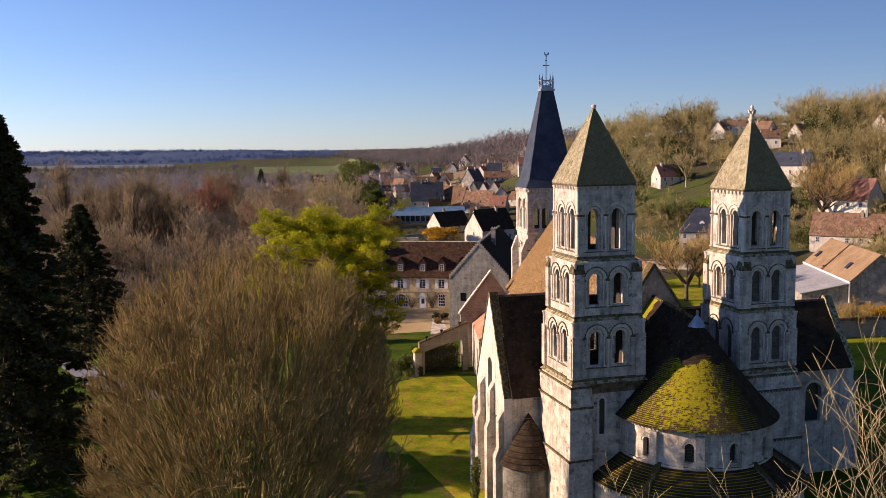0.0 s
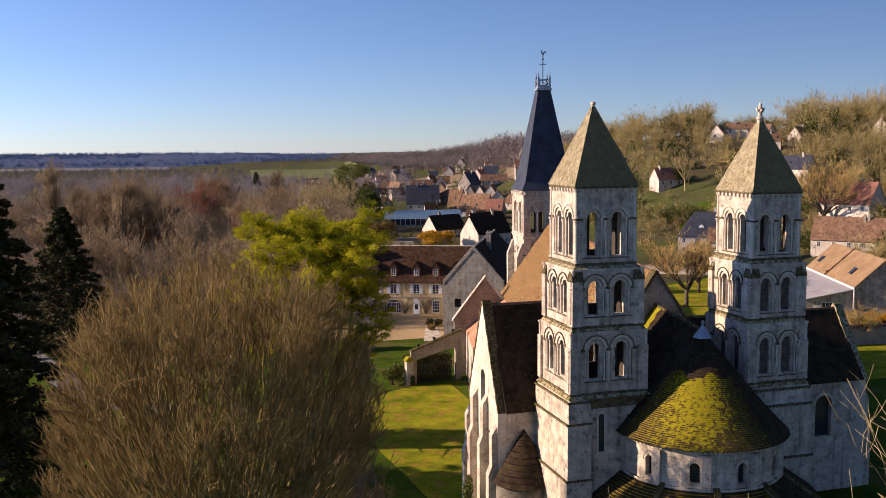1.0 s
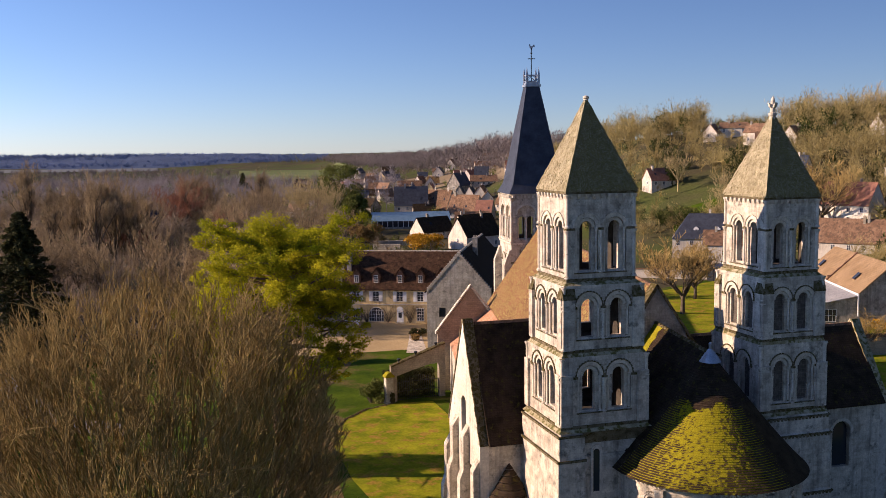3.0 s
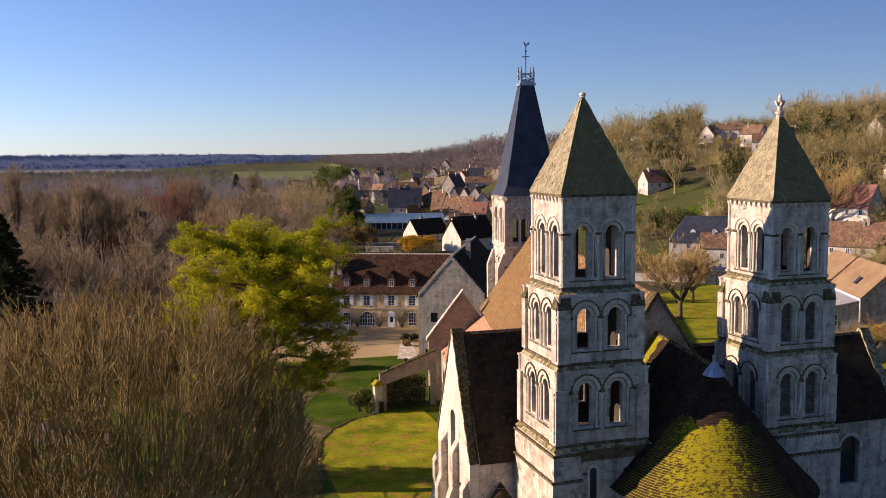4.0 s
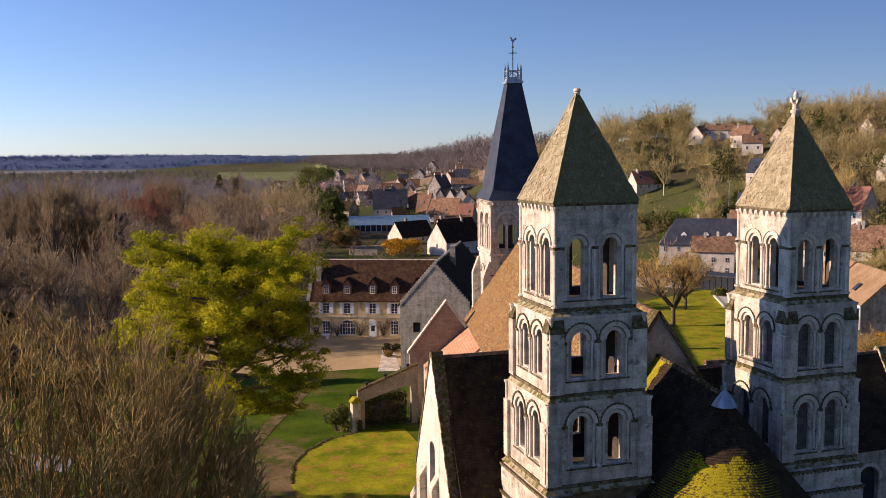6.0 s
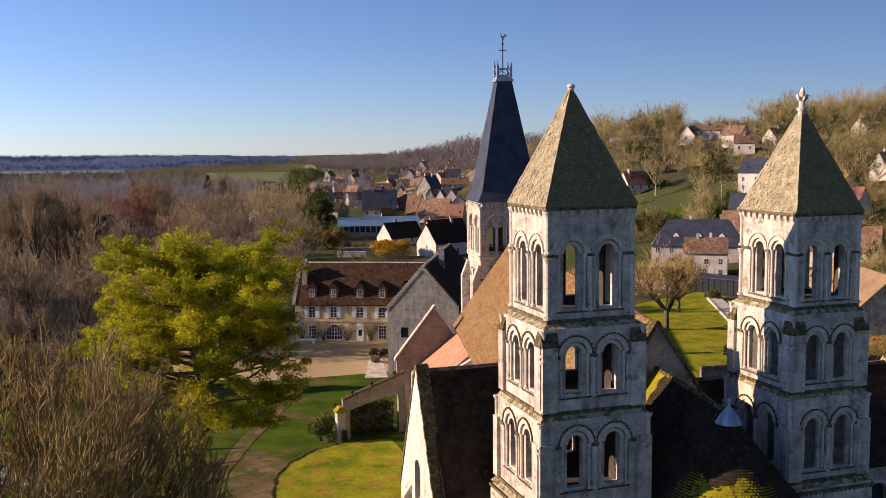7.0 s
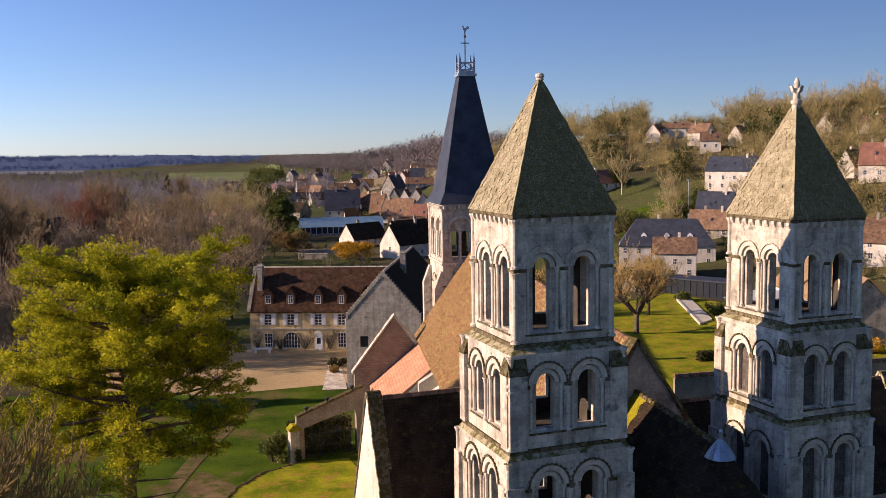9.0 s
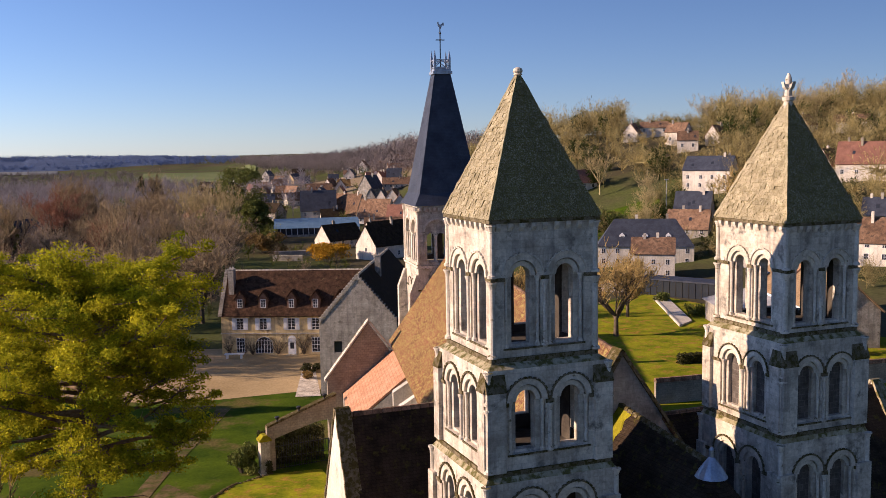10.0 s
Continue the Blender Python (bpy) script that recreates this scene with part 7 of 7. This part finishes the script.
bigbare = bare_tree(52, 17.0, 0.62, 0.36, 8, [(6, 0.55), (5, 0.5), (4, 0.5)], 0.2, 0.45, 0.2, 0.035)
wood_b = tree_thing("bare_tree", bigbare, (*place(-0.33, 190), -5.1), 0, "bark", "twig", "tall leafless broadleaf tree with brown twigs", "tree", "bare trees")
red_b = tree_thing("copper_tree", bare_tree(57, 21.0, 0.8, 0.5, 10, [(7, 0.55), (6, 0.5), (6, 0.5)], 0.2, 0.4, 0.2, 0.03), (-20.5, 275.0, -5.1), 0, "bark", "twig_red", "broad leafless tree with reddish brown twigs", "tree", "copper trees")
copies(red_b, [(-8, 236, 0.62), (-36, 218, 0.6)], 5)
r = random.Random(77)
spots = []
for _ in range(4000):
    if len(spots) >= 80:
        break
    a, v = r.uniform(-0.62, -0.13), r.uniform(150, 420)
    x, y = place(a, v)
    if -12 < x < 40 and 80 < y < 135:
        continue
    if any(abs(a - b) < half / max(w, 1) + 0.012 and v < w + 8 and v > w - 150 for b, w, half in SEEN):
        continue
    if a > -0.12 and v < 250:
        continue
    spots.append((x, y, r.uniform(0.55, 1.05)))
copies(wood_b, spots[::2], 6)
wood_c = tree_thing("bare_tree", bare_tree(54, 18.0, 0.75, 0.34, 11, [(6, 0.5), (5, 0.5), (4, 0.45)], 0.24, 0.3, 0.24, 0.04), (-43.0, 150.0, -5.1), 0, "bark", "twig", "spreading leafless broadleaf tree with brown twigs", "tree", "bare trees")
copies(wood_c, spots[1::2], 16)
tall = tree_thing("poplar_tree", bare_tree(63, 26.0, 0.24, 0.42, 10, [(8, 0.34), (6, 0.5), (5, 0.5)], 0.14, 0.6, 0.26, 0.035), (*place(-0.372, 236), -5.1), 0, "bark", "twig", "tall narrow leafless tree with sparse upright boughs", "tree", "tall valley trees")
copies(tall, [(*place(a, v), k) for a, v, k in ((-0.392, 228, 0.95), (-0.352, 244, 0.9), (-0.41, 240, 0.85), (-0.335, 262, 0.8), (-0.275, 330, 0.95), (-0.262, 345, 0.85), (-0.29, 352, 0.9), (-0.46, 300, 1.0), (-0.44, 260, 0.8), (-0.205, 420, 0.85))], 17)
birch = tree_thing("birch_tree", bare_tree(61, 15.0, 0.4, 0.2, 7, [(6, 0.5), (5, 0.5), (4, 0.5)], 0.18, 0.5, 0.25, 0.025), (154.6, 252.1, 10.5), 0, "twig_pale", "twig_pale", "pale leafless birch on the hillside", "tree", "birch trees")
copies(birch, [(149, 214, 0.8), (160, 230, 0.7), (143, 205, 0.75), (40, 330, 1.35), (32, 345, 1.3), (24, 320, 1.2), (36, 312, 1.1), (28, 334, 1.5), (236, 272, 1.0), (246, 262, 1.0), (252, 256, 0.95), (262, 250, 1.1), (222, 284, 0.9)], 8)


def bush(name, x, y, z, rx, ry, rz, mat, label, n=700, size=0.35, clumps=9, seed=1, group=""):
    r = random.Random(seed)
    g = np.random.default_rng(seed)
    t = thing(name, (x, y, z), 0, label, "bush", group)
    stems = [(Vector((0, 0, -0.2)), Vector((r.uniform(-0.6, 0.6) * rx, r.uniform(-0.6, 0.6) * ry, rz * r.uniform(0.7, 1.3))), 0.06, 0.015) for _ in range(10)]
    v, f = tubes(stems, 4)
    tagged(fast_mesh("stem_mass", v, f, "bark", t), "", "", "", "stuff")
    cs = [(r.uniform(-0.6, 0.6) * rx, r.uniform(-0.6, 0.6) * ry, rz * r.uniform(0.3, 1.35)) for _ in range(clumps)]
    v, f = tufts(g, cs, [(rx * 0.5, ry * 0.5, rz * 0.42)] * clumps, n // clumps * 2, size, 1.0)
    fast_mesh("foliage", v, f, mat, t)


bush("willow_bush", 52.0, 231.0, -5.0, 7.0, 4.5, 3.2, "willow", "glowing orange willow bush before the houses", 2600, 0.6, 14, 2)
bush("round_bush", -1.6, 57.6, -5.0, 1.7, 1.6, 1.7, "evergreen", "dark clipped bush beside the gate pillar", 1600, 0.3, 10, 3)
bush("gate_ivy", 0.7, 56.0, -5.0, 0.5, 0.4, 0.9, "spruce", "dark ivy at the pillar foot", 400, 0.2, 6, 4)
bush("yard_bush", 15.2, 97.5, -5.0, 1.6, 1.2, 0.9, "spruce", "dark spreading shrub in the yard", 500, 0.35, 7, 5)
bush("yard_bush", 13.6, 93.5, -5.0, 1.1, 0.9, 0.7, "bud", "brown low shrub in the yard", 400, 0.3, 7, 6)
bush("wall_ivy", -6.2, 8.3, -5.0, 0.5, 1.0, 2.6, "ivy", "ivy climbing the transept corner", 900, 0.25, 9, 7)
bush("hedge_bush", 155, 215, ground_z(155, 215), 5, 4, 3, "ivy", "green shrubs on the hillside", 900, 0.6, 9, 8)
bush("laurel_bush", 92, 112, -5.0, 2.6, 2.0, 1.4, "evergreen", "green shrubs beside the ramp", 700, 0.4, 9, 9)
bush("laurel_bush", 95, 128, -5.0, 2.2, 2.0, 1.6, "evergreen", "green shrubs beside the ramp", 700, 0.4, 9, 10)
bush("brown_thicket", 40, 262, -5.0, 7, 5, 4.0, "bud", "brown bare thicket behind the manor", 2600, 0.8, 12, 11)
bush("teal_bush", 30, 300, -5.0, 6, 6, 6.5, "evergreen", "dark evergreen clump behind the manor", 1800, 0.8, 12, 12)
bush("garden_mound", 140, 228, ground_z(140, 228), 9, 7, 3, "ivy", "clipped golden green shrub bank", 1800, 0.7, 12, 13)
bush("broom_bush", 92, 74, -5.0, 3.0, 2.2, 1.7, "willow", "rusty broom bush by the wall", 700, 0.4, 9, 14)
yew = thing("yew_hedge", (3.6, 59.0, -5.0), 6, "dark yew hedge behind the iron gate", "hedge")
g = np.random.default_rng(32)
n = 7000
p = g.uniform((-3.2, -0.6, 0), (3.6, 0.9, 3.6), (n, 3))
v, f = tufts(g, p, [(0.05, 0.05, 0.05)] * n, 1, 0.3, 1.0)
fast_mesh("foliage", v, f, "spruce", yew)
hedge = thing("clipped_hedge", (64.5, 79.5, -5.0), -7, "dark clipped hedge at the lawn's edge", "hedge")
g = np.random.default_rng(31)
n = 6000
p = g.uniform((1, -0.7, 0), (11, 0.7, 1.5), (n, 3))
v, f = tufts(g, p, [(0.05, 0.05, 0.05)] * n, 1, 0.3, 1.0)
fast_mesh("foliage", v, f, "spruce", hedge)


# ---- woods in the distance ----
def woods(name, spots, material, label, blades, seed, blade=(1.6, 0.22), kind="stuff"):
    """Leafless trees as one body: each has a stem and a crown of thin upright blades."""
    g = np.random.default_rng(seed)
    vs, fs, base = [], [], 0
    for x, y, z, h, w in spots:
        n, limbs = blades, 15
        lim = g.normal(size=(limbs, 3)) + (0, 0, 0.35)
        lim /= np.linalg.norm(lim, axis=1, keepdims=True)
        foot = np.array((0, 0, h * 0.26)) + (0, 0, h) * g.uniform(0, 0.22, (limbs, 1)) * (0, 0, 1)
        tip = lim * (w / 2, w / 2, h * 0.42) * g.uniform(0.75, 1.05, (limbs, 1)) + (0, 0, h * 0.56)
        pick = g.integers(0, limbs, n)
        along_limb = g.random((n, 1)) ** 0.6
        d = (tip - foot)[pick]
        p = foot[pick] + d * along_limb + g.normal(size=(n, 3)) * 0.075 * w * along_limb + (x, y, z)
        d = d / np.linalg.norm(d, axis=1, keepdims=True)
        up = d + g.normal(size=(n, 3)) * 0.4 + (0, 0, 0.3)
        up /= np.linalg.norm(up, axis=1, keepdims=True)
        side = np.cross(up, g.normal(size=(n, 3)))
        side /= np.linalg.norm(side, axis=1, keepdims=True)
        s = h / 12 * g.uniform(0.6, 1.4, (n, 1))
        tri = np.stack([p - side * blade[1] * s, p + side * blade[1] * s, p + up * blade[0] * s], 1).reshape(-1, 3)
        lean = g.normal(size=2) * 0.2
        stem = np.array([(x - 0.02 * h, y, z - 0.5), (x + 0.02 * h, y, z - 0.5), (x + lean[0], y + lean[1], z + h * 0.8), (x, y - 0.02 * h, z - 0.5), (x, y + 0.02 * h, z - 0.5), (x + lean[0], y + lean[1], z + h * 0.8)])
        wide = np.cross(tip - foot, (0.3, -0.9, 0.2))
        wide *= 0.011 * h / np.linalg.norm(wide, axis=1, keepdims=True)
        limb = np.stack([foot - wide, foot + wide, tip], 1).reshape(-1, 3) + (x, y, z)
        vs += [tri, stem, limb]
        fs.append(np.arange(base, base + n * 3 + 6 + limbs * 3).reshape(-1, 3))
        base += n * 3 + 6 + limbs * 3
    ob = fast_mesh(name, np.concatenate(vs), np.concatenate(fs), material)
    return tagged(ob, label, "woods", "", kind)


def strew(count, a_range, v_range, h_range, seed, power=1.0, clear=True, keep=None, tall=None, front=32):
    r = random.Random(seed)
    out, tries = [], 0
    while len(out) < count and tries < count * 12:
        tries += 1
        a = r.uniform(*a_range)
        v = v_range[0] + (v_range[1] - v_range[0]) * r.random() ** power
        if clear and any(abs(a - b) < half * 0.85 / max(w, 1) and w - front < v < w + 6 for b, w, half in SEEN):
            continue
        if keep and not keep(a, v):
            continue
        x, y = place(a, v)
        h = r.uniform(*h_range) * (tall(a, v) if tall else 1.0)
        out.append((x, y, ground_z(x, y) - 0.3, h, h * r.uniform(0.65, 1.05)))
    return out


def slope_part(a, v):
    foot, crest = float(np.interp(a, SLOPE_AT, FOOT)), float(np.interp(a, SLOPE_AT, CREST))
    return (v - foot) / (crest - foot)


def hill_keep(a, v):
    s = slope_part(a, v)
    x, y = place(a, v)
    if math.hypot(x - 158, y - 243) < 14 or math.hypot(x - 150, y - 226) < 10:   # the garden on the slope stays open
        return False
    return 0.12 < s < 1.25


def no_village(a, v):
    return a < -0.13 or v > 480


def valley_keep(a, v):                                      # glades, the village gardens and the far meadows stay open
    return no_village(a, v) and not (-0.235 < a < -0.09 and v > 950)


def crest_height(a, v):
    """Lower growth where houses stand on the crest."""
    s = slope_part(a, v)
    return 0.5 if 0.262 < a < 0.35 and s > 0.55 else (0.75 if s < 0.45 else 1.0 + 0.35 * noise.noise((a * 30, v * 0.02, 0)))


woods("valley_woods", strew(430, (-0.75, -0.06), (250, 480), (9, 15), 1, 1.0, True, valley_keep, None, 75), "woods", "grey-brown leafless woods filling the valley", 520, 1, (0.95, 0.05))
woods("valley_woods", strew(620, (-0.75, -0.06), (470, 850), (10, 15), 21, 1.0, True, valley_keep), "hazewoods", "haze-tinted grey leafless woods filling the valley", 380, 21, (1.0, 0.06))
woods("valley_woods", strew(620, (-0.8, -0.16), (800, 1450), (8, 11), 2, 1.0, True, valley_keep), "midridge", "haze-tinted leafless woods farther down the valley", 240, 2, (1.2, 0.10))
woods("park_woods", strew(150, (-0.75, -0.29), (135, 255), (7, 12), 31, 1.0, True) + strew(40, (-0.29, -0.19), (205, 260), (6, 10), 32, 1.0, True, None, None, 75), "woods", "brown leafless thickets at the edge of the park", 520, 31, (0.9, 0.05))
woods("garden_trees", strew(130, (-0.16, 0.1), (430, 900), (4, 8), 3, 1.0), "woods", "leafless trees between the village houses", 260, 3, (0.95, 0.07))
woods("hillside_woods", strew(980, (0.09, 0.62), (200, 560), (7, 13), 4, 1.0, True, hill_keep, crest_height, 9), "hillwoods", "golden brown leafless woods on the hillside", 560, 4, (0.85, 0.06))
woods("hillside_scrub", strew(520, (0.1, 0.6), (200, 470), (2.5, 4.5), 15, 1.0, False, hill_keep), "hillwoods", "low bare scrub between the hillside houses", 240, 15, (0.85, 0.08))
woods("crest_trees", strew(110, (0.12, 0.62), (360, 560), (12, 17), 14, 1.0, True, lambda a, v: 0.8 < slope_part(a, v) < 1.2, crest_height), "hillwoods", "tall leafless trees along the hill crest", 760, 14, (0.85, 0.045))
woods("hillside_evergreens", strew(190, (0.12, 0.55), (220, 460), (6, 12), 5, 1.0, True, hill_keep, crest_height, 12), "hillivy", "dark ivy-clad trees among the hillside woods", 520, 5, (0.7, 0.24))
woods("village_evergreens", strew(60, (-0.2, 0.1), (300, 700), (4, 10), 6, 1.0), "evergreen", "evergreen trees and hedges in the village gardens", 420, 6, (0.6, 0.16))
woods("garden_shrubs", strew(90, (-0.2, 0.05), (188, 330), (2.2, 5.0), 41, 1.0, True, None, None, 45), "evergreen", "evergreen shrubs and hedges in the gardens behind the manor", 340, 41, (0.6, 0.13))
woods("garden_thickets", strew(70, (-0.24, 0.04), (195, 340), (3, 6.5), 42, 1.0, True, None, None, 60), "twig", "brown leafless garden trees behind the manor", 340, 42, (0.85, 0.05))
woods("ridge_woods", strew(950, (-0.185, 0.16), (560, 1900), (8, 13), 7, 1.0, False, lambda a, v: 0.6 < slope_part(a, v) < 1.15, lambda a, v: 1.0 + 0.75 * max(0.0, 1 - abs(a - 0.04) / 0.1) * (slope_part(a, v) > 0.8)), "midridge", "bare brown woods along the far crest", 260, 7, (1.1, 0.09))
woods("far_ridge_woods", strew(2200, (-0.75, -0.13), (1860, 2250), (8, 12), 9, 1.0, False, lambda a, v: 0.05 < slope_part(a, v)), "ridgewoods", "haze-tinted blue woods covering the ridge across the valley", 90, 9, (1.4, 0.35))

# far ridge across the valley, blue with haze tinted into its colour
verts, faces = [], []
cols = 300
for i in range(cols):
    a = -0.95 + 0.82 * i / (cols - 1)
    fall = min(1.0, max(0.0, (-0.125 - a) / 0.06))
    top = (18 + 3 * noise.noise((a * 6, 0, 0)) + 1.5 * noise.noise((a * 40, 3, 0)) + (2.5 if -0.34 < a < -0.20 else 0)) * fall - 6 * (1 - fall)
    for k, (v, z) in enumerate(((1840, -6.0), (1900, 2.0), (2000, 0.7 * top), (2150, top), (2500, top - 6))):
        x, y = place(a, v)
        verts.append((x, y, z if z > 0 or k == 0 else top))
for i in range(cols - 1):
    for k in range(4):
        q = i * 5 + k
        faces.append((q, q + 5, q + 6, q + 1))
tagged(raw("backdrop_ridge", verts, faces, "ridgeland", smooth=True), "haze-tinted blue-grey wooded ridge across the valley", "ridge", "", "structure")
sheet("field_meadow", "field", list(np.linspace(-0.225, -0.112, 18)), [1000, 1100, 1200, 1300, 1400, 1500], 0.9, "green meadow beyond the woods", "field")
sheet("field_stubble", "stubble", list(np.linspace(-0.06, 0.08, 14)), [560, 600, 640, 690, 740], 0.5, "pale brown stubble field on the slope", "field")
sheet("field_far", "pale_field", list(np.linspace(-0.75, -0.31, 24)), [1560, 1650, 1750, 1840], 0.9, "haze-tinted pale field below the ridge", "field")
sheet("field_garden", "grass", list(np.linspace(0.235, 0.30, 8)), [286, 296, 306, 316, 326], 0.3, "green garden lawn on the hillside", "lawn")

# ---- small pieces of roofs and walls ----
for job in LATE:
    job()
